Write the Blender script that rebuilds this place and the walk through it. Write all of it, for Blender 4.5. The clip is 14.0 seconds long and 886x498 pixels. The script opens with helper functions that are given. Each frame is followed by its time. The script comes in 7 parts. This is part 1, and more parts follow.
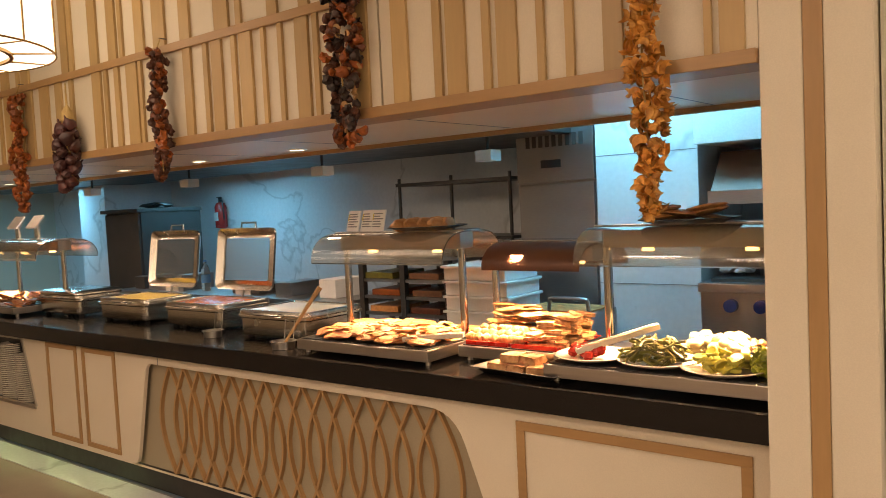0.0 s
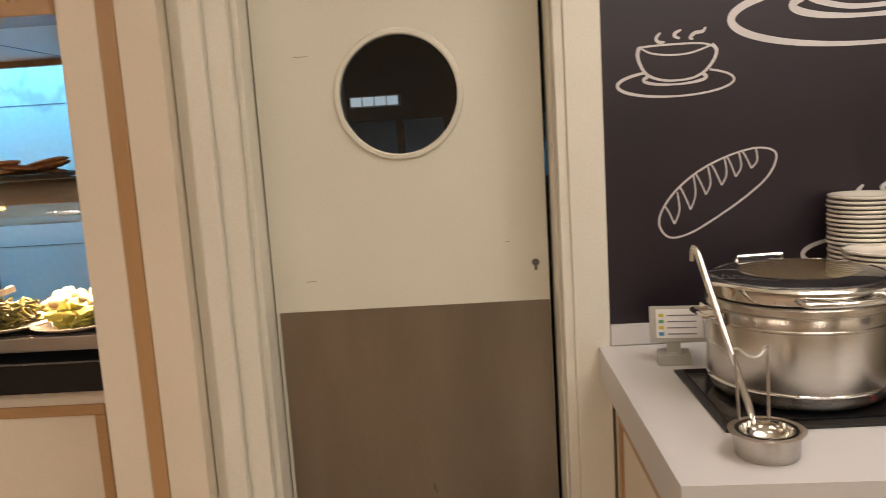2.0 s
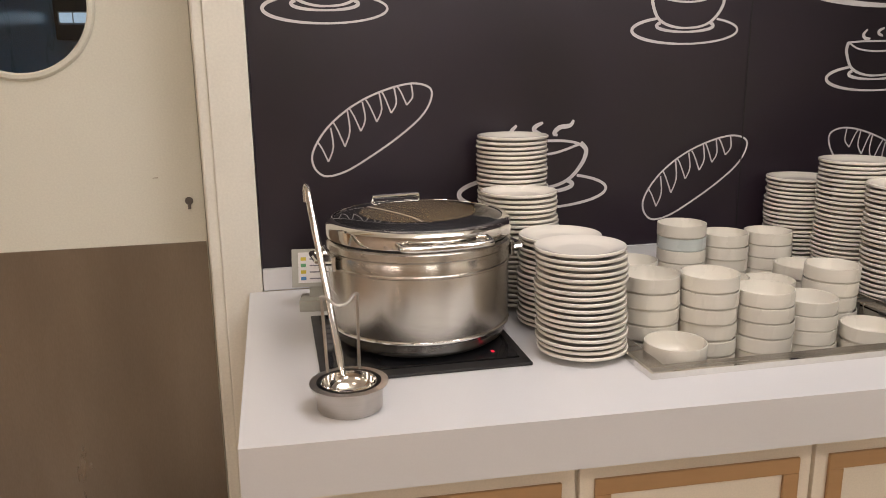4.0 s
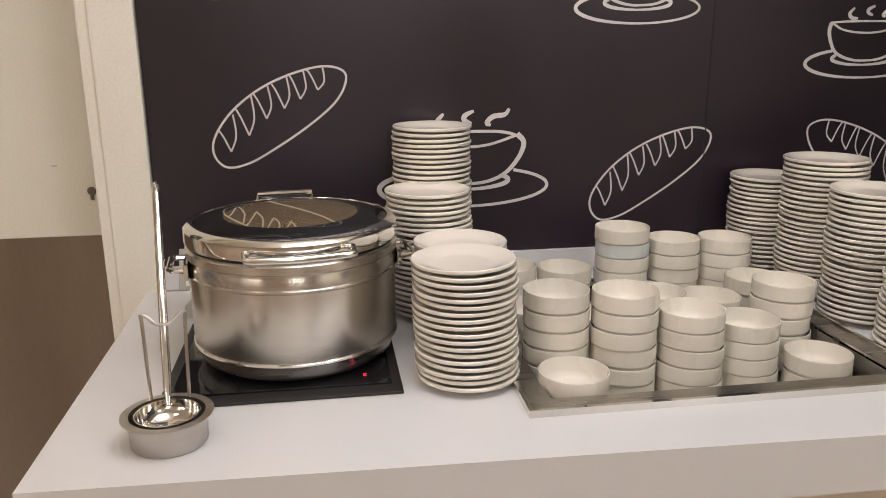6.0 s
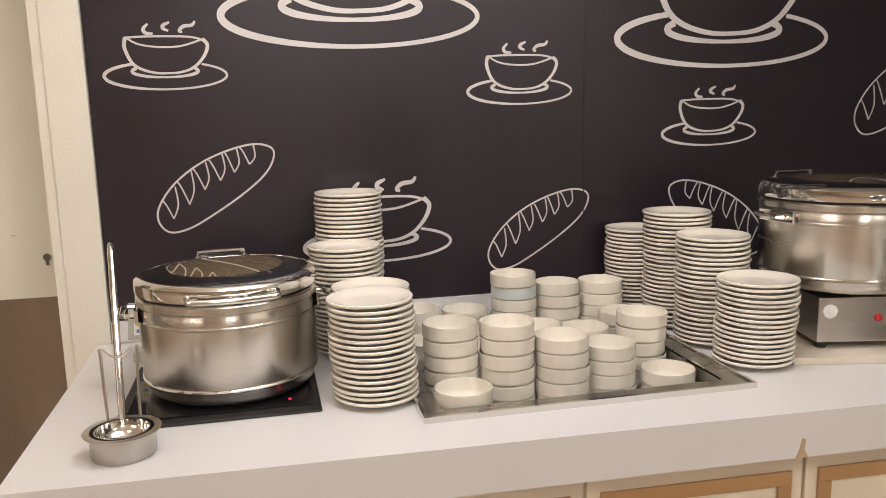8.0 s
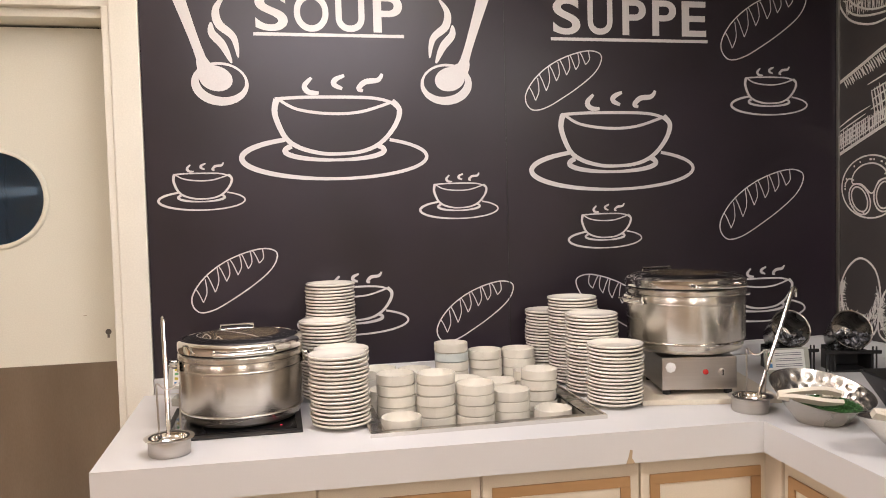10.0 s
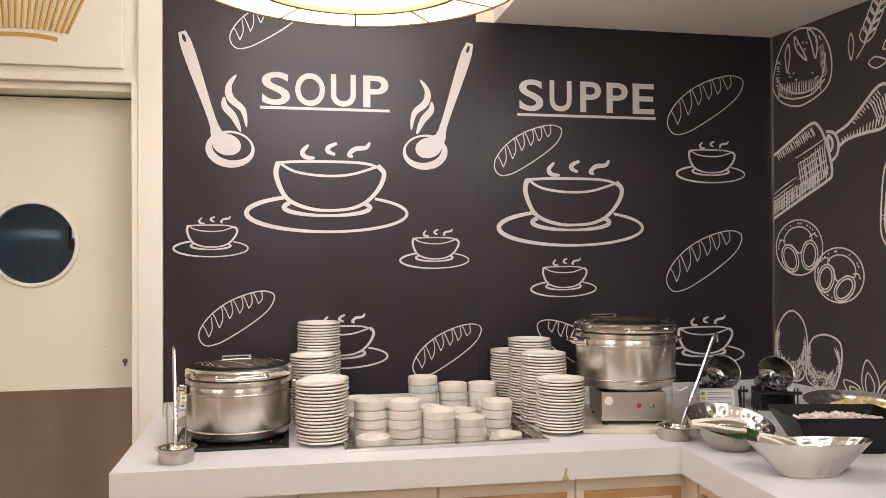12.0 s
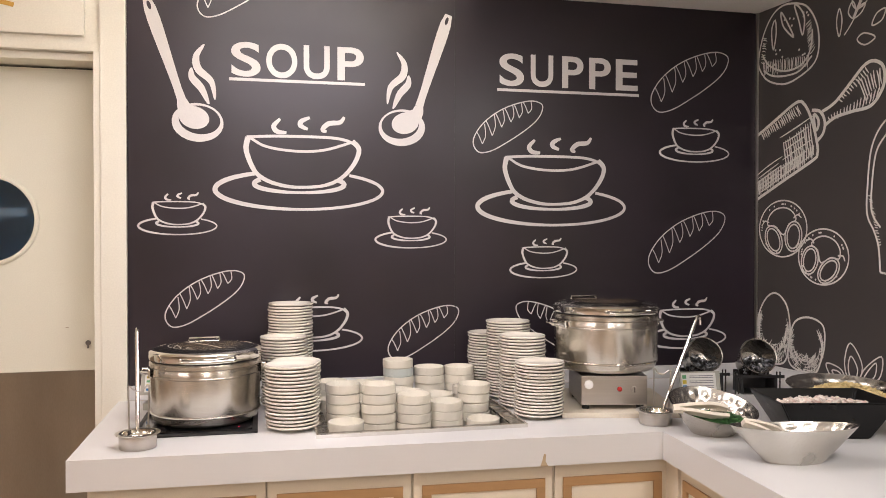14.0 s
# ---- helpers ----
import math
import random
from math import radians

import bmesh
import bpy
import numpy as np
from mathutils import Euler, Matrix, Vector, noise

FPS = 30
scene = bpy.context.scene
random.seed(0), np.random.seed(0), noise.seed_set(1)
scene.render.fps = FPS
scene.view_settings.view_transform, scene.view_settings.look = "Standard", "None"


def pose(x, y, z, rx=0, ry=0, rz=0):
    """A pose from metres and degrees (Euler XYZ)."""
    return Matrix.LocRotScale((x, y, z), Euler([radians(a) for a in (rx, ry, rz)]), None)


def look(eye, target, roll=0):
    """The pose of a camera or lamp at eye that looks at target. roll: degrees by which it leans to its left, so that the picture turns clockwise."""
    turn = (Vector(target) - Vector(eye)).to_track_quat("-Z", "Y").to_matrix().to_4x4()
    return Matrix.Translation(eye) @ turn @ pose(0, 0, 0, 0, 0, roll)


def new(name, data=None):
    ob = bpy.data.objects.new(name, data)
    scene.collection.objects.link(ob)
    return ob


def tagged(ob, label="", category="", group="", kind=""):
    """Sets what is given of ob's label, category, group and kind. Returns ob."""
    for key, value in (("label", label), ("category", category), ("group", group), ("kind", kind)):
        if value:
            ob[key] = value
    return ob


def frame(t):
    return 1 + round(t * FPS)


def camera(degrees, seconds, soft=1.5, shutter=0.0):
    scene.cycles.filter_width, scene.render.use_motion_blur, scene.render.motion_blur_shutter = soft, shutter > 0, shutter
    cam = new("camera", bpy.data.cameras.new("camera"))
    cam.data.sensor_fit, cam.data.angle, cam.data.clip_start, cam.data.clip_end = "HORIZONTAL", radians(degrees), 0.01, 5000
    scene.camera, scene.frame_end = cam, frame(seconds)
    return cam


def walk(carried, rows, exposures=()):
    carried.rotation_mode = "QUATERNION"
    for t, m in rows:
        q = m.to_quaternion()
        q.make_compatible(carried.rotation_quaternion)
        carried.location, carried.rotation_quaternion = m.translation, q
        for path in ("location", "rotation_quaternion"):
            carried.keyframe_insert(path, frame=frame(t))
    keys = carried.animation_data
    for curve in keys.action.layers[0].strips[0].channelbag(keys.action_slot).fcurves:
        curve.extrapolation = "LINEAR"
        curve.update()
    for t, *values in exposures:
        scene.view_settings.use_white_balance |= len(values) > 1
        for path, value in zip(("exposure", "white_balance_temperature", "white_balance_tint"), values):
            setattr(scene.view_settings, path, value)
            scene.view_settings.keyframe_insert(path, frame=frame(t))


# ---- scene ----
cam = camera(58.4, 14.0, soft=0.65, shutter=0.18)
PATH = [
    (0, (0.091, 0.019, 1.528), (-1.144, 1.588, 1.414), -2.8),
    (0.5, (0.137, -0.026, 1.519), (-0.975, 1.63, 1.384), -3.4),
    (1, (0.238, -0.035, 1.481), (-0.582, 1.781, 1.306), -3.7),
    (1.5, (0.388, 0.012, 1.445), (-0.05, 1.952, 1.226), -3.7),
    (2, (0.523, 0.087, 1.487), (0.434, 2.064, 1.199), -3.6),
    (2.5, (0.636, 0.116, 1.471), (0.773, 2.086, 1.152), -2.8),
    (3, (0.728, 0.141, 1.46), (1.05, 2.078, 1.082), -1.9),
    (3.5, (0.8, 0.176, 1.454), (1.226, 2.083, 1.028), -0.9),
    (5.8, (1.248, 0.314, 1.472), (1.497, 2.228, 0.945), -0.4),
    (6, (1.244, 0.336, 1.464), (1.529, 2.246, 0.945), -0.4),
    (6.5, (1.295, 0.337, 1.462), (1.594, 2.256, 0.988), -0.8),
    (7, (1.301, 0.301, 1.482), (1.62, 2.229, 1.057), -1.4),
    (7.5, (1.273, 0.189, 1.487), (1.644, 2.113, 1.083), -1.6),
    (8, (1.27, 0.027, 1.478), (1.7, 1.949, 1.132), -1.3),
    (8.2, (1.277, -0.049, 1.49), (1.72, 1.873, 1.159), -1.2),
    (10.5, (1.324, -0.923, 1.531), (1.712, 1.037, 1.465), -1.1),
    (11, (1.357, -1.069, 1.532), (1.731, 0.895, 1.478), -0.7),
    (11.5, (1.348, -1.17, 1.537), (1.73, 0.793, 1.519), -0.5),
    (12, (1.342, -1.2, 1.543), (1.734, 0.761, 1.56), -0.3),
    (12.5, (1.353, -1.192, 1.552), (1.749, 0.768, 1.58), -0.2),
    (13, (1.378, -1.182, 1.545), (1.778, 0.777, 1.571), -0.0),
    (13.5, (1.373, -1.173, 1.536), (1.79, 0.783, 1.542), -0.1),
    (14, (1.376, -1.101, 1.531), (1.817, 0.849, 1.503), 0.0),
]
EXPOSURES = [(0.0, -0.58, 7800, 14), (0.5, -0.76, 7600, 13), (1.0, -0.86, 7000, 12), (1.5, -0.92, 6650, 10), (2.0, -0.70, 6550, 10), (2.5, -0.57, 6400, 10), (3.0, -0.48, 6150, 10),
             (3.5, -0.54, 6000, 10), (6.5, -0.55, 5900, 9), (7.5, -0.34, 6000, 9), (8.2, -0.32, 6050, 9), (10.5, -0.08, 5950, 12), (11.0, -0.08, 5950, 12), (12.5, -0.19, 5950, 12), (13.3, -0.18, 5950, 12), (14.0, -0.11, 5950, 12)]
walk(cam, [(t, look(eye, target, roll)) for t, eye, target, roll in PATH], EXPOSURES)


# ---- light ----
world = bpy.data.worlds.new("world")
scene.world = world
world.use_nodes = True
world.node_tree.nodes["Background"].inputs[0].default_value = (1.0, 0.9, 0.78, 1)
world.node_tree.nodes["Background"].inputs[1].default_value = 0.02


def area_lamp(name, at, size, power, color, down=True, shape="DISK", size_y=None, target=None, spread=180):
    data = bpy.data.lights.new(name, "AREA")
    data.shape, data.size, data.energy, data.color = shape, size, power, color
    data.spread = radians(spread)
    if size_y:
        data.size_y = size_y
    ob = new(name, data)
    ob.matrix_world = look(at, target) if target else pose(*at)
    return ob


WARM = (1.0, 0.745, 0.60)
HOT = (1.0, 0.60, 0.34)
COOL = (0.16, 0.60, 1.0)
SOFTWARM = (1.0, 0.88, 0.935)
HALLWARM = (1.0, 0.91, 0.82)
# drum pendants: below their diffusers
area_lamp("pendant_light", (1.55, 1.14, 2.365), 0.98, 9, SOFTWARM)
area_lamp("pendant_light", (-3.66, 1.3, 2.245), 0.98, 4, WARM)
# the next three hang out of view, added to light the hall
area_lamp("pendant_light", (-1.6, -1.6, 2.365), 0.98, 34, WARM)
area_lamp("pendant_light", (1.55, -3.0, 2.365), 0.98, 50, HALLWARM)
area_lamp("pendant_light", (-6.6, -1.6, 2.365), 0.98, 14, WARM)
# unseen ceiling panels, added to fill the hall and the soup corner
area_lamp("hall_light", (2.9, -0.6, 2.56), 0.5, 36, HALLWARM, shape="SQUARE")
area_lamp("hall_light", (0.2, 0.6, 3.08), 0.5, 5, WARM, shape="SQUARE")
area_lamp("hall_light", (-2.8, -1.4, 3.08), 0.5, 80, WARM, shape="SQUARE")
# downlights in the soffit over the hot counter
for x in (-6.5, -5.65, -4.80, -3.965, -3.10):
    area_lamp("soffit_light", (x, 2.87, 1.838), 0.08, 6.0, WARM, spread=150)
# heat lamps under the gantries
for x, p in ((-6.2, 22.0), (-2.40, 15.0), (-2.02, 15.0), (-1.62, 24.0), (-1.12, 23.0), (-0.75, 23.0)):
    area_lamp("heat_light", (x, 2.68, 1.31), 0.07, p, HOT, spread=105)
# kitchen tubes; one warm lamp added for hall light on the wall
HALL_SPILL = (1.0, 0.80, 0.62)
# the last lamp is unseen, added to turn the porthole's lower view blue
for x, y, z, p, tone in ((-8.0, 3.7, 1.84, 36, COOL), (-5.6, 4.15, 1.84, 20, COOL), (-3.3, 3.7, 1.84, 5, HALL_SPILL), (-1.5, 3.13, 2.5, 62, COOL), (0.9, 5.1, 1.42, 14, COOL)):
    area_lamp("kitchen_light", (x, y, z), 1.0, p, tone, shape="RECTANGLE", size_y=0.3)

# ---- materials ----


def material(name, color, rough=0.5, metal=0.0, second=None, scale=6.0, amount=0.5, fine=120.0, bump=0.05, stretch=(1, 1, 1),
             alpha=1.0, transmission=0.0, emit=None, power=0.0, coat=0.0, random=0.0, rough_var=0.1, specular=0.5, island=0.0, grain_low=0.93):
    m = bpy.data.materials.new(name)
    m.use_nodes = True
    t = m.node_tree
    n, link = t.nodes, t.links.new
    b = n["Principled BSDF"]
    b.inputs["Metallic"].default_value = metal
    b.inputs["Transmission Weight"].default_value = transmission
    b.inputs["Coat Weight"].default_value = coat
    b.inputs["Alpha"].default_value = alpha
    b.inputs["Specular IOR Level"].default_value = specular
    if emit:
        b.inputs["Emission Color"].default_value = (*emit, 1)
        b.inputs["Emission Strength"].default_value = power
    tc = n.new("ShaderNodeTexCoord")
    mp = n.new("ShaderNodeMapping")
    mp.inputs["Scale"].default_value = stretch
    link(tc.outputs["Object"], mp.inputs["Vector"])
    big = n.new("ShaderNodeTexNoise")
    big.inputs["Scale"].default_value, big.inputs["Detail"].default_value = scale, 5
    small = n.new("ShaderNodeTexNoise")
    small.inputs["Scale"].default_value, small.inputs["Detail"].default_value = fine, 3
    link(mp.outputs[0], big.inputs["Vector"])
    link(mp.outputs[0], small.inputs["Vector"])
    ramp = n.new("ShaderNodeMapRange")
    ramp.inputs["From Min"].default_value, ramp.inputs["From Max"].default_value = 0.35, 0.7
    ramp.inputs["To Max"].default_value = amount
    link(big.outputs["Fac"], ramp.inputs["Value"])
    mix = n.new("ShaderNodeMix")
    mix.data_type = "RGBA"
    mix.inputs["A"].default_value = (*color, 1)
    mix.inputs["B"].default_value = (*(second or [c * 0.82 for c in color]), 1)
    link(ramp.outputs[0], mix.inputs["Factor"])
    grain = n.new("ShaderNodeMix")
    grain.data_type, grain.blend_type = "RGBA", "MULTIPLY"
    gr = n.new("ShaderNodeMapRange")
    gr.inputs["From Min"].default_value, gr.inputs["From Max"].default_value = 0.3, 0.7
    gr.inputs["To Min"].default_value = grain_low
    link(small.outputs["Fac"], gr.inputs["Value"])
    grain.inputs["Factor"].default_value = 1.0
    link(mix.outputs["Result"], grain.inputs["A"])
    link(gr.outputs[0], grain.inputs["B"])
    out = grain.outputs["Result"]
    if random or island:
        src = n.new("ShaderNodeObjectInfo").outputs["Random"] if random else n.new("ShaderNodeNewGeometry").outputs["Random Per Island"]
        hsv = n.new("ShaderNodeHueSaturation")
        rr = n.new("ShaderNodeMapRange")
        k = random or island
        rr.inputs["To Min"].default_value, rr.inputs["To Max"].default_value = 1 - k, 1 + k
        link(src, rr.inputs["Value"])
        link(rr.outputs[0], hsv.inputs["Value"])
        link(out, hsv.inputs["Color"])
        out = hsv.outputs["Color"]
    link(out, b.inputs["Base Color"])
    rv = n.new("ShaderNodeMapRange")
    rv.inputs["To Min"].default_value, rv.inputs["To Max"].default_value = max(0.0, rough - rough_var), min(1.0, rough + rough_var)
    link(big.outputs["Fac"], rv.inputs["Value"])
    link(rv.outputs[0], b.inputs["Roughness"])
    if bump:
        bp = n.new("ShaderNodeBump")
        bp.inputs["Strength"].default_value, bp.inputs["Distance"].default_value = bump, 0.002
        link(small.outputs["Fac"], bp.inputs["Height"])
        link(bp.outputs[0], b.inputs["Normal"])
    return m


M = {}
M["cream"] = material("cream_paint", (0.80, 0.72, 0.58), 0.42, second=(0.72, 0.64, 0.50), scale=3, amount=0.4, fine=260, bump=0.04)
M["door"] = material("door_paint", (0.765, 0.76, 0.655), 0.38, second=(0.695, 0.68, 0.565), scale=2.2, amount=0.4, fine=200, bump=0.05)
M["white_frame"] = material("frame_paint", (0.81, 0.79, 0.69), 0.36, second=(0.745, 0.715, 0.605), scale=4, amount=0.35, fine=160, bump=0.06)
M["gold"] = material("gold_wood", (0.47, 0.285, 0.13), 0.36, second=(0.36, 0.20, 0.085), scale=5, amount=0.6, fine=90, bump=0.06, stretch=(1, 1, 0.12))
M["gold_h"] = material("gold_wood_long", (0.47, 0.285, 0.13), 0.36, second=(0.36, 0.20, 0.085), scale=5, amount=0.6, fine=90, bump=0.06, stretch=(0.12, 1, 1))
M["slat"] = material("slat_wood", (0.56, 0.385, 0.18), 0.4, second=(0.44, 0.285, 0.12), scale=5, amount=0.6, fine=80, bump=0.08, stretch=(1, 1, 0.1), random=0.12)
M["mural"] = material("mural_black", (0.0132, 0.0088, 0.0124), 0.36, second=(0.025, 0.0155, 0.026), scale=1.8, amount=0.8, fine=300, bump=0.015, rough_var=0.10, specular=0.58)
M["mural_b"] = material("mural_charcoal", (0.054, 0.047, 0.045), 0.5, second=(0.072, 0.063, 0.060), scale=1.3, amount=0.7, fine=300, bump=0.02, rough_var=0.05)
M["print"] = material("print_white", (0.66, 0.635, 0.62), 0.4, scale=9, amount=0.25, fine=200, bump=0)
M["chalk"] = material("print_chalk", (0.82, 0.79, 0.74), 0.5, scale=30, amount=0.5, fine=400, bump=0)
M["worktop"] = material("white_worktop", (0.66, 0.655, 0.65), 0.3, second=(0.63, 0.62, 0.605), scale=2, amount=0.5, fine=300, bump=0.006, rough_var=0.02, grain_low=0.98)
M["black_stone"] = material("black_stone", (0.007, 0.0065, 0.0065), 0.14, second=(0.013, 0.012, 0.011), scale=30, amount=0.5, fine=400, bump=0.01, rough_var=0.05, specular=0.35)
M["steel"] = material("brushed_steel", (0.56, 0.53, 0.49), 0.30, 1.0, second=(0.48, 0.45, 0.41), scale=4, amount=0.6, fine=90, bump=0.03, stretch=(0.05, 0.05, 3), rough_var=0.06)
# the kick plate's darker blotches paint in its blurry reflections
M["steel_dull"] = material("kick_plate_steel", (0.37, 0.335, 0.285), 0.30, 1.0, second=(0.26, 0.225, 0.185), scale=2.6, amount=0.8, fine=160, bump=0.0, stretch=(1.7, 1, 0.4), rough_var=0.08)
M["hammered"] = material("hammered_steel", (0.60, 0.575, 0.53), 0.25, 1.0, second=(0.52, 0.495, 0.45), scale=6, amount=0.5, fine=180, bump=0.015, rough_var=0.10)
M["chrome"] = material("polished_steel", (0.78, 0.76, 0.72), 0.09, 1.0, scale=8, amount=0.3, fine=150, bump=0, rough_var=0.04)
M["dark_steel"] = material("dark_steel", (0.20, 0.19, 0.18), 0.34, 1.0, scale=5, amount=0.5, fine=120, bump=0.03)
M["tray_steel"] = material("tray_steel", (0.50, 0.48, 0.45), 0.26, 1.0, second=(0.42, 0.40, 0.37), scale=6, amount=0.6, fine=120, bump=0.02, stretch=(0.1, 3, 1))
M["china"] = material("cream_china", (0.78, 0.74, 0.65), 0.14, second=(0.74, 0.695, 0.60), scale=12, amount=0.3, fine=1200, bump=0, random=0.03, coat=0.3)
M["stoneware"] = material("ivory_stoneware", (0.74, 0.705, 0.61), 0.26, second=(0.69, 0.65, 0.55), scale=14, amount=0.3, fine=1200, bump=0, random=0.05)
M["stoneware_blue"] = material("grey_blue_stoneware", (0.60, 0.65, 0.62), 0.26, second=(0.55, 0.60, 0.57), scale=14, amount=0.3, fine=1200, bump=0)
M["hob"] = material("hob_glass", (0.008, 0.008, 0.009), 0.06, scale=5, amount=0.4, fine=300, bump=0, rough_var=0.02)
M["hob_frame"] = material("hob_frame", (0.05, 0.048, 0.047), 0.4, 0.6, scale=20, amount=0.4, bump=0.02)
M["red_led"] = material("red_led", (0.3, 0.01, 0.01), 0.4, emit=(1.0, 0.02, 0.06), power=1.0)
M["lid_black"] = material("lid_black_glass", (0.012, 0.011, 0.011), 0.04, scale=5, amount=0.3, bump=0, rough_var=0.01)
M["lid_glass"] = material("lid_window_glass", (0.185, 0.135, 0.065), 0.03, second=(0.12, 0.085, 0.04), scale=9, amount=0.8, bump=0, coat=0.5, rough_var=0.02, specular=0.8)
M["pot_steel"] = material("satin_pot_steel", (0.67, 0.64, 0.58), 0.27, 1.0, second=(0.61, 0.58, 0.52), scale=3, amount=0.5, fine=60, bump=0.004, stretch=(0.4, 0.4, 2.5), rough_var=0.05)
M["dish_steel"] = material("chafing_steel", (0.66, 0.62, 0.54), 0.25, 1.0, second=(0.56, 0.52, 0.45), scale=6, amount=0.6, fine=90, bump=0.02, rough_var=0.08)


def brushed_round(m, amount):
    """Turned metal: brush lines run round the upright axis."""
    t = m.node_tree
    tangent = t.nodes.new("ShaderNodeTangent")
    tangent.direction_type, tangent.axis = "RADIAL", "Z"
    b = t.nodes["Principled BSDF"]
    b.inputs["Anisotropic"].default_value = amount
    b.inputs["Anisotropic Rotation"].default_value = 0.25
    t.links.new(tangent.outputs[0], b.inputs["Tangent"])


brushed_round(M["pot_steel"], 0.75)
M["black"] = material("black_plastic", (0.018, 0.017, 0.017), 0.38, scale=20, amount=0.4, fine=250, bump=0.05)
M["dish_black"] = material("black_melamine", (0.007, 0.0065, 0.0065), 0.30, scale=20, amount=0.4, fine=250, bump=0.02, specular=0.3)
M["rubber"] = material("black_rubber", (0.012, 0.012, 0.012), 0.7, scale=20, amount=0.3, bump=0.05)
M["glass_dark"] = material("porthole_glass", (0.55, 0.60, 0.64), 0.0, scale=3, amount=0.2, bump=0, rough_var=0.0, transmission=1.0)
M["tong"] = material("ivory_plastic", (0.72, 0.66, 0.55), 0.35, scale=15, amount=0.3, bump=0.02)
M["stand_grey"] = material("grey_green_acrylic", (0.42, 0.42, 0.36), 0.3, scale=15, amount=0.3, bump=0.01)
M["paper"] = material("paper_card", (0.80, 0.79, 0.76), 0.6, scale=12, amount=0.3, fine=200, bump=0.02)
M["ink"] = material("grey_print", (0.22, 0.22, 0.24), 0.6, scale=12, amount=0.2, bump=0)
M["blue_ink"] = material("blue_print", (0.08, 0.25, 0.50), 0.6, scale=12, amount=0.2, bump=0)
M["yellow_ink"] = material("yellow_print", (0.65, 0.52, 0.05), 0.6, scale=12, amount=0.2, bump=0)
M["green_ink"] = material("green_print", (0.15, 0.40, 0.18), 0.6, scale=12, amount=0.2, bump=0)
M["board"] = material("cutting_board", (0.70, 0.64, 0.53), 0.5, second=(0.6, 0.52, 0.40), scale=5, amount=0.6, fine=150, bump=0.05)
M["board_edge"] = material("board_edge", (0.34, 0.22, 0.12), 0.6, scale=9, amount=0.5, bump=0.08)
M["chip"] = material("chipped_edge", (0.48, 0.36, 0.22), 0.8, scale=60, amount=0.5, bump=0.1)
M["shade"] = material("pendant_fabric", (0.85, 0.80, 0.70), 0.7, emit=(1.0, 0.90, 0.80), power=5.6, bump=0)
M["shade_dim"] = material("pendant_fabric_dim", (0.85, 0.80, 0.70), 0.7, emit=(1.0, 0.88, 0.74), power=2.6, bump=0)
M["brass"] = material("pendant_brass", (0.48, 0.31, 0.12), 0.35, 1.0, scale=9, amount=0.4, bump=0.02)
M["bulb"] = material("downlight_glow", (0.9, 0.85, 0.75), 0.5, emit=(1.0, 0.88, 0.66), power=8.0, bump=0)
M["hot_bulb"] = material("heat_lamp_glow", (0.9, 0.7, 0.4), 0.5, emit=(1.0, 0.62, 0.25), power=9.0, bump=0)
M["plinth_glow"] = material("plinth_glass", (0.6, 0.7, 0.55), 0.3, emit=(0.80, 1.0, 0.62), power=0.55, bump=0.02)
M["ceiling"] = material("ceiling_paint", (0.86, 0.83, 0.77), 0.8, scale=2, amount=0.2, fine=200, bump=0.03)
M["floor"] = material("floor_stone", (0.40, 0.33, 0.26), 0.35, second=(0.31, 0.25, 0.19), scale=2.5, amount=0.7, fine=90, bump=0.03)
M["hall"] = material("hall_wall_paint", (0.66, 0.56, 0.43), 0.6, scale=1.5, amount=0.4, fine=100, bump=0.03)
M["kitchen_steel"] = material("kitchen_steel", (0.42, 0.43, 0.44), 0.36, 1.0, second=(0.34, 0.35, 0.36), scale=3, amount=0.7, fine=80, bump=0.02, stretch=(0.4, 1, 2))
M["kitchen_dark"] = material("kitchen_dark", (0.06, 0.058, 0.055), 0.45, 0.3, scale=6, amount=0.6, bump=0.04)
M["kitchen_floor"] = material("kitchen_floor", (0.22, 0.20, 0.18), 0.5, scale=4, amount=0.6, bump=0.05)
M["crate"] = material("white_crate", (0.78, 0.80, 0.80), 0.4, scale=6, amount=0.3, fine=120, bump=0.03)
M["red_paint"] = material("red_enamel", (0.52, 0.03, 0.025), 0.25, scale=9, amount=0.3, bump=0)
M["knob"] = material("blue_knob", (0.01, 0.02, 0.10), 0.2, scale=9, amount=0.3, bump=0)
M["gantry"] = material("gantry_glass", (0.82, 0.78, 0.69), 0.07, 0.0, scale=4, amount=0.3, bump=0, transmission=0.90, coat=0.6, rough_var=0.03)
M["gantry_top"] = material("gantry_top_steel", (0.5, 0.5, 0.5), 0.2, 0.9, scale=4, amount=0.3, bump=0)
M["pale_glass"] = material("lid_pane_glass", (0.80, 0.86, 0.84), 0.03, 0.0, scale=4, amount=0.3, bump=0, transmission=0.95, rough_var=0.02)
M["pepper_brown"] = material("dried_pepper_brown", (0.115, 0.034, 0.014), 0.42, second=(0.05, 0.016, 0.010), scale=25, amount=0.8, fine=140, bump=0.5, random=0.45)
M["pepper_red"] = material("dried_pepper_red", (0.40, 0.115, 0.025), 0.42, second=(0.22, 0.045, 0.012), scale=25, amount=0.8, fine=140, bump=0.5, random=0.4)
M["aubergine"] = material("dried_aubergine", (0.018, 0.012, 0.012), 0.35, second=(0.05, 0.022, 0.016), scale=25, amount=0.8, fine=140, bump=0.5, random=0.4)
M["onion"] = material("red_onion_skin", (0.085, 0.026, 0.022), 0.42, second=(0.035, 0.011, 0.012), scale=34, amount=0.8, fine=90, bump=0.15, random=0.35)
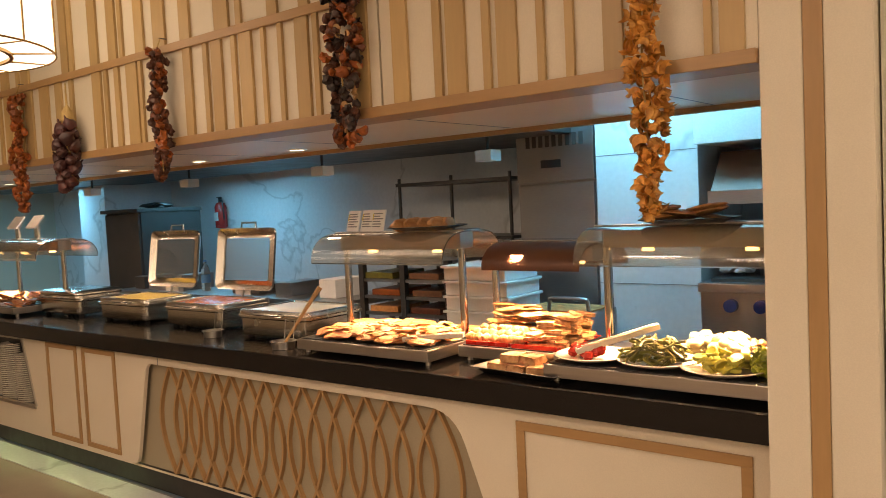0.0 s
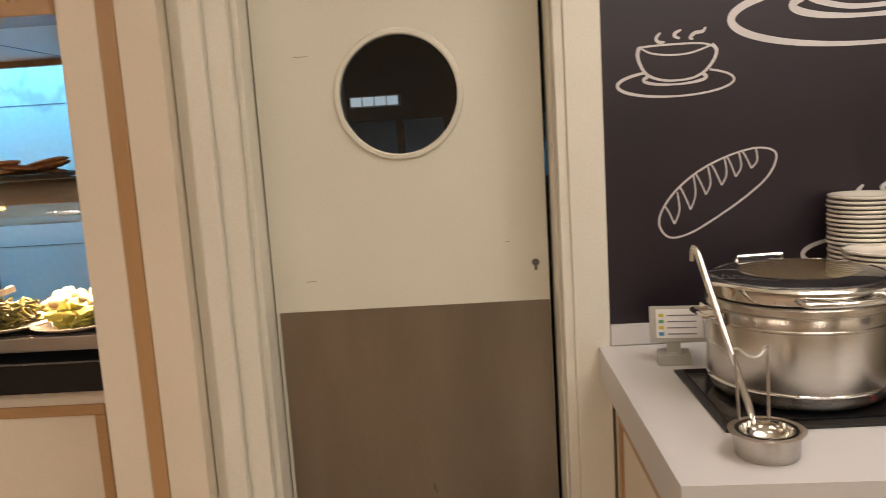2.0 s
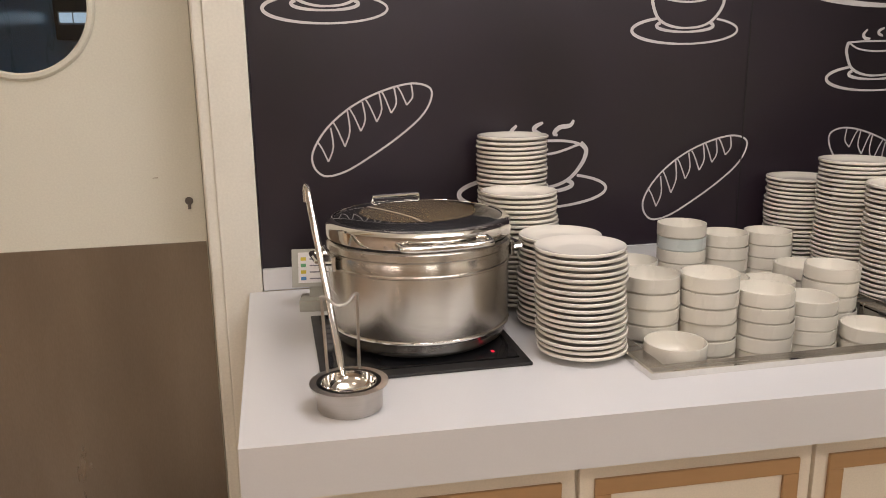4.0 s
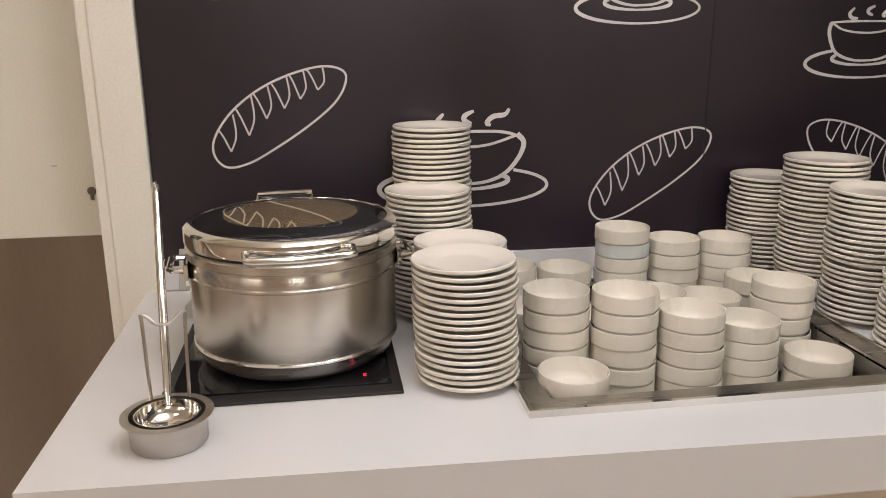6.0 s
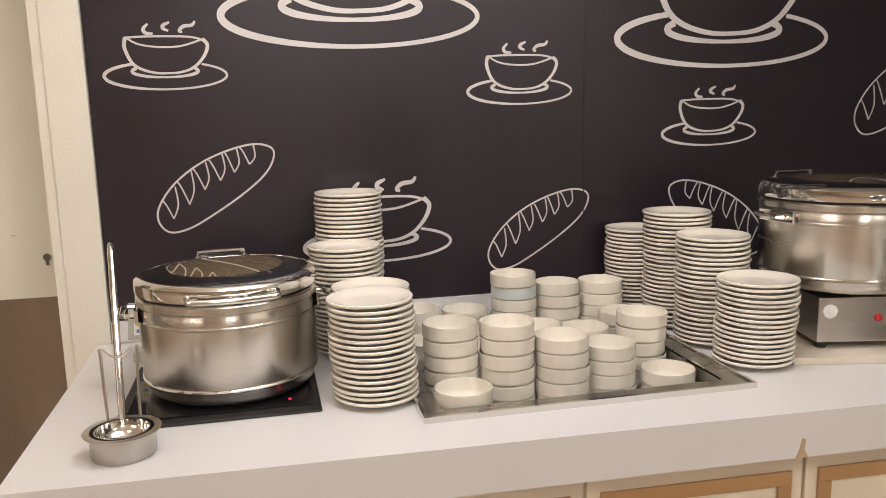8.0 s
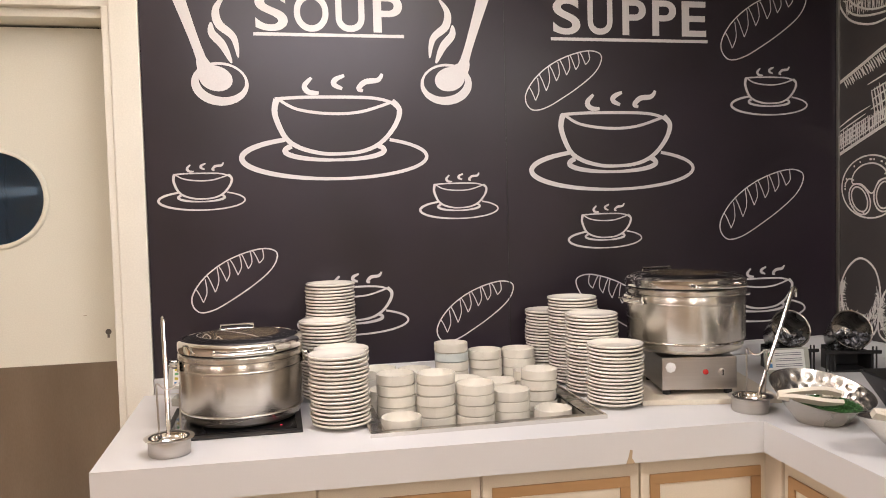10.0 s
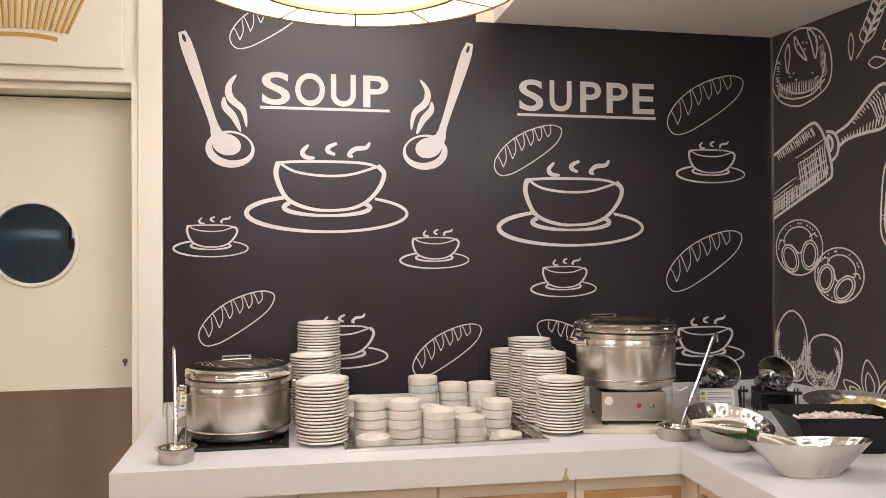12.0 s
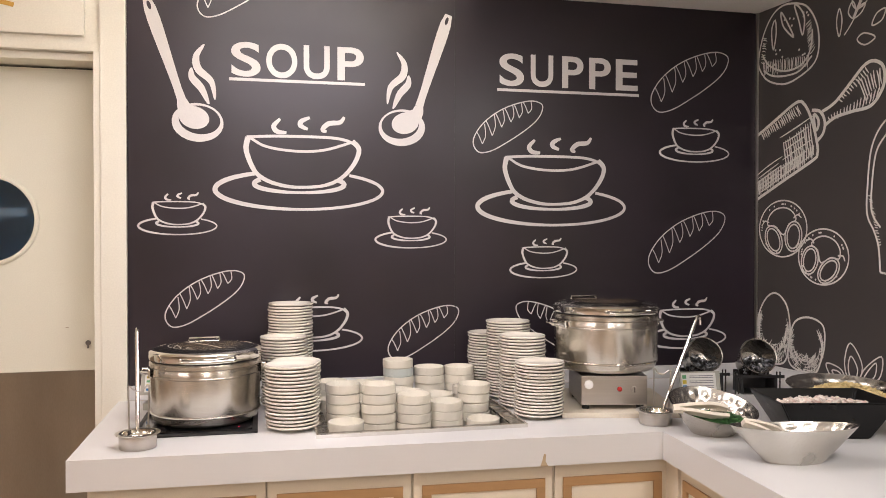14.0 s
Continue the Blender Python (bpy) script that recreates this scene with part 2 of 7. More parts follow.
M["straw"] = material("straw", (0.55, 0.38, 0.15), 0.7, scale=30, amount=0.6, fine=200, bump=0.4)
M["husk"] = material("dried_slice", (0.78, 0.38, 0.085), 0.5, second=(0.40, 0.14, 0.022), scale=30, amount=0.9, fine=150, bump=0.6, random=0.35)
M["pulp"] = material("pale_pulp", (0.60, 0.36, 0.16), 0.6, scale=40, amount=0.6, bump=0.3, random=0.2)
M["bread"] = material("bread_crust", (0.58, 0.30, 0.11), 0.5, second=(0.27, 0.09, 0.022), scale=28, amount=0.8, fine=160, bump=0.3, random=0.25)
M["toast"] = material("toast_crumb", (0.64, 0.38, 0.18), 0.65, second=(0.34, 0.10, 0.025), scale=45, amount=0.9, fine=180, bump=0.4, random=0.2)
M["pastry"] = material("cheese_pastry", (0.52, 0.24, 0.08), 0.5, second=(0.34, 0.06, 0.015), scale=55, amount=0.9, fine=120, bump=0.4, random=0.25)
M["tomato"] = material("cherry_tomato", (0.50, 0.03, 0.02), 0.18, scale=10, amount=0.4, bump=0.02, random=0.2)
M["bean"] = material("green_bean", (0.16, 0.15, 0.03), 0.35, second=(0.07, 0.065, 0.012), scale=30, amount=0.7, bump=0.1, random=0.4)
M["potato"] = material("pale_potato", (0.72, 0.60, 0.33), 0.45, second=(0.6, 0.45, 0.2), scale=30, amount=0.6, bump=0.1, random=0.15)
M["zucchini"] = material("zucchini_slice", (0.52, 0.50, 0.10), 0.4, second=(0.38, 0.36, 0.05), scale=50, amount=0.8, bump=0.1, random=0.25)
M["lettuce"] = material("lettuce_leaf", (0.30, 0.36, 0.03), 0.4, second=(0.13, 0.20, 0.012), scale=30, amount=0.8, bump=0.3, random=0.35)
M["mushroom"] = material("fried_mushroom", (0.16, 0.075, 0.035), 0.4, second=(0.08, 0.035, 0.02), scale=40, amount=0.7, bump=0.2, random=0.5)
M["herb"] = material("chopped_herb", (0.035, 0.11, 0.022), 0.5, second=(0.018, 0.065, 0.014), scale=60, amount=0.8, bump=0.3, island=0.45)
M["cheese"] = material("grated_cheese", (0.74, 0.60, 0.30), 0.5, second=(0.66, 0.50, 0.22), scale=60, amount=0.6, bump=0.2, island=0.2)
M["crab"] = material("crab_sticks", (0.74, 0.71, 0.64), 0.4, second=(0.42, 0.09, 0.05), scale=60, amount=0.5, bump=0.15, island=0.2)
M["corn"] = material("diced_orange", (0.75, 0.36, 0.04), 0.4, second=(0.62, 0.24, 0.02), scale=60, amount=0.7, bump=0.15, island=0.2)
M["foil"] = material("sweet_foil", (0.50, 0.50, 0.52), 0.28, 0.6, second=(0.02, 0.02, 0.025), scale=45, amount=1.0, bump=0.1, island=0.3)
M["stew"] = material("tomato_stew", (0.40, 0.10, 0.02), 0.25, second=(0.28, 0.05, 0.012), scale=30, amount=0.8, fine=90, bump=0.3)
M["egg_dish"] = material("scrambled_egg", (0.62, 0.45, 0.10), 0.4, second=(0.5, 0.33, 0.05), scale=50, amount=0.8, bump=0.4)
M["milk"] = material("milky_soup", (0.66, 0.62, 0.50), 0.2, scale=10, amount=0.3, bump=0.02)
M["wood_spoon"] = material("wooden_spoon", (0.45, 0.27, 0.12), 0.5, scale=8, amount=0.5, bump=0.06, stretch=(1, 1, 0.2))
M["printed_gold"] = material("gold_paint", (0.56, 0.33, 0.06), 0.35, 0.3, scale=14, amount=0.4, bump=0.02)
M["lattice"] = material("lattice_panel", (0.40, 0.345, 0.245), 0.5, scale=3, amount=0.4, bump=0.03)
M["canopy"] = material("copper_canopy", (0.13, 0.055, 0.032), 0.35, 0.2, scale=6, amount=0.5, bump=0.03)


def marble_material():
    m = material("marble_tile", (0.74, 0.77, 0.78), 0.22, second=(0.62, 0.65, 0.67), scale=1.5, amount=0.5, fine=40, bump=0.0)
    t = m.node_tree
    n, link = t.nodes, t.links.new
    tc = n.new("ShaderNodeTexCoord")
    w = n.new("ShaderNodeTexNoise")
    w.inputs["Scale"].default_value, w.inputs["Detail"].default_value, w.inputs["Distortion"].default_value = 0.9, 5, 0.35
    link(tc.outputs["Object"], w.inputs["Vector"])
    sub = n.new("ShaderNodeMath")
    sub.operation = "SUBTRACT"
    sub.inputs[1].default_value = 0.5
    link(w.outputs["Fac"], sub.inputs[0])
    ab = n.new("ShaderNodeMath")
    ab.operation = "ABSOLUTE"
    link(sub.outputs[0], ab.inputs[0])
    r = n.new("ShaderNodeMapRange")
    r.inputs["From Max"].default_value = 0.013
    r.inputs["To Min"].default_value, r.inputs["To Max"].default_value = 0.74, 1.0
    link(ab.outputs[0], r.inputs["Value"])
    b = n["Principled BSDF"]
    old = b.inputs["Base Color"].links[0].from_socket
    mul = n.new("ShaderNodeMix")
    mul.data_type, mul.blend_type = "RGBA", "MULTIPLY"
    mul.inputs["Factor"].default_value = 1.0
    link(old, mul.inputs["A"])
    link(r.outputs[0], mul.inputs["B"])
    link(mul.outputs["Result"], b.inputs["Base Color"])
    return m


M["marble"] = marble_material()
M["soffit"] = material("soffit_panel", (0.85, 0.69, 0.52), 0.34, 0.0, scale=2, amount=0.3, fine=120, bump=0.01)
# glow of the bar that imitates the porthole's reflection
M["tube_glow"] = material("tube_glow", (0.8, 0.85, 0.9), 0.5, emit=(0.85, 0.95, 1.0), power=1.2, bump=0)

# ---- mesh helpers ----


def thing(name, at=(0, 0, 0), label="", category="", group="", rz=0.0, kind=""):
    ob = new(name)
    ob.empty_display_size = 0.05
    ob.matrix_world = pose(*at, 0, 0, rz)
    return tagged(ob, label, category, group, kind)


def mesh_of(name, bm, mat, smooth=False):
    bmesh.ops.recalc_face_normals(bm, faces=bm.faces)
    me = bpy.data.meshes.new(name)
    bm.to_mesh(me)
    bm.free()
    me.materials.append(M[mat])
    if smooth:
        me.polygons.foreach_set("use_smooth", [True] * len(me.polygons))
        me.set_sharp_from_angle(angle=radians(38))
    return me


def solo(name, bm, mat, label="", category="", group="", kind="", smooth=False, at=None):
    ob = new(name, mesh_of(name, bm, mat, smooth))
    if at is not None:
        ob.matrix_world = at
    return tagged(ob, label, category, group, kind)


def part(name, bm, mat, parent, label="", smooth=False, at=None):
    ob = new(name, mesh_of(name, bm, mat, smooth))
    ob.parent = parent
    if at is not None:
        ob.matrix_local = at
    if label:
        tagged(ob, label)
    return ob


def box(bm, x0, x1, y0, y1, z0, z1, bevel=0.0):
    m = Matrix.LocRotScale(((x0 + x1) / 2, (y0 + y1) / 2, (z0 + z1) / 2), None, (abs(x1 - x0), abs(y1 - y0), abs(z1 - z0)))
    made = bmesh.ops.create_cube(bm, size=1, matrix=m)["verts"]
    if bevel:
        edges = list({e for v in made for e in v.link_edges})
        bmesh.ops.bevel(bm, geom=edges, offset=bevel, segments=2, affect="EDGES", profile=0.7)
    return bm


def boxes(*rows, bevel=0.0):
    bm = bmesh.new()
    for r in rows:
        box(bm, *r, bevel=bevel)
    return bm


def lathe(profile, segs=40, bm=None, at=(0, 0, 0), close=False):
    bm = bm or bmesh.new()
    rings = []
    for r, z in profile:
        if r < 1e-5:
            rings.append([bm.verts.new((at[0], at[1], at[2] + z))])
        else:
            rings.append([bm.verts.new((at[0] + r * math.cos(2 * math.pi * i / segs), at[1] + r * math.sin(2 * math.pi * i / segs), at[2] + z)) for i in range(segs)])
    pairs = list(zip(rings, rings[1:]))
    if close:
        pairs.append((rings[-1], rings[0]))
    for a, b in pairs:
        for i in range(segs):
            j = (i + 1) % segs
            if len(a) == 1 and len(b) > 1:
                bm.faces.new((a[0], b[j], b[i]))
            elif len(b) == 1 and len(a) > 1:
                bm.faces.new((a[i], a[j], b[0]))
            elif len(a) > 1:
                bm.faces.new((a[i], a[j], b[j], b[i]))
    return bm


def smooth_line(points, steps=6, closed=False):
    p = [Vector(q) for q in points]
    n = len(p)
    out = []
    for i in range(n if closed else n - 1):
        a = p[(i - 1) % n] if closed or i else p[0]
        b, c = p[i], p[(i + 1) % n]
        d = p[(i + 2) % n] if closed or i + 2 < n else p[-1]
        for k in range(steps):
            s = k / steps
            out.append(0.5 * (2 * b + (c - a) * s + (2 * a - 5 * b + 4 * c - d) * s * s + (3 * b - a - 3 * c + d) * s ** 3))
    if not closed:
        out.append(p[-1])
    return out


def tube(points, radius, segs=8, bm=None, closed=False, radii=None):
    bm = bm or bmesh.new()
    p = [Vector(q) for q in points]
    n = len(p)
    rings = []
    up = None
    for i in range(n):
        d = (p[(i + 1) % n] - p[i - 1]) if closed else (p[min(i + 1, n - 1)] - p[max(i - 1, 0)])
        d.normalize()
        if up is None:
            up = d.orthogonal().normalized()
        up = (up - up.dot(d) * d).normalized()
        side = d.cross(up)
        r = radii[i] if radii else radius
        rings.append([bm.verts.new(p[i] + r * (math.cos(2 * math.pi * k / segs) * up + math.sin(2 * math.pi * k / segs) * side)) for k in range(segs)])
    for i in range(n if closed else n - 1):
        a, b = rings[i], rings[(i + 1) % n]
        for k in range(segs):
            bm.faces.new((a[k], a[(k + 1) % segs], b[(k + 1) % segs], b[k]))
    if not closed:
        bm.faces.new(rings[0][::-1])
        bm.faces.new(rings[-1])
    return bm


def prism(outline, depth, put, bm=None):
    """A flat outline (u, v) with thickness; put(u, v, w) gives the place."""
    bm = bm or bmesh.new()
    a = [bm.verts.new(put(u, v, 0)) for u, v in outline]
    b = [bm.verts.new(put(u, v, depth)) for u, v in outline]
    bm.faces.new(a)
    bm.faces.new(b[::-1])
    n = len(a)
    for i in range(n):
        bm.faces.new((a[i], b[i], b[(i + 1) % n], a[(i + 1) % n]))
    return bm


def ribbon(bm, line, width, put, closed=False, lift=0.0, widths=None):
    """A drawn line of the given width on a wall; put(u, v, w) gives the place."""
    p = [Vector((q[0], q[1])) for q in line]
    n = len(p)
    left, right = [], []
    for i in range(n):
        d = (p[(i + 1) % n] - p[i - 1]) if closed else (p[min(i + 1, n - 1)] - p[max(i - 1, 0)])
        d = d.normalized() if d.length > 1e-9 else Vector((1, 0))
        s = Vector((-d.y, d.x)) * (widths[i] if widths else width) / 2
        left.append(bm.verts.new(put(*(p[i] + s), lift)))
        right.append(bm.verts.new(put(*(p[i] - s), lift)))
    for i in range(n if closed else n - 1):
        j = (i + 1) % n
        bm.faces.new((left[i], left[j], right[j], right[i]))
    return bm


def oval(cx, cy, rx, ry, a0=0, a1=360, steps=48, tilt=0.0):
    c, s = math.cos(radians(tilt)), math.sin(radians(tilt))
    n = steps if abs(a1 - a0) >= 360 else steps + 1
    out = []
    for i in range(n):
        a = radians(a0 + (a1 - a0) * i / steps)
        u, v = rx * math.cos(a), ry * math.sin(a)
        out.append((cx + u * c - v * s, cy + u * s + v * c))
    return out


def blob(bm, at, size, rng, rough=0.18, sub=2, m=None):
    made = bmesh.ops.create_icosphere(bm, subdivisions=sub, radius=1)["verts"]
    off = Vector((rng.uniform(-9, 9), rng.uniform(-9, 9), rng.uniform(-9, 9)))
    for v in made:
        v.co *= 1 + rough * noise.noise(v.co * 1.6 + off) * 2
        v.co = Vector((v.co.x * size[0], v.co.y * size[1], v.co.z * size[2]))
        if m is not None:
            v.co = m @ v.co
        v.co += Vector(at)
    return bm


rng = random.Random(7)

# ---- structure ----
MY = 2.166                                     # face of the printed wall
solo("floor", boxes((-9.6, 5.2, -6.2, 2.40, -0.06, 0.0)), "floor", "brown polished stone floor of the dining hall", "floor", kind="structure")
solo("kitchen_floor", boxes((-9.6, 2.2, 2.40, 5.9, -0.06, -0.004)), "kitchen_floor", "grey kitchen floor behind the counter", "floor", kind="structure")
solo("ceiling", boxes((-9.6, 2.25, -6.2, 2.40, 3.10, 3.16)), "ceiling", "plain white ceiling of the hall", "ceiling", kind="structure")
solo("ceiling_soffit", boxes((2.25, 5.2, -6.2, 2.40, 2.568, 3.16), bevel=0.004), "ceiling", "lowered white ceiling over the soup corner", "ceiling", kind="structure")
solo("kitchen_ceiling", boxes((-9.6, 2.2, 2.40, 5.9, 2.62, 2.70)), "ceiling", "kitchen ceiling", "ceiling", kind="structure")
solo("wall_south", boxes((-9.6, 5.2, -6.3, -6.2, 0, 3.16)), "hall", "beige far wall of the dining hall", "wall", kind="structure")
solo("wall_west", boxes((-9.7, -9.6, -6.3, 5.0, 0, 3.16)), "hall", "beige side wall of the dining hall", "wall", kind="structure")
solo("kitchen_wall_back", boxes((-9.6, -0.36, 4.72, 4.84, 0, 2.7), (-0.36, 2.2, 5.8, 5.9, 0, 2.7)), "marble", "white veined marble kitchen wall", "wall", kind="structure")
solo("kitchen_wall_side", boxes((2.2, 2.3, 2.42, 5.9, 0, 2.7)), "marble", "white kitchen side wall", "wall", kind="structure")
solo("wall_soup", boxes((0.865, 3.9, 2.172, 2.40, 0, 3.10)), "cream", "cream wall behind the soup counter", "wall", kind="structure")

# printed panels
U = Vector((0.0995, -0.995, 0))
NR = Vector((-0.995, -0.0995, 0))
CORNER = Vector((3.602, MY, 0))


def on_soup(u, v, w=0.0):
    return Vector((u, MY - 0.0012 - w, v))


def on_right(u, v, w=0.0):
    return CORNER + U * u + NR * (0.0012 + w) + Vector((0, 0, v))


wall_right = prism([(0, 0), (7.4, 0), (7.4, 3.1), (0, 3.1)], 0.12, lambda u, v, w: CORNER + U * u + NR * (-0.006 - w) + Vector((0, 0, v)))
solo("wall_right", wall_right, "cream", "cream side wall of the soup corner", "wall", kind="structure")
panel_soup = solo("mural_panel_soup", boxes((0.862, 2.167, MY, 2.170, 0.90, 3.09)), "mural", "black printed soup wall panel with white drawings", "wall mural", kind="structure")
panel_suppe = solo("mural_panel_suppe", boxes((2.1685, 3.60, MY, 2.170, 0.90, 2.567)), "mural", "black printed soup wall panel with white drawings", "wall mural", kind="structure")
panel_bakery = solo("mural_panel_bakery", prism([(0.0, 0.90), (2.6, 0.90), (2.6, 2.566), (0.0, 2.566)], 0.005, lambda u, v, w: CORNER + U * u - NR * w + Vector((0, 0, v))), "mural_b",
                    "charcoal printed panel with chalk drawings of bakery goods", "wall mural", kind="structure")
solo("corner_trim", boxes((3.594, 3.604, 2.150, 2.164, 0.955, 2.566), bevel=0.002), "steel", "thin metal strip in the mural corner", "trim", kind="structure")
solo("panel_seam_trim", boxes((2.166, 2.1695, 2.1645, 2.170, 0.955, 2.566)), "black", "seam between two printed panels", "trim", kind="structure")


def cup_drawing(parent, x0, x1, z):
    bm = bmesh.new()
    k, cx = x1 - x0, (x0 + x1) / 2

    def put(u, v, w=0.0):
        return on_soup(cx + u * k, z + v * k, w)
    w = 0.021
    dish = oval(0, 0, 0.488, 0.113, 123, 414, 60)
    ribbon(bm, dish, w, put, widths=[w * (0.75 + 0.75 * max(0.0, -q[0] * 1.6) + 0.3 * max(0.0, q[0])) for q in dish])
    foot = oval(-0.005, 0.036, 0.262, 0.05, 150, 390, 32)
    ribbon(bm, foot, w, put, widths=[w * (0.7 + 1.2 * abs(q[0]) * 2) for q in foot], lift=0.0003)
    bowl = smooth_line([(-0.301, 0.305), (-0.312, 0.228), (-0.265, 0.110), (-0.195, 0.055), (-0.09, 0.024), (0.01, 0.018), (0.138, 0.03), (0.240, 0.076), (0.318, 0.165), (0.345, 0.249), (0.305, 0.297)], 5)
    n = len(bowl)
    ribbon(bm, bowl, w, put, lift=0.0006, widths=[w * (0.8 + 0.75 * abs(2 * i / n - 1)) for i in range(n)])
    ribbon(bm, smooth_line([(-0.31, 0.306), (-0.14, 0.316), (0.14, 0.316), (0.25, 0.305), (0.31, 0.285)], 5), w * 0.8, put, lift=0.0009)
    ribbon(bm, smooth_line([(-0.29, 0.303), (-0.197, 0.253), (-0.03, 0.230), (0.138, 0.240), (0.305, 0.292)], 5), w * 0.75, put, lift=0.0012)
    for pts in ([(-0.118, 0.418), (-0.155, 0.375), (-0.135, 0.343), (-0.082, 0.338)], [(0.054, 0.431), (0.006, 0.408), (0.0, 0.382), (0.042, 0.361)],
                [(0.257, 0.441), (0.232, 0.408), (0.165, 0.398), (0.128, 0.362), (0.152, 0.350)]):
        s = smooth_line(pts, 5)
        m = len(s)
        ribbon(bm, s, w, put, widths=[w * (0.35 + 1.3 * math.sin(math.pi * (0.12 + 0.8 * i / m))) * 0.85 for i in range(m)])
    part("cup_drawing", bm, "print", parent, "white line drawing of a steaming soup cup")


def bread_drawing(parent, x0, x1, z, flip=1, cut=None):
    bm = bmesh.new()
    k, cx = x1 - x0, (x0 + x1) / 2

    def put(u, v, w=0.0):
        return on_soup(cx + flip * u * k, z + v * k, w)
    w = 0.0165 * 0.30 / k
    ring = smooth_line([(-0.41, -0.358), (-0.497, -0.27), (-0.49, -0.14), (-0.367, 0.04), (-0.163, 0.204), (0.08, 0.318), (0.327, 0.376), (0.48, 0.34), (0.49, 0.24),
                        (0.402, 0.10), (0.204, -0.062), (-0.04, -0.220), (-0.245, -0.330)], 5, True)
    ribbon(bm, ring, w, put, True)
    for a, tip, b in (((-0.455, -0.08), (-0.375, -0.24), (-0.345, 0.035)), ((-0.32, 0.075), (-0.235, -0.122), (-0.205, 0.171)), ((-0.185, 0.182), (-0.10, 0.0), (-0.08, 0.236)),
                      ((-0.05, 0.252), (0.034, 0.073), (0.06, 0.306)), ((0.082, 0.316), (0.155, 0.14), (0.185, 0.342)), ((0.213, 0.35), (0.286, 0.204), (0.327, 0.37))):
        mid1 = ((a[0] + tip[0]) / 2 - 0.008, (a[1] + tip[1]) / 2 + 0.03)
        mid2 = ((tip[0] + b[0]) / 2 + 0.03, (tip[1] + b[1]) / 2 - 0.02)
        ribbon(bm, smooth_line([a, mid1, tip], 4), w * 0.8, put, lift=0.0003)
        ribbon(bm, smooth_line([tip, mid2, b], 4), w * 0.8, put, lift=0.0006)
    part("bread_drawing", bm, "print", parent, "white line drawing of a scored loaf")


def fill(bm, outline, put, lift=0.0):
    bm.faces.new([bm.verts.new(put(u, v, lift)) for u, v in outline])


def ladle_drawing(parent, top, neck, bowl, flip):
    bm = bmesh.new()
    d = Vector((neck[0] - top[0], neck[1] - top[1])).normalized()
    s = Vector((-d.y, d.x))
    line = [Vector(top) + (Vector(neck) - Vector(top)) * (i / 10) for i in range(11)]
    ws = [0.030, 0.046, 0.049, 0.048, 0.045, 0.042, 0.038, 0.035, 0.032, 0.031, 0.034]
    ribbon(bm, line, 0.05, on_soup, widths=ws)
    ribbon(bm, smooth_line([neck, (neck[0] + flip * 0.012, neck[1] - 0.035), (bowl[0] - flip * 0.03, bowl[1] + 0.02)], 5), 0.05, on_soup, lift=0.0003, widths=[0.034 + 0.003 * i for i in range(11)])
    fill(bm, oval(bowl[0], bowl[1], 0.098, 0.076, tilt=flip * -4), on_soup, 0.0006)
    part("ladle_drawing", bm, "print", parent, "white drawing of a ladle")
    bm = bmesh.new()
    fill(bm, oval(bowl[0] + flip * 0.007, bowl[1] + 0.010, 0.079, 0.056, tilt=flip * -6), on_soup, 0.0010)
    hole = Vector(top) + d * 0.028
    fill(bm, oval(hole.x, hole.y, 0.007, 0.017, tilt=math.degrees(math.atan2(d.y, d.x)) + 90), on_soup, 0.0010)
    part("ladle_hollow", bm, "mural", parent)
    bm = bmesh.new()
    fill(bm, oval(bowl[0] - flip * 0.014, bowl[1] + 0.019, 0.058, 0.044, tilt=flip * -14), on_soup, 0.0014)
    ribbon(bm, smooth_line([neck, (neck[0] + flip * 0.010, neck[1] - 0.030), (bowl[0] - flip * 0.034, bowl[1] + 0.036)], 4), 0.05, on_soup, lift=0.0017, widths=[0.034 + 0.0045 * i for i in range(9)])
    part("ladle_shine", bm, "print", parent)


def flame_drawing(parent, x, z, k, flip):
    bm = bmesh.new()
    for pts in ([(0.0, 0.5), (-0.13, 0.30), (-0.10, 0.08), (0.11, -0.12), (0.17, -0.42)], [(-0.21, 0.10), (-0.20, -0.06), (-0.05, -0.24), (0.07, -0.50)]):
        s = smooth_line([(x + flip * u * k, z + v * k) for u, v in pts], 6)
        n = len(s)
        ribbon(bm, s, 0.03, on_soup, widths=[0.122 * k * math.sin(math.pi * min(1, 0.02 + i / n)) ** 0.8 + 0.001 for i in range(n)])
    part("steam_drawing", bm, "print", parent)


def lettering(parent, text, x0, x1, z0, z1):
    cu = bpy.data.curves.new("lettering", "FONT")
    cu.body, cu.size, cu.offset = text, 1.0, 0.017
    tmp = new("lettering", cu)
    me = bpy.data.meshes.new_from_object(tmp.evaluated_get(bpy.context.evaluated_depsgraph_get()))
    bpy.data.objects.remove(tmp)
    xs, ys = [v.co.x for v in me.vertices], [v.co.y for v in me.vertices]
    sx, sz = (x1 - x0) / (max(xs) - min(xs)), (z1 - z0) / (max(ys) - min(ys))
    lx, lz = min(xs), min(ys)
    for v in me.vertices:
        v.co = on_soup(x0 + (v.co.x - lx) * sx, z0 + (v.co.y - lz) * sz, 0.0)
    me.materials.clear()
    me.materials.append(M["print"])
    ob = new("lettering", me)
    ob.parent = parent
    tagged(ob, "white block capital letter " + text)


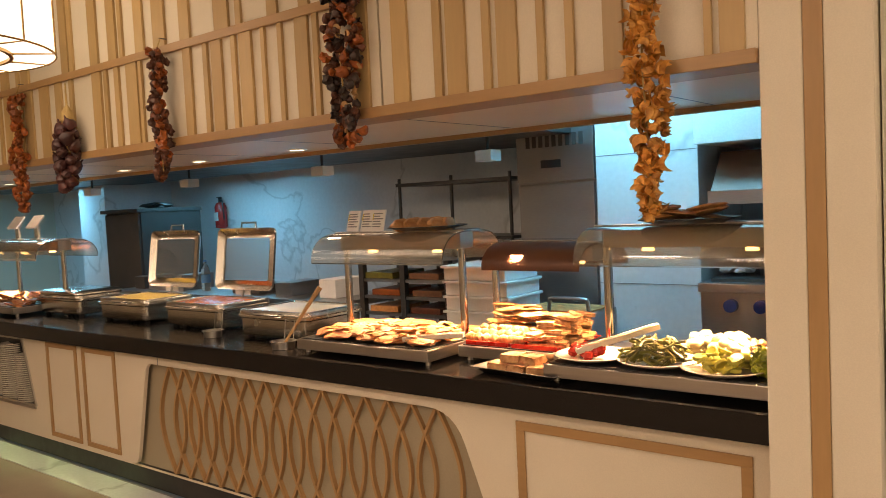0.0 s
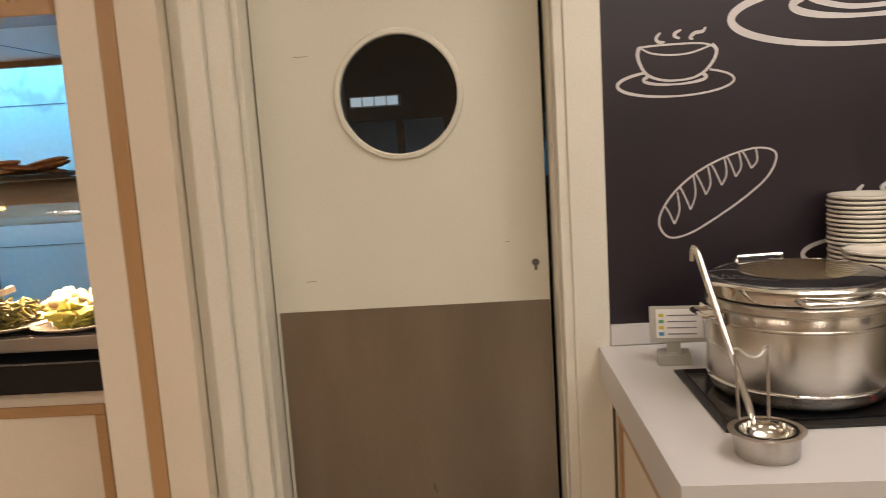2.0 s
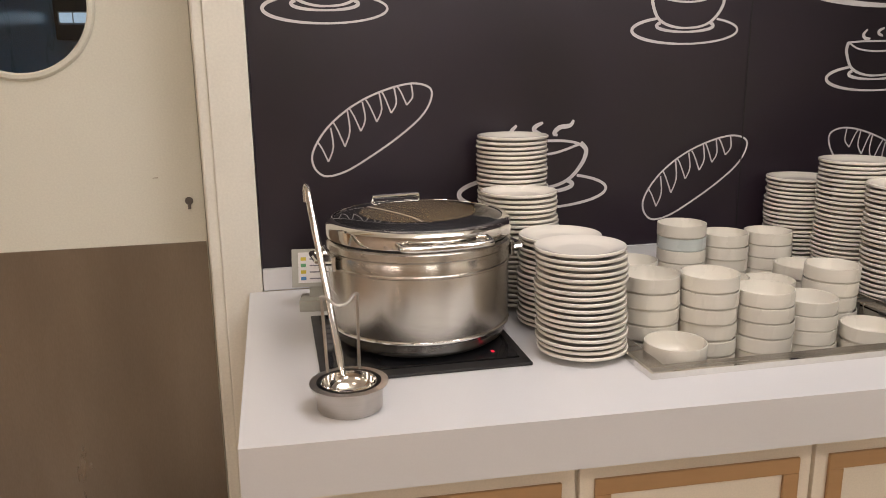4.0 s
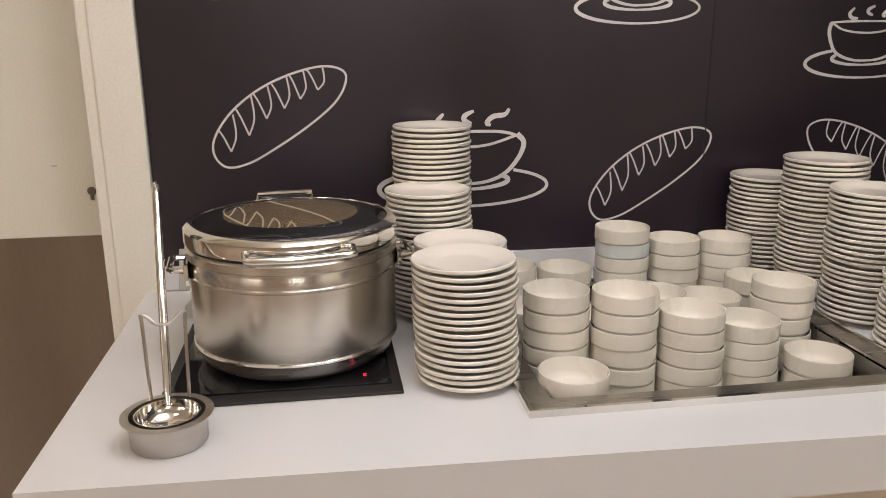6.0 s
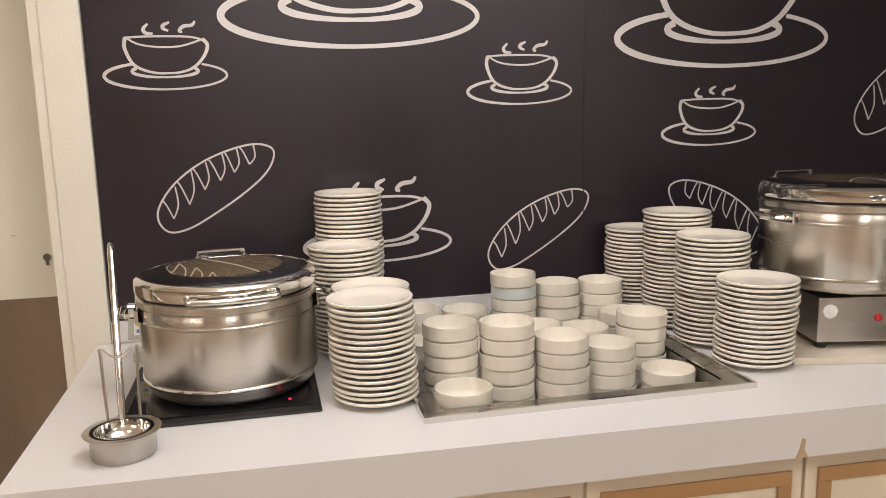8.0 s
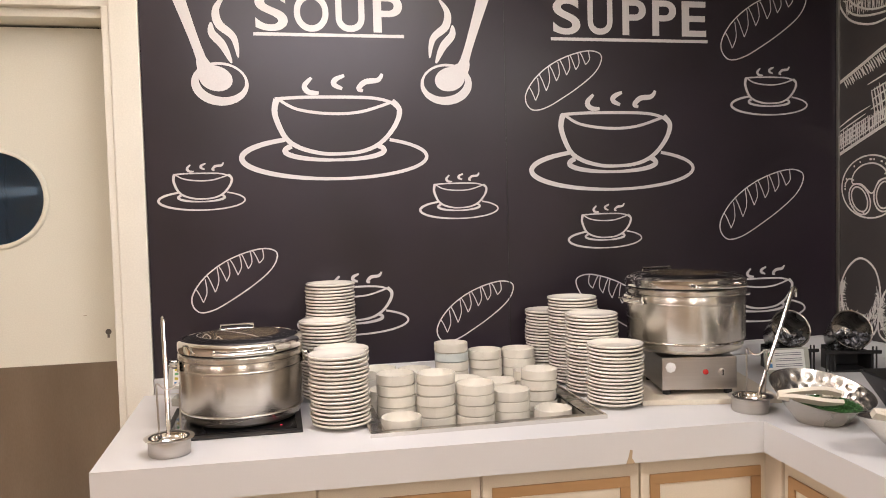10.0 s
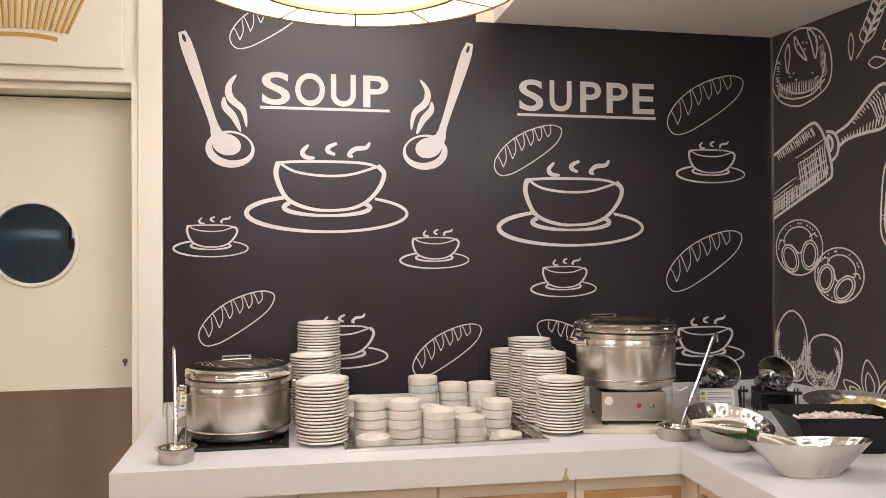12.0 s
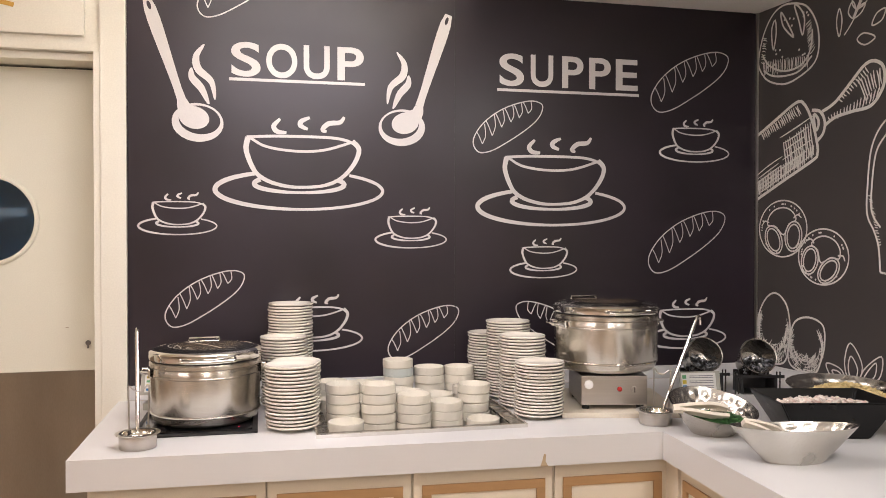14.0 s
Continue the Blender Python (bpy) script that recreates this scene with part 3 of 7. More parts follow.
for glyph, a, b in zip("SOUP", (1.252, 1.388, 1.536, 1.672), (1.366, 1.511, 1.641, 1.780)):
    lettering(panel_soup, glyph, a, b, 2.176 - 0.002 * (glyph in "SO"), 2.312)
for glyph, a, b in zip("SUPPE", (2.362, 2.503, 2.647, 2.773, 2.899), (2.473, 2.606, 2.746, 2.875, 3.005)):
    lettering(panel_suppe, glyph, a, b, 2.185 - 0.002 * (glyph in "S"), 2.323)
part("underline", ribbon(bmesh.new(), [(1.244, 2.163), (1.785, 2.163)], 0.012, on_soup), "print", panel_soup)
part("underline", ribbon(bmesh.new(), [(2.352, 2.166), (3.011, 2.166)], 0.012, on_soup), "print", panel_suppe)
for x0, x1, z in ((1.180, 1.866, 1.724), (0.897, 1.198, 1.578), (1.824, 2.132, 1.524), (1.362, 1.776, 1.117)):
    cup_drawing(panel_soup, x0, x1, z)
for x0, x1, z in ((2.257, 2.951, 1.665), (2.408, 2.720, 1.393), (3.110, 3.463, 1.916), (3.040, 3.452, 1.077)):
    cup_drawing(panel_suppe, x0, x1, z)
for x0, x1, z, f in ((1.000, 1.300, 1.288, 1), (1.882, 2.183, 1.132, 1), (1.126, 1.430, 2.512, 1), (1.83, 2.12, 2.69, -1)):
    bread_drawing(panel_soup, x0, x1, z, f)
for x0, x1, z, f in ((2.248, 2.558, 2.006, 1), (3.072, 3.455, 2.234, 1), (3.062, 3.442, 1.510, 1), (2.438, 2.760, 1.135, -1)):
    bread_drawing(panel_suppe, x0, x1, z, f)
ladle_drawing(panel_soup, (0.935, 2.462), (1.063, 2.075), (1.124, 1.986), 1)
ladle_drawing(panel_soup, (2.139, 2.470), (2.012, 2.080), (1.939, 1.990), -1)
flame_drawing(panel_soup, 1.150, 2.177, 0.235, 1)
flame_drawing(panel_soup, 1.918, 2.185, 0.235, -1)

# bakery drawings on the side panel


def sketch(name, label, curves, width=0.0085):
    bm = bmesh.new()
    lift = 0.0
    for pts, closed in curves:
        ribbon(bm, smooth_line(pts, 5, closed), width, on_right, closed, lift=lift)
        lift += 0.0002
    return bm, lift, name, label


def finish_sketch(made):
    bm, _, name, label = made
    part(name, bm, "chalk", panel_bakery, label)


def hatch(bm, p, q, r, s, n, width, lift, wob=0.004):
    """n strokes between the edges p-q and r-s."""
    for i in range(n):
        f = (i + 0.5) / n
        a = Vector(p) + (Vector(q) - Vector(p)) * f
        b = Vector(r) + (Vector(s) - Vector(r)) * f
        a2 = a + (b - a) * rng.uniform(0, 0.12)
        b2 = b + (a - b) * rng.uniform(0, 0.25)
        m = (a2 + b2) / 2 + Vector((rng.uniform(-wob, wob), rng.uniform(-wob, wob)))
        line = smooth_line([a2, m, b2], 3)
        k = len(line)
        ribbon(bm, line, width, on_right, lift=lift + 0.00004 * i, widths=[width * (0.4 + 0.8 * math.sin(math.pi * (j + 0.6) / k)) for j in range(k)])


loaf = sketch("loaf_drawing", "chalk drawing of a round loaf", [
    ([(0.207, 2.555), (0.303, 2.520), (0.362, 2.436), (0.378, 2.343), (0.355, 2.270), (0.275, 2.227), (0.178, 2.210), (0.075, 2.245), (0.021, 2.309), (0.017, 2.364), (0.045, 2.454), (0.091, 2.520), (0.142, 2.552)], True),
    ([(0.120, 2.505), (0.098, 2.463), (0.110, 2.375), (0.127, 2.445)], True),
    ([(0.157, 2.530), (0.171, 2.465), (0.234, 2.403), (0.193, 2.480)], True),
    ([(0.238, 2.538), (0.262, 2.472), (0.286, 2.400), (0.296, 2.473), (0.262, 2.528)], True),
    ([(0.045, 2.358), (0.090, 2.306), (0.178, 2.267), (0.275, 2.272), (0.329, 2.325), (0.342, 2.411)], False),
    ([(0.05, 2.295), (0.10, 2.262), (0.18, 2.245), (0.27, 2.25), (0.34, 2.30)], False)])
hatch(loaf[0], (0.04, 2.34), (0.33, 2.31), (0.05, 2.265), (0.32, 2.245), 26, 0.0045, loaf[1])
hatch(loaf[0], (0.335, 2.46), (0.36, 2.33), (0.30, 2.44), (0.325, 2.30), 12, 0.0045, loaf[1])
hatch(loaf[0], (0.045, 2.45), (0.03, 2.33), (0.075, 2.44), (0.06, 2.32), 10, 0.0045, loaf[1])
for i in range(18):
    c = rng.choice([(0.21, 2.47), (0.32, 2.49), (0.15, 2.35), (0.27, 2.33), (0.09, 2.30)])
    fill(loaf[0], oval(c[0] + rng.uniform(-0.03, 0.03), c[1] + rng.uniform(-0.022, 0.022), 0.006, 0.005, steps=10), on_right, loaf[1] + 0.0003 + i * 0.00002)
finish_sketch(loaf)

pin = sketch("rolling_pin_drawing", "chalk drawing of a rolling pin", [
    ([(0.004, 2.000), (0.13, 2.060), (0.254, 2.117), (0.302, 2.097), (0.341, 2.026), (0.369, 1.934), (0.373, 1.884), (0.347, 1.858), (0.18, 1.785), (0.004, 1.706)], False),
    ([(0.341, 2.070), (0.386, 2.058), (0.411, 2.016), (0.405, 1.968), (0.373, 1.938)], False),
    ([(0.352, 2.05), (0.375, 2.03), (0.378, 2.0), (0.362, 1.985)], True),
    ([(0.399, 2.056), (0.467, 2.084), (0.550, 2.154), (0.607, 2.202), (0.651, 2.213), (0.694, 2.188), (0.705, 2.14), (0.690, 2.09), (0.640, 2.041), (0.550, 2.033), (0.467, 2.022), (0.411, 1.996)], False)], 0.0135)
hatch(pin[0], (0.01, 1.80), (0.36, 1.93), (0.01, 1.712), (0.36, 1.865), 34, 0.0062, pin[1])
hatch(pin[0], (0.17, 1.96), (0.34, 2.03), (0.20, 1.80), (0.365, 1.87), 13, 0.0062, pin[1] + 0.002)
for i in range(6):
    f = i / 6
    hatch(pin[0], (0.16 + 0.12 * f * 0, 1.80 + 0.035 * i), (0.165, 1.80 + 0.035 * i), (0.355, 1.885 + 0.032 * i), (0.36, 1.888 + 0.032 * i), 1, 0.006, pin[1] + 0.004 + 0.0002 * i)
    hatch(pin[0], (0.01, 1.725 + 0.018 * i), (0.012, 1.726 + 0.018 * i), (0.20, 1.81 + 0.018 * i), (0.2, 1.811 + 0.018 * i), 1, 0.0055, pin[1] + 0.006 + 0.0002 * i)
hatch(pin[0], (0.03, 2.01), (0.26, 2.11), (0.05, 1.975), (0.29, 2.06), 22, 0.0055, pin[1])
hatch(pin[0], (0.42, 2.03), (0.69, 2.11), (0.43, 2.00), (0.67, 2.05), 16, 0.0055, pin[1])
hatch(pin[0], (0.57, 2.16), (0.69, 2.19), (0.62, 2.05), (0.70, 2.10), 8, 0.0055, pin[1] + 0.001)
hatch(pin[0], (0.48, 2.09), (0.62, 2.20), (0.50, 2.075), (0.64, 2.17), 12, 0.005, pin[1])
finish_sketch(pin)

for cx, cz, k, tilt in ((0.172, 1.572, 0.145, 8), (0.405, 1.452, 0.135, -25)):
    def turn(l):
        c, s = math.cos(radians(tilt)), math.sin(radians(tilt))
        return [(cx + k * (u * c - v * s), cz + k * (u * s + v * c) * 0.86) for u, v in l]
    pz = sketch("pretzel_drawing", "chalk drawing of a pretzel", [
        (turn(oval(0, 0, 1, 1, 0, 360, 22)), True),
        (turn([(-0.60, 0.22), (-0.50, 0.52), (-0.20, 0.72), (0.20, 0.72), (0.50, 0.52), (0.60, 0.22), (0.30, 0.12), (0.02, -0.22), (-0.28, 0.12)]), True),
        (turn(oval(-0.42, -0.34, 0.34, 0.52, 0, 360, 18, 14)), True),
        (turn(oval(0.42, -0.34, 0.34, 0.52, 0, 360, 18, -14)), True),
        (turn(oval(-0.42, -0.34, 0.25, 0.42, 0, 360, 18, 14)), True),
        (turn(oval(0.42, -0.34, 0.25, 0.42, 0, 360, 18, -14)), True),
        (turn([(-0.84, 0.25), (-0.70, 0.38), (-0.52, 0.30)]), False),
        (turn([(0.84, 0.25), (0.70, 0.38), (0.52, 0.30)]), False)], 0.0068)
    for i in range(26):
        a = rng.uniform(20, 340)
        q = turn([(0.87 * math.cos(radians(a)), 0.87 * math.sin(radians(a)))])[0]
        fill(pz[0], oval(q[0], q[1], 0.0045, 0.0045, steps=8), on_right, pz[1] + 0.0002 + i * 0.00002)
    finish_sketch(pz)

eggs = sketch("egg_drawing", "chalk drawing of two eggs", [
    ([(0.128, 1.284), (0.196, 1.242), (0.222, 1.147), (0.212, 1.036), (0.178, 0.975), (0.083, 0.972), (0.022, 1.037), (0.018, 1.152), (0.062, 1.245)], True),
    ([(0.333, 1.193), (0.409, 1.166), (0.418, 1.086), (0.398, 1.014), (0.363, 0.960), (0.269, 0.960), (0.215, 0.993), (0.218, 1.085), (0.253, 1.168)], True)])
for cu, cv, ru, rv, a0, a1 in ((0.120, 1.115, 0.097, 0.155, 150, 375), (0.316, 1.070, 0.098, 0.117, 150, 395)):
    for i in range(210):
        a = radians(rng.uniform(a0, a1))
        low = max(0.0, -math.sin(a))
        d = 1.0 - (0.14 + 0.50 * low) * rng.random()
        u, v = cu + ru * d * math.cos(a), cv + rv * d * math.sin(a)
        tu, tv = -ru * math.sin(a) * 0.17, rv * math.cos(a) * 0.17
        if i % 2:
            tu, tv = -ru * math.cos(a) * 0.11 + 0.004, -rv * math.sin(a) * 0.11
        ribbon(eggs[0], [Vector((u - tu, v - tv)), Vector((u, v)), Vector((u + tu, v + tv))], 0.0026, on_right, lift=eggs[1] + 0.00002 * i, widths=[0.0020, 0.0038, 0.0016])
finish_sketch(eggs)

leaf = sketch("star_leaf_drawing", "chalk drawing of pointed leaves", [
    ([(0.551, 1.112), (0.523, 1.022), (0.564, 0.930), (0.611, 1.024)], True), ([(0.555, 1.06), (0.542, 1.01), (0.565, 0.95), (0.588, 1.01)], True),
    ([(0.430, 1.014), (0.452, 0.966), (0.523, 0.935), (0.509, 0.997)], True), ([(0.46, 0.99), (0.475, 0.968), (0.515, 0.95), (0.50, 0.985)], True),
    ([(0.700, 1.078), (0.618, 1.014), (0.598, 0.945), (0.690, 0.992)], True), ([(0.675, 1.05), (0.632, 1.005), (0.615, 0.965), (0.668, 0.995)], True)], 0.006)
finish_sketch(leaf)
wheat = [([(0.510, 2.345), (0.551, 2.390), (0.60, 2.47), (0.64, 2.54)], False), ([(0.484, 2.458), (0.470, 2.405), (0.484, 2.345), (0.498, 2.405)], True), ([(0.574, 2.311), (0.606, 2.330), (0.660, 2.302), (0.612, 2.283)], True),
         ([(0.645, 2.35), (0.665, 2.39), (0.705, 2.40), (0.69, 2.36)], True)]
for i in range(5):
    u, v = 0.555 + 0.019 * i, 2.40 + 0.032 * i
    wheat.append(([(u, v), (u - 0.025, v + 0.03), (u - 0.005, v + 0.068), (u + 0.012, v + 0.035)], True))
    wheat.append(([(u, v), (u + 0.038, v + 0.012), (u + 0.058, v + 0.045), (u + 0.02, v + 0.034)], True))
finish_sketch(sketch("wheat_drawing", "chalk drawing of a wheat ear and grains", wheat, 0.0065))
jar = sketch("jar_drawing", "chalk drawing of a jar", [
    ([(0.76, 2.00), (0.694, 1.962), (0.645, 1.874), (0.628, 1.721), (0.628, 1.621), (0.660, 1.558), (0.682, 1.495), (0.69, 1.40)], False),
    ([(0.72, 1.93), (0.668, 1.86), (0.648, 1.72), (0.65, 1.63), (0.69, 1.57)], False), ([(0.69, 1.40), (0.80, 1.385), (0.90, 1.40)], False)], 0.008)
hatch(jar[0], (0.63, 1.70), (0.68, 1.50), (0.65, 1.69), (0.70, 1.50), 18, 0.0035, jar[1])
finish_sketch(jar)

part("corner_strip", prism([(0.003, 0.958), (0.0095, 0.958), (0.0095, 2.58), (0.003, 2.58)], 0.002, on_right), "stand_grey", panel_bakery, "pale jointing strip in the corner")

# door bay
solo("wall_over_door", boxes((-0.26, 0.865, 2.172, 2.40, 2.275, 3.10)), "white_frame", "painted panelling over the kitchen door", "wall", kind="structure")
solo("door_head_trim", boxes((-0.09, 0.767, 2.166, 2.36, 2.245, 2.278), (-0.09, 0.74, 2.20, 2.36, 2.214, 2.245), bevel=0.004), "white_frame", "painted door head moulding", "trim", kind="structure")
solo("door_jamb_right", boxes((0.767, 0.860, 2.150, 2.40, 0, 3.09), (0.741, 0.767, 2.157, 2.40, 0, 2.246), (0.734, 0.741, 2.200, 2.40, 0, 2.216), bevel=0.004), "white_frame", "cream painted door jamb with stepped moulding", "trim", kind="structure")
solo("door_jamb_left", boxes((-0.10, -0.080, 2.235, 2.42, 0, 2.25), (-0.165, -0.10, 2.205, 2.42, 0, 2.285), (-0.222, -0.165, 2.180, 2.42, 0, 3.09), (-0.2585, -0.222, 2.205, 2.42, 0, 3.09), bevel=0.006), "white_frame", "cream painted door jamb with stepped moulding", "trim", kind="structure")
solo("overdoor_panel", boxes((-0.10, 0.712, 2.150, 2.172, 2.300, 2.98), bevel=0.006), "white_frame", "raised cream panel over the door", "wall panel", kind="structure")
fan = thing("fan_ornament", (0, 0, 0), "gold fan-shaped ornament on the panel over the door", "ornament")
bm = bmesh.new()
put_fan = lambda u, v, w=0.0: Vector((0.318 + u, 2.149 - w, v))
base = [(0.26 * math.sin(radians(a)) * 0.76, 2.40 + 0.016 * (1 - (a / 50) ** 2)) for a in range(-50, 51, 5)]
ribbon(bm, base, 0.017, put_fan, lift=0.002)
part("fan_base", bm, "printed_gold", fan)
for i in range(19):
    f = (i - 9) / 9
    a, b = (0.185 * f, 2.428 + 0.012 * (1 - f * f)), (0.185 * f + 0.13 * f, 2.72 + 0.05 * (1 - f * f))
    part("fan_rib", tube([put_fan(*a, 0.001), put_fan((a[0] + b[0]) / 2, (a[1] + b[1]) / 2, 0.001), put_fan(*b, 0.001)], 0.0065, 6), "printed_gold", fan)

door = thing("door_1", (0, 0, 0), "cream swing door with round porthole and steel kick plate", "door", kind="structure")
bm = bmesh.new()
outer = [(-0.075, 0.012), (0.721, 0.012), (0.721, 2.206), (-0.075, 2.206)]
hole = oval(0.325, 1.602, 0.166, 0.166, 0, 360, 64)
for y in (2.330, 2.372):
    vs = [bm.verts.new((u, y, v)) for u, v in outer] + [bm.verts.new((u, y, v)) for u, v in hole]
    edges = [bm.edges.new((vs[i], vs[(i + 1) % 4])) for i in range(4)] + [bm.edges.new((vs[4 + i], vs[4 + (i + 1) % 64])) for i in range(64)]
    bmesh.ops.triangle_fill(bm, edges=edges, use_beauty=True)
for i in range(4):
    u, v = outer[i], outer[(i + 1) % 4]
    bm.faces.new([bm.verts.new(c) for c in ((u[0], 2.33, u[1]), (v[0], 2.33, v[1]), (v[0], 2.372, v[1]), (u[0], 2.372, u[1]))])
part("door_leaf", bm, "door", door)
ring = lathe([(0.164, -0.006), (0.164, 0.006), (0.168, 0.009), (0.177, 0.008), (0.182, 0.003), (0.182, -0.002)], 64)
part("porthole_ring", ring, "door", door, smooth=True, at=pose(0.325, 2.328, 1.602, 90))
part("porthole_glass", lathe([(0.0, 0.0), (0.166, 0.0), (0.166, 0.006), (0.0, 0.006)], 64), "glass_dark", door, "dark glass pane", at=pose(0.325, 2.352, 1.602, 90))
part("kick_plate", boxes((-0.064, 0.719, 2.326, 2.330, 0.014, 0.998)), "steel_dull", door, "brushed steel kick plate with blurry reflections in its colour")
lock = part("lock_cylinder", lathe([(0.0, 0.0), (0.010, 0.0), (0.0105, 0.003), (0.009, 0.006), (0.0, 0.006)], 20), "dark_steel", door, "worn euro lock cylinder", smooth=True, at=pose(0.684, 2.330, 1.108, 90))
part("key_slot", boxes((-0.004, 0.004, -0.022, -0.004, 0.0, 0.0055), bevel=0.002), "dark_steel", lock)
for u, v, w in ((0.60, 1.17, 0.012), (0.02, 1.085, 0.03), (0.04, 1.72, 0.04)):
    part("scuff_mark", boxes((u, u + w, 2.3285, 2.330, v, v + 0.002)), "lattice", door)

# black strips put the shade of the door and jamb gaps into colour
solo("door_seal", boxes((-0.26, -0.052, 2.386, 2.40, 0, 2.26), (0.706, 0.741, 2.376, 2.386, 0, 1.35), (0.706, 0.741, 2.376, 2.386, 1.53, 2.25), (-0.09, 0.73, 2.376, 2.386, 2.195, 2.25)), "rubber", "black strips behind the door gaps that stand for their shade", "trim", kind="structure")
# column with the gold inlay
column = thing("column", (0, 0, 0), "cream column with a vertical gilded wood strip", "column", kind="structure")
part("shaft", boxes((-0.525, -0.420, 2.147, 2.42, 0, 3.10), (-0.372, -0.262, 2.147, 2.42, 0, 3.10), (-0.420, -0.372, 2.152, 2.42, 0, 3.10), bevel=0.004), "cream", column)
part("gold_strip", boxes((-0.419, -0.373, 2.144, 2.152, 0, 3.10), bevel=0.002), "gold", column, "gilded wood strip")

# ---- soup counter ----
FL, FR = (0.828, 1.310), (2.643, 1.251)        # front corners of the worktop
RF = (2.50, -1.6)                              # far end of the side run


def worktop_outline(g=0.0):
    return [(FL[0] + g, FL[1] + g), (FR[0] + g, FR[1] + g), (RF[0] + g, RF[1]), (3.96, -1.6), (3.602, 2.148), (FL[0] + g, 2.148)]


def sheet_with_holes(outline, holes, z0, z1):
    bm = bmesh.new()
    for z in (z0, z1):
        edges = []
        for loop in [outline] + holes:
            vs = [bm.verts.new((x, y, z)) for x, y in loop]
            edges += [bm.edges.new((vs[i], vs[(i + 1) % len(vs)])) for i in range(len(vs))]
        bmesh.ops.triangle_fill(bm, edges=edges, use_beauty=True)
    for loop in [outline] + holes:
        n = len(loop)
        for i in range(n):
            (xa, ya), (xb, yb) = loop[i], loop[(i + 1) % n]
            bm.faces.new([bm.verts.new(c) for c in ((xa, ya, z0), (xb, yb, z0), (xb, yb, z1), (xa, ya, z1))])
    bmesh.ops.remove_doubles(bm, verts=bm.verts, dist=1e-5)
    return bm


TRAY = (1.538, 2.230, 1.406, 2.045)
tray_hole = [(TRAY[0] + 0.03, TRAY[2] + 0.03), (TRAY[1] - 0.03, TRAY[2] + 0.03), (TRAY[1] - 0.03, TRAY[3] - 0.03), (TRAY[0] + 0.03, TRAY[3] - 0.03)]
worktop = thing("worktop", (0, 0, 0), "white solid-surface worktop with thick front edge", "worktop")
bm = sheet_with_holes(worktop_outline(), [tray_hole], 0.885, 0.900)
part("top_sheet", bm, "worktop", worktop)
prof = worktop_outline()
bm = bmesh.new()
for a, b in ((prof[0], prof[1]), (prof[1], prof[2]), (prof[5], prof[0])):
    d = Vector((b[0] - a[0], b[1] - a[1])).normalized()
    s = Vector((-d.y, d.x)) * 0.03
    vs = [(a[0], a[1]), (b[0], b[1]), (b[0] + s.x, b[1] + s.y), (a[0] + s.x, a[1] + s.y)]
    prism(vs, 0.076, lambda u, v, w: Vector((u, v, 0.809 + w)), bm)
part("front_edge", bm, "worktop", worktop)
part("upstand", boxes((0.862, 3.597, 2.150, 2.1655, 0.9005, 0.956), bevel=0.003), "worktop", worktop)
part("upstand", prism([(0.0, 0.9005), (3.7, 0.9005), (3.7, 0.956), (0.0, 0.956)], 0.016, on_right), "worktop", worktop)
part("edge_chip", prism([(2.226, 0.809), (2.252, 0.809), (2.243, 0.825), (2.245, 0.846), (2.238, 0.849), (2.233, 0.828)], 0.001, lambda u, v, w: Vector((u, FL[1] + (u - FL[0]) * (FR[1] - FL[1]) / (FR[0] - FL[0]) - 0.0006 - w, v))), "chip", worktop, "chipped brown spot in the edge")


def cabinet(name, a, b, label):
    """Base cabinet between two floor points, its face to the right of a-b."""
    d = Vector((b[0] - a[0], b[1] - a[1], 0))
    L = d.length
    ang = math.degrees(math.atan2(d.y, d.x))
    c = thing(name, (a[0], a[1], 0), label, "cabinet", "base cabinets under the worktop", rz=ang)
    part("body", boxes((0.001, L - 0.001, 0.012, 0.50, 0.10, 0.808)), "cream", c)
    part("plinth", boxes((0.001, L - 0.001, 0.06, 0.48, 0.0, 0.10)), "black", c)
    dr = part("door", boxes((0.004, L - 0.004, 0.0, 0.012, 0.11, 0.800), bevel=0.002), "cream", c)
    bm = bmesh.new()
    x0, x1, z0, z1, w = 0.03, L - 0.03, 0.15, 0.752, 0.03
    for r in ((x0, x1, z1 - w, z1), (x0, x1, z0, z0 + w), (x0, x0 + w, z0 + w, z1 - w), (x1 - w, x1, z0 + w, z1 - w)):
        box(bm, r[0], r[1], -0.007, 0.0, r[2], r[3], bevel=0.002)
    part("gold_moulding", bm, "gold_h", dr, "gilded wood moulding")
    return c


def lerp(a, b, t):
    return (a[0] + (b[0] - a[0]) * t, a[1] + (b[1] - a[1]) * t)


ca, cb = (0.872, 1.372), (2.700, 1.312)
xs = (0.0, 0.279, 0.524, 0.778, 1.0)
for p, q in zip(xs, xs[1:]):
    cabinet("base_cabinet", lerp(ca, cb, p), lerp(ca, cb, q), "cream base cabinet with gilded frame moulding under the worktop")
da, db = (2.695, 1.235), (2.555, -1.58)
for i in range(5):
    cabinet("base_cabinet", lerp(da, db, i / 5), lerp(da, db, (i + 1) / 5), "cream base cabinet with gilded frame moulding under the worktop")
solo("cabinet_corner_filler", boxes((2.688, 2.760, 1.236, 1.330, 0.10, 0.8075), bevel=0.002), "cream", "cream filler strip in the cabinets' inner corner", "filler strip", kind="structure")
solo("counter_side_panel", boxes((0.868, 0.886, 1.39, 2.15, 0.0, 0.808), bevel=0.002), "cream", "cream end panel of the soup counter", "side panel", kind="structure")
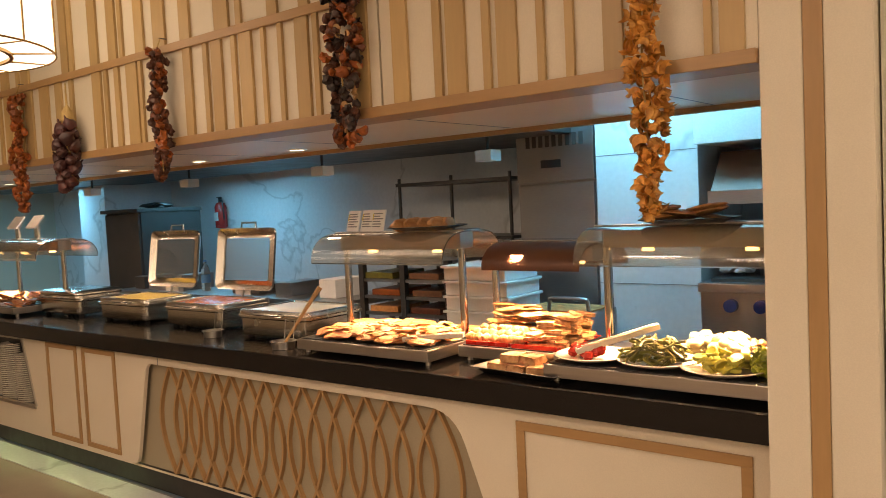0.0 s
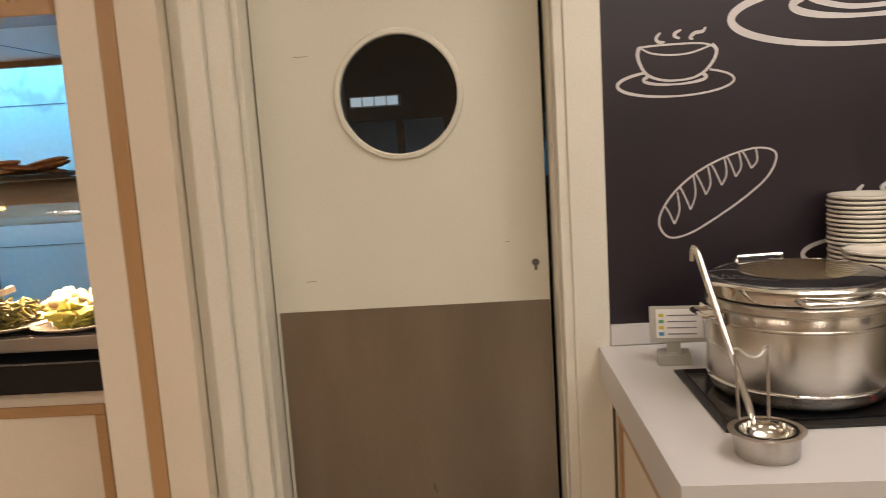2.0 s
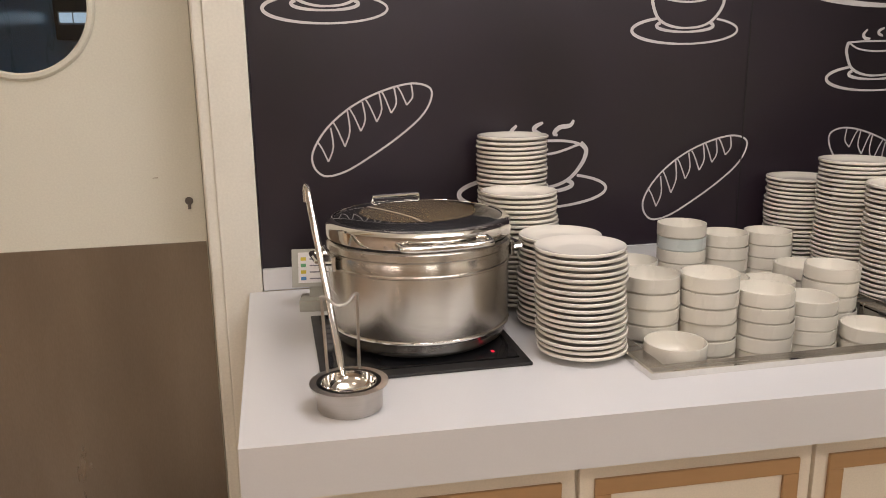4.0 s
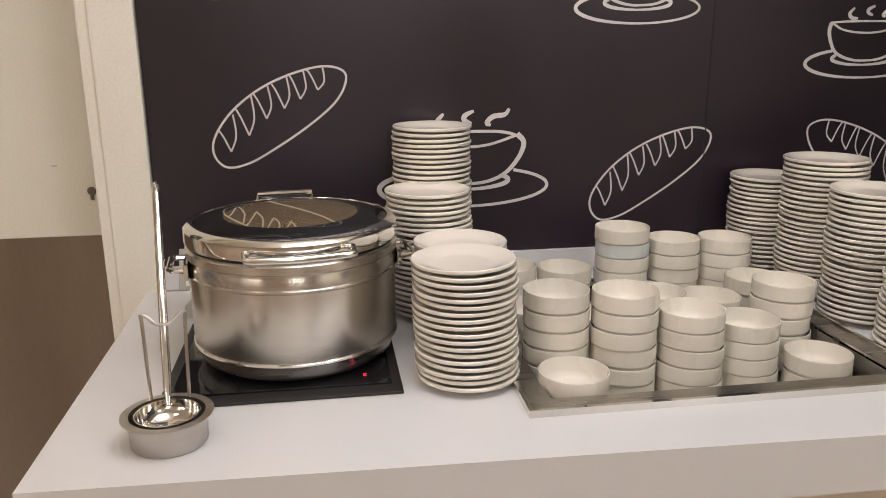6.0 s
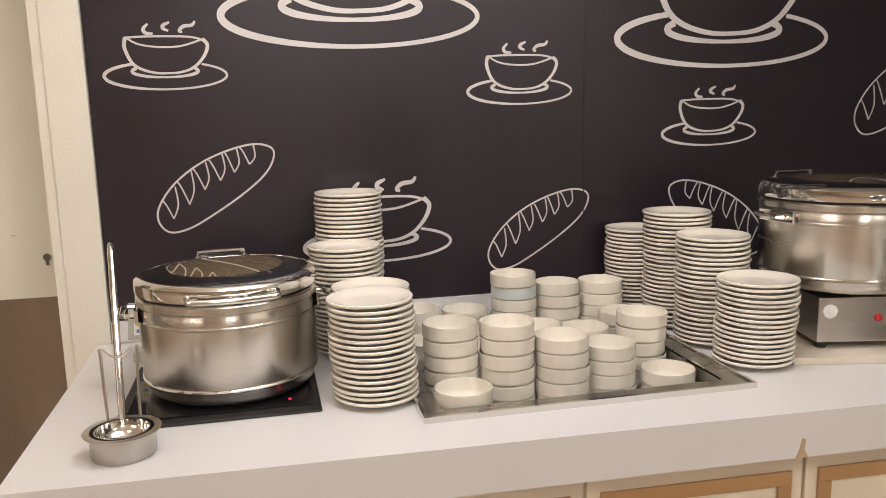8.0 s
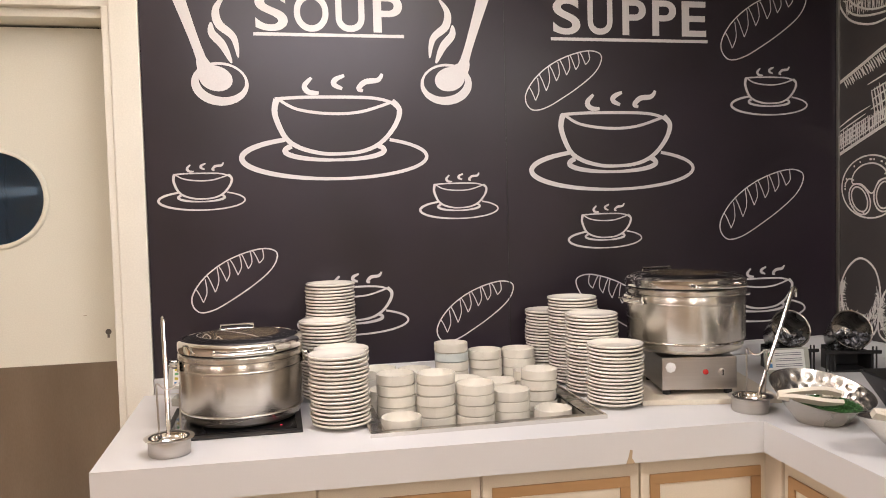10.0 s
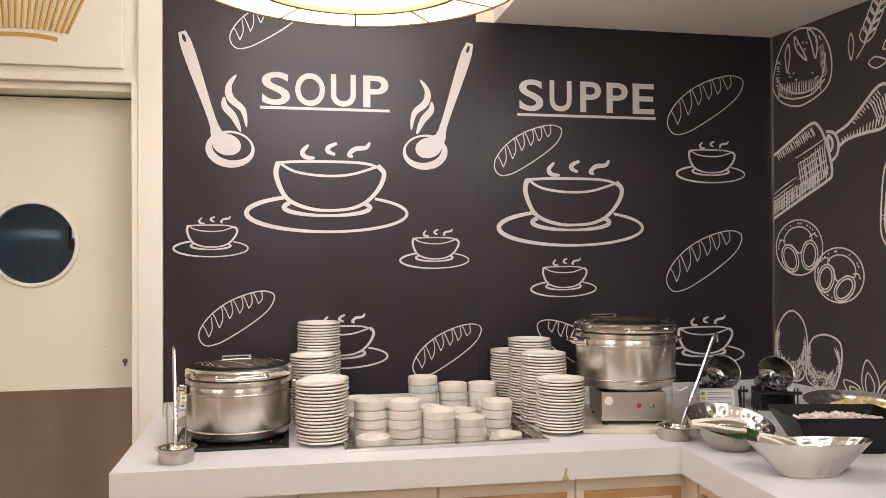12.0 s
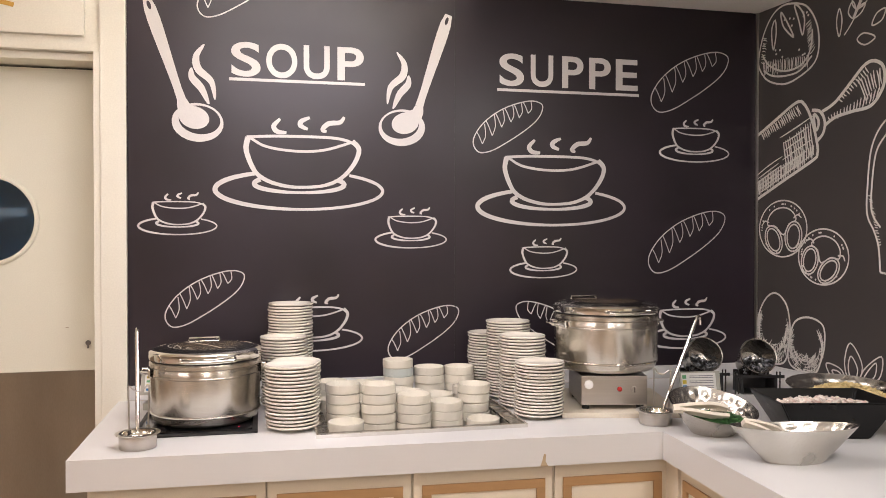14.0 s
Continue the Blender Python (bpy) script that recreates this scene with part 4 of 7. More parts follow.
solo("side_panel_trim", boxes((0.860, 0.868, 1.43, 1.46, 0.15, 0.752), (0.860, 0.868, 2.05, 2.08, 0.15, 0.752), (0.860, 0.868, 1.46, 2.05, 0.722, 0.752), (0.860, 0.868, 1.46, 2.05, 0.15, 0.18)), "gold", "gilded moulding on the counter's end", "trim", kind="structure")

# induction hob let into the worktop
hob = thing("induction_hob", (1.160, 1.717, 0.9), "black glass built-in induction hob with red indicator", "hob")
part("frame", boxes((-0.195, 0.195, -0.196, 0.188, 0.0005, 0.006), bevel=0.002), "hob_frame", hob)
part("glass", boxes((-0.178, 0.178, -0.166, 0.172, 0.0062, 0.010), bevel=0.001), "hob", hob)
for x in (0.132,):
    part("indicator", boxes((x, x + 0.003, -0.137, -0.127, 0.0101, 0.0108), (x + 0.003, x + 0.006, -0.130, -0.127, 0.0101, 0.0108), (x + 0.003, x + 0.006, -0.137, -0.134, 0.0101, 0.0108)), "red_led", hob, "red lit digit")
part("indicator", boxes((0.100, 0.104, -0.095, -0.091, 0.0101, 0.0108)), "red_led", hob)


def soup_pot(at, rz, label):
    pot = thing("soup_pot", at, label, "soup kettle", "soup kettles", rz=rz)
    R = 0.181
    part("body", lathe([(0.0, 0.0), (R - 0.034, 0.0), (R - 0.020, 0.003), (R - 0.010, 0.010), (R - 0.006, 0.020), (R - 0.004, 0.031), (R - 0.0015, 0.034), (R - 0.0015, 0.039), (R, 0.041), (R + 0.001, 0.158),
                        (R + 0.003, 0.160), (R + 0.003, 0.163), (R + 0.001, 0.165), (R + 0.001, 0.180), (R - 0.001, 0.184), (R - 0.001, 0.188), (R + 0.004, 0.192), (R + 0.004, 0.204), (R - 0.001, 0.208),
                        (R - 0.006, 0.208), (R - 0.008, 0.16), (R - 0.01, 0.05), (0.0, 0.04)], 96), "pot_steel", pot, smooth=True)
    part("base_seam", lathe([(R - 0.0025, 0.032), (R + 0.0018, 0.0345), (R + 0.0018, 0.0375), (R - 0.0015, 0.040)], 96), "chrome", pot, smooth=True)
    lid = part("lid", lathe([(R - 0.004, 0.213), (R + 0.004, 0.214), (R + 0.0055, 0.221), (R + 0.0045, 0.238), (R - 0.002, 0.245), (R - 0.012, 0.247), (R - 0.014, 0.240), (R - 0.014, 0.214)], 72), "chrome", pot, smooth=True)
    part("lid_glass", lathe([(0.117, 0.2535), (0.130, 0.2525), (0.150, 0.2500), (R - 0.013, 0.2455), (R - 0.013, 0.240), (0.117, 0.247)], 96), "lid_black", lid, "black rim of the glass lid", smooth=True)
    part("lid_window", lathe([(0.0, 0.2560), (0.04, 0.2557), (0.08, 0.2549), (0.117, 0.2536), (0.117, 0.248), (0.0, 0.250)], 96), "lid_glass", lid, "clear window over the soup", smooth=True)
    # black ring that paints the shade between body and lid
    part("shadow_gap", lathe([(R - 0.005, 0.207), (R - 0.004, 0.2135), (R - 0.02, 0.2135), (R - 0.02, 0.207)], 48), "rubber", pot)
    hinge = boxes((-0.052, 0.052, R - 0.016, R + 0.012, 0.240, 0.247), (-0.050, -0.042, R - 0.01, R + 0.014, 0.215, 0.247), (0.042, 0.050, R - 0.01, R + 0.014, 0.215, 0.247), bevel=0.003)
    part("hinge", hinge, "chrome", lid)
    part("top_grip", tube([(-0.052, R - 0.008, 0.244), (-0.052, R - 0.010, 0.2565), (0.052, R - 0.010, 0.2565), (0.052, R - 0.008, 0.244)], 0.0048, 8), "chrome", lid, smooth=True)
    y = -R - 0.006
    part("lid_handle", tube(smooth_line([(-0.085, y + 0.036, 0.226), (-0.083, y + 0.004, 0.224), (-0.075, y - 0.008, 0.222), (0.0, y - 0.014, 0.221), (0.075, y - 0.008, 0.222), (0.083, y + 0.004, 0.224), (0.085, y + 0.036, 0.226)], 5), 0.0065, 10), "chrome", lid, smooth=True)
    for s in (-1, 1):
        x = s * R
        part("side_handle", tube([(x, -0.045, 0.172), (x + s * 0.024, -0.044, 0.174), (x + s * 0.030, -0.036, 0.175), (x + s * 0.030, 0.036, 0.175), (x + s * 0.024, 0.044, 0.174), (x, 0.045, 0.172)], 0.0055, 8), "chrome", pot, smooth=True)
        part("handle_plate", boxes((x - 0.002 if s > 0 else x - 0.006, x + 0.006 if s > 0 else x + 0.002, -0.055, 0.055, 0.158, 0.186), bevel=0.002), "chrome", pot)
    return pot


soup_pot((1.181, 1.735, 0.9105), 6, "round brushed steel soup kettle with glass lid on the hob")
far_pot = soup_pot((2.625, 1.660, 1.0465), 4, "round brushed steel soup kettle with glass lid on a heater")
far_pot.scale = (1.045, 1.045, 0.99)

board = thing("cutting_board", (2.655, 1.678, 0.9005), "cream cutting board with worn brown edge under the heater", "cutting board", rz=-13)
part("slab", boxes((-0.215, 0.215, -0.225, 0.25, 0.0, 0.016), bevel=0.002), "board", board)
part("worn_edge", boxes((-0.218, -0.215, -0.20, 0.20, 0.002, 0.014)), "board_edge", board)
heater = thing("soup_heater", (2.625, 1.650, 0.9170), "stainless steel hotplate heater with red lamp and knob", "heater", rz=-12)
part("housing", boxes((-0.1185, 0.1185, -0.13, 0.13, 0.016, 0.121), bevel=0.004), "steel", heater)
part("top_plate", lathe([(0.0, 0.1215), (0.11, 0.1215), (0.112, 0.124), (0.112, 0.1285), (0.0, 0.1285)], 48), "dark_steel", heater, smooth=True)
for x in (-0.098, 0.098):
    for y in (-0.105, 0.105):
        part("foot", lathe([(0.0, 0.0), (0.013, 0.0), (0.014, 0.016), (0.0, 0.016)], 16), "rubber", heater, at=pose(x, y, 0))
part("socket_plate", lathe([(0.0, 0.0), (0.016, 0.0), (0.017, 0.003), (0.0, 0.004)], 8), "paper", heater, at=pose(-0.092, -0.130, 0.090, 90))
part("pilot_lamp", lathe([(0.0, 0.0), (0.009, 0.0), (0.008, 0.006), (0.0, 0.008)], 16), "red_paint", heater, at=pose(0.019, -0.130, 0.073, 90), label="small red pilot lamp")
kb = part("control_knob", lathe([(0.0, 0.0), (0.011, 0.0), (0.010, 0.012), (0.0, 0.013)], 18), "steel", heater, at=pose(0.070, -0.130, 0.073, 90), smooth=True)
part("knob_pointer", boxes((-0.0015, 0.0015, -0.009, 0.009, 0.013, 0.0145)), "black", kb)


def ladle_stand(at, top, rz, label):
    """A ring holder with wire back and the ladle that leans in it."""
    st = thing("ladle_holder", at, label, "ladle holder", "ladle holders", rz=rz)
    part("cup", lathe([(0.0, 0.002), (0.050, 0.002), (0.052, 0.0), (0.054, 0.003), (0.0545, 0.040), (0.064, 0.043), (0.065, 0.045), (0.053, 0.0455), (0.0525, 0.006), (0.0, 0.006)], 48), "steel", st, smooth=True)
    pts = [(-0.027, 0.049, 0.03), (-0.030, 0.060, 0.160), (-0.032, 0.062, 0.172), (-0.024, 0.058, 0.174), (-0.009, 0.050, 0.162), (0.009, 0.050, 0.162), (0.024, 0.058, 0.174), (0.032, 0.062, 0.172), (0.030, 0.060, 0.160), (0.027, 0.049, 0.03)]
    part("wire_back", tube(smooth_line(pts, 4), 0.0027, 8), "steel", st, smooth=True)
    a = Vector(at)
    t = Vector(top) - a
    ld = thing("soup_ladle", at, "long steel ladle resting in its holder", "ladle", "soup ladles")
    part("ladle_bowl", lathe([(0.0, 0.012), (0.022, 0.013), (0.038, 0.021), (0.045, 0.034), (0.0462, 0.045), (0.0445, 0.045), (0.043, 0.034), (0.036, 0.023), (0.02, 0.0155), (0.0, 0.0145)], 36), "chrome", ld, smooth=True)
    foot = Vector((0.0, 0.0, 0.042)) + Vector((t.x, t.y, 0)).normalized() * 0.043
    out = Vector((t.x, t.y, 0)).normalized()
    line = [foot - Vector((0, 0, 0.006)), foot + (t - foot) * 0.06, foot + (t - foot) * 0.5, foot + (t - foot) * 0.96, t, t + out * 0.012 + Vector((0, 0, 0.004)), t + out * 0.021 - Vector((0, 0, 0.004)), t + out * 0.022 - Vector((0, 0, 0.026))]
    part("handle", tube(line, 0.005, 10, radii=[0.0045, 0.0064, 0.0066, 0.0072, 0.0068, 0.006, 0.0055, 0.005]), "chrome", ld, smooth=True)


ladle_stand((1.0045, 1.421, 0.9005), (0.964, 1.693, 1.222), 5, "round steel ladle holder with wire back on the worktop")
ladle_stand((2.674, 1.363, 0.9005), (2.892, 1.470, 1.245), -50, "round steel ladle holder with wire back on the worktop")

# label stand behind the first kettle
st = thing("label_stand", (0.985, 1.985, 0.9005), "grey acrylic label stand with printed card", "label stand", rz=-8)
part("foot", boxes((-0.038, 0.038, -0.035, 0.03, 0.0, 0.026), bevel=0.003), "stand_grey", st)
part("neck", boxes((-0.016, 0.016, -0.004, 0.010, 0.026, 0.052)), "stand_grey", st)
tp = part("holder", boxes((-0.055, 0.075, -0.004, 0.004, 0.0, 0.088), bevel=0.002), "stand_grey", st, at=pose(0, -0.004, 0.050, -16))
cd = part("card", boxes((-0.040, 0.070, -0.0055, -0.004, 0.010, 0.080)), "paper", tp)
for i, c in enumerate(("blue_ink", "yellow_ink", "green_ink", "yellow_ink")):
    part("colour_mark", boxes((-0.034, -0.022, -0.0065, -0.0055, 0.016 + 0.015 * i, 0.024 + 0.015 * i)), c, cd)
    part("print_line", boxes((-0.014, 0.055, -0.0065, -0.0055, 0.018 + 0.015 * i, 0.021 + 0.015 * i)), "ink", cd)

# tray let into the worktop
bowl_tray = thing("bowl_tray", ((TRAY[0] + TRAY[1]) / 2, (TRAY[2] + TRAY[3]) / 2, 0.9005), "recessed stainless steel tray full of bowls", "steel tray")
hx, hy = (TRAY[1] - TRAY[0]) / 2, (TRAY[3] - TRAY[2]) / 2
rim = sheet_with_holes([(-hx, -hy), (hx, -hy), (hx, hy), (-hx, hy)], [[(-hx + 0.042, -hy + 0.042), (hx - 0.042, -hy + 0.042), (hx - 0.042, hy - 0.042), (-hx + 0.042, hy - 0.042)]], 0.0, 0.008)
part("flange", rim, "tray_steel", bowl_tray)
lip = sheet_with_holes([(-hx - 0.003, -hy - 0.003), (hx + 0.003, -hy - 0.003), (hx + 0.003, hy + 0.003), (-hx - 0.003, hy + 0.003)], [[(-hx + 0.004, -hy + 0.004), (hx - 0.004, -hy + 0.004), (hx - 0.004, hy - 0.004), (-hx + 0.004, hy - 0.004)]], 0.0, 0.012)
part("rolled_lip", lip, "chrome", bowl_tray)
ix, iy, fz = hx - 0.042, hy - 0.042, -0.080
bm = boxes((-ix, ix, -iy, iy, fz - 0.002, fz), (-ix - 0.002, -ix, -iy, iy, fz, 0.004), (ix, ix + 0.002, -iy, iy, fz, 0.004), (-ix, ix, -iy - 0.002, -iy, fz, 0.004), (-ix, ix, iy, iy + 0.002, fz, 0.004))
part("well", bm, "tray_steel", bowl_tray)

# bowls
bowl_me = mesh_of("bowl", lathe([(0.0, 0.001), (0.046, 0.0), (0.050, 0.001), (0.0535, 0.0035), (0.0546, 0.0070), (0.0545, 0.0121), (0.0574, 0.0124), (0.0586, 0.0131), (0.0592, 0.0144), (0.0592, 0.0154), (0.0593, 0.0400), (0.0593, 0.0412), (0.0588, 0.0428), (0.0572, 0.0428), (0.0566, 0.041), (0.0562, 0.018), (0.051, 0.009), (0.045, 0.005), (0.0, 0.0045)], 48), "stoneware", True)
blue_me = bowl_me.copy()
blue_me.materials.clear()
blue_me.materials.append(M["stoneware_blue"])
FLOOR = 0.9005 - 0.080
STACKS = ((1.640, 1.632, 1.030, 6), (1.762, 1.612, 1.028, 6), (1.883, 1.597, 0.991, 5), (2.004, 1.618, 0.957, 4), (2.128, 1.580, 0.898, 2), (1.889, 1.962, 1.056, 7), (2.015, 1.975, 1.022, 6),
          (2.137, 1.970, 1.020, 6), (2.126, 1.712, 0.996, 5), (2.140, 1.840, 0.965, 4), (1.890, 1.770, 0.968, 4), (2.004, 1.765, 0.955, 4), (1.752, 1.945, 0.975, 4), (1.628, 1.945, 0.985, 5), (1.630, 1.775, 0.950, 4), (1.758, 1.775, 0.93, 3), (1.637, 1.511, 0.926, 3))
for k, (x, y, top, n) in enumerate(STACKS):
    step = (top - 0.0425 - FLOOR) / (n - 1)
    for i in range(n):
        blue = k == 5 and i == n - 2
        ob = new("soup_bowl", blue_me if blue else bowl_me)
        ob.matrix_world = pose(x + rng.uniform(-0.0022, 0.0022), y + rng.uniform(-0.0022, 0.0022), FLOOR + 0.0005 + step * i, 0, 0, rng.uniform(0, 360))
        tagged(ob, "grey-blue stoneware soup bowl in a stack" if blue else "small ivory stoneware soup bowl in a stack", "bowl", "soup bowls in the tray")

# plates
plate_me = mesh_of("plate", lathe([(0.0, 0.0025), (0.046, 0.002), (0.048, 0.0), (0.052, 0.0), (0.054, 0.003), (0.066, 0.0066), (0.074, 0.0092), (0.0842, 0.0119), (0.0866, 0.0131), (0.0873, 0.0153), (0.0871, 0.0178), (0.0858, 0.0190), (0.0835, 0.0188), (0.068, 0.0130), (0.055, 0.0085), (0.045, 0.0075), (0.0, 0.0075)], 56), "china", True)


def plate_stack(x, y, top, label="cream china plate in a tall stack", group="stacked soup plates", z=0.9005, me=plate_me, pitch=0.0112, wob=0.003):
    n = max(1, round((top - z - 0.019) / pitch) + 1)
    step = (top - z - 0.019) / max(1, n - 1)
    lean = (rng.uniform(-0.004, 0.004), rng.uniform(-0.004, 0.004))
    for i in range(n):
        ob = new("plate", me)
        f = i / n
        ob.matrix_world = pose(x + lean[0] * f + rng.uniform(-wob, wob), y + lean[1] * f + rng.uniform(-wob, wob), z + step * i, rng.uniform(-0.5, 0.5), rng.uniform(-0.5, 0.5), rng.uniform(0, 360))
        tagged(ob, label, "plate", group)


for x, y, top in ((1.466, 1.566, 1.114), (1.484, 1.741, 1.098), (1.453, 1.913, 1.166), (1.478, 2.062, 1.277), (2.324, 1.553, 1.097), (2.322, 1.728, 1.168), (2.322, 1.901, 1.206), (2.285, 2.062, 1.142)):
    plate_stack(x, y, top)

# ---- side run: salad garnish ----


def hammered_bowl(at, rx, ry, h, rz, label, base=0.45, skew=(0.0, 0.0), tip=0.0):
    """A hammered steel bowl with straight flaring sides, its rim higher on one side by skew."""
    b = thing("hammered_bowl", at, label, "salad bowl", "hammered steel bowls", rz=rz)
    bm = bmesh.new()
    n, rows = 144, 22
    loops = []
    for side in (0, 1):
        for j in range(rows + 1):
            f = j / rows if side == 0 else 1 - j / rows
            ring = []
            for i in range(n):
                a = 2 * math.pi * i / n
                c, s = math.cos(a), math.sin(a)
                k = base + (1 - base) * (f if f > 0.12 else 0.12 - (0.12 - f) ** 2 / 0.12 * 0.6 - (0.12 - f) * 0.4)
                z = h * f + f * f * (skew[0] * c + skew[1] * s + tip * c * c)
                inset = 0.0
                if side:
                    inset = 0.0035
                    z += 0.0035 * (1 - f)
                    if 0.30 < f < 0.97:
                        g = (f - 0.30) / 0.67 * 3.0
                        row = int(g)
                        u = (i / n * 20 + 0.5 * (row % 2)) % 1.0 - 0.5
                        v = g - row - 0.5
                        inset += 0.0050 * max(0.0, 1 - (u * u + v * v) / 0.17) ** 1.0
                m = k - inset / max(rx, ry)
                ring.append(bm.verts.new((rx * m * c, ry * m * s, z)))
            loops.append(ring)
    for a, c in zip(loops, loops[1:]):
        for i in range(n):
            bm.faces.new((a[i], a[(i + 1) % n], c[(i + 1) % n], c[i]))
    bm.faces.new(loops[0][::-1])
    bm.faces.new(loops[-1])
    part("shell", bm, "hammered", b, smooth=True)
    return b


def heap(name, mat, at, rx, ry, h, n, piece, label, category, rz=0.0, seed=1):
    """A loose heap of small pieces as one sheet of stuff."""
    r = random.Random(seed)
    bm = bmesh.new()
    for i in range(n):
        a, d = r.uniform(0, 2 * math.pi), math.sqrt(r.random())
        x, y = rx * d * math.cos(a), ry * d * math.sin(a)
        z = h * (1 - d * d) * r.uniform(0.75, 1.0)
        m = Matrix.Translation((x, y, z)) @ Euler((r.uniform(-0.6, 0.6), r.uniform(-0.6, 0.6), r.uniform(0, 6.3))).to_matrix().to_4x4()
        s = r.uniform(0.75, 1.25)
        px, py, pz = piece[0] * s, piece[1] * s, piece[2] * s
        co = [m @ Vector(c) for c in ((-px, -py, -pz), (px, -py * 0.6, -pz), (px * 0.8, py, -pz), (-px, py * 0.7, -pz), (-px * 0.8, -py, pz), (px, -py * 0.7, pz * 1.3), (px, py * 0.8, pz), (-px, py, pz * 0.8))]
        v = [bm.verts.new(c) for c in co]
        for f in ((0, 3, 2, 1), (4, 5, 6, 7), (0, 1, 5, 4), (1, 2, 6, 5), (2, 3, 7, 6), (3, 0, 4, 7)):
            bm.faces.new([v[k] for k in f])
    lathe([(rx * 0.98, -0.004), (rx * 0.8, h * 0.25), (rx * 0.4, h * 0.7), (0, h * 0.82)], 20, bm)
    for v in bm.verts[-61:]:
        v.co.y *= ry / rx
    return solo(name, bm, mat, label, category, kind="stuff", at=pose(*at, 0, 0, rz))


def tongs(at, length, rz, tilt, label, roll=0):
    t = thing("serving_tongs", at, label, "tongs", "serving tongs", rz=rz)
    for s in (-1, 1):
        bm = bmesh.new()
        pts = [(0.0, 0.004 * s, 0.0), (length * 0.3, 0.010 * s, 0.006), (length * 0.7, 0.018 * s, 0.004), (length, 0.014 * s, -0.008)]
        line = smooth_line(pts, 5)
        ribbon_pts = []
        for i, p in enumerate(line):
            f = i / len(line)
            w = 0.009 + 0.008 * f
            ribbon_pts.append([bm.verts.new(p + Vector((0, a * 0.0055, b * w))) for a, b in ((-1, -1), (1, -1), (1, 1), (-1, 1))])
        for a, c in zip(ribbon_pts, ribbon_pts[1:]):
            for k in range(4):
                bm.faces.new((a[k], a[(k + 1) % 4], c[(k + 1) % 4], c[k]))
        bm.faces.new(ribbon_pts[0][::-1])
        bm.faces.new(ribbon_pts[-1])
        for k in range(6):
            box(bm, length * (0.72 + 0.045 * k), length * (0.72 + 0.045 * k) + 0.005, 0.012 * s - 0.006, 0.012 * s + 0.006, -0.030, -0.008)
        part("arm", bm, "tong", t)
    t.matrix_world = pose(*at, roll, tilt, rz)
    return t


hammered_bowl((2.790, 1.197, 0.9005), 0.139, 0.124, 0.092, -28, "hammered steel bowl of chopped green herbs", 0.47, (-0.020, 0.031))
heap("chopped_herbs", "herb", (2.792, 1.186, 0.946), 0.090, 0.079, 0.030, 1100, (0.007, 0.003, 0.001), "dark green chopped herbs in a steel bowl", "herbs", -28, seed=3)
tongs((2.642, 1.185, 0.990), 0.172, -17, 3, "ivory plastic serving tongs lying across the herb bowl", 50)
hammered_bowl((2.832, 0.852, 0.9005), 0.182, 0.086, 0.099, -11, "boat-shaped hammered steel bowl with serving tongs", 0.45, (0.0, -0.006), 0.006)
tongs((2.694, 0.888, 1.010), 0.14, -12, 22, "ivory plastic serving tongs standing in a steel bowl", 30)
dish = thing("black_dish", (3.135, 1.125, 0.9005), "deep black rectangular serving dish of sliced garnish", "serving dish", rz=-12)
bm = bmesh.new()
lo = [(-0.115, -0.085), (0.115, -0.085), (0.115, 0.085), (-0.115, 0.085)]
hi = [(-0.185, -0.125), (0.185, -0.125), (0.185, 0.125), (-0.185, 0.125)]
rings = [[bm.verts.new((x, y, 0.0)) for x, y in lo], [bm.verts.new((x, y, 0.120)) for x, y in hi], [bm.verts.new((x * 0.97, y * 0.955, 0.122)) for x, y in hi], [bm.verts.new((x * 0.85, y * 0.82, 0.075)) for x, y in hi]]
for a, c in zip(rings, rings[1:]):
    for i in range(4):
        bm.faces.new((a[i], a[(i + 1) % 4], c[(i + 1) % 4], c[i]))
bm.faces.new(rings[0][::-1])
bm.faces.new(rings[-1])
bmesh.ops.bevel(bm, geom=list(bm.edges), offset=0.004, segments=2, affect="EDGES")
part("shell", bm, "dish_black", dish, smooth=True)
heap("sliced_garnish", "crab", (3.135, 1.125, 0.985), 0.140, 0.090, 0.020, 170, (0.024, 0.010, 0.003), "white and red sliced garnish in a black dish", "garnish", -12, seed=5)
hammered_bowl((3.44, 1.385, 0.9005), 0.20, 0.165, 0.088, -35, "hammered steel bowl of grated cheese", 0.5, (-0.008, 0.020))
heap("grated_cheese", "cheese", (3.44, 1.385, 0.953), 0.152, 0.122, 0.048, 1100, (0.011, 0.0025, 0.002), "pale yellow grated cheese in a steel bowl", "cheese", seed=8)
hammered_bowl((3.46, 0.97, 0.9005), 0.18, 0.155, 0.085, 20, "hammered steel bowl of diced orange vegetables", 0.5)
heap("diced_vegetables", "corn", (3.46, 0.97, 0.936), 0.125, 0.105, 0.040, 500, (0.007, 0.006, 0.005), "orange diced vegetables in a steel bowl", "vegetables", seed=11)


sweet_mes = [mesh_of("wrapped_sweet", lathe([(0.0075, -0.024), (0.0015, -0.016), (0.0068, -0.012), (0.0076, 0.0), (0.0068, 0.012), (0.0015, 0.016), (0.0075, 0.024)], 10), mat, True) for mat in ("foil", "black", "foil")]


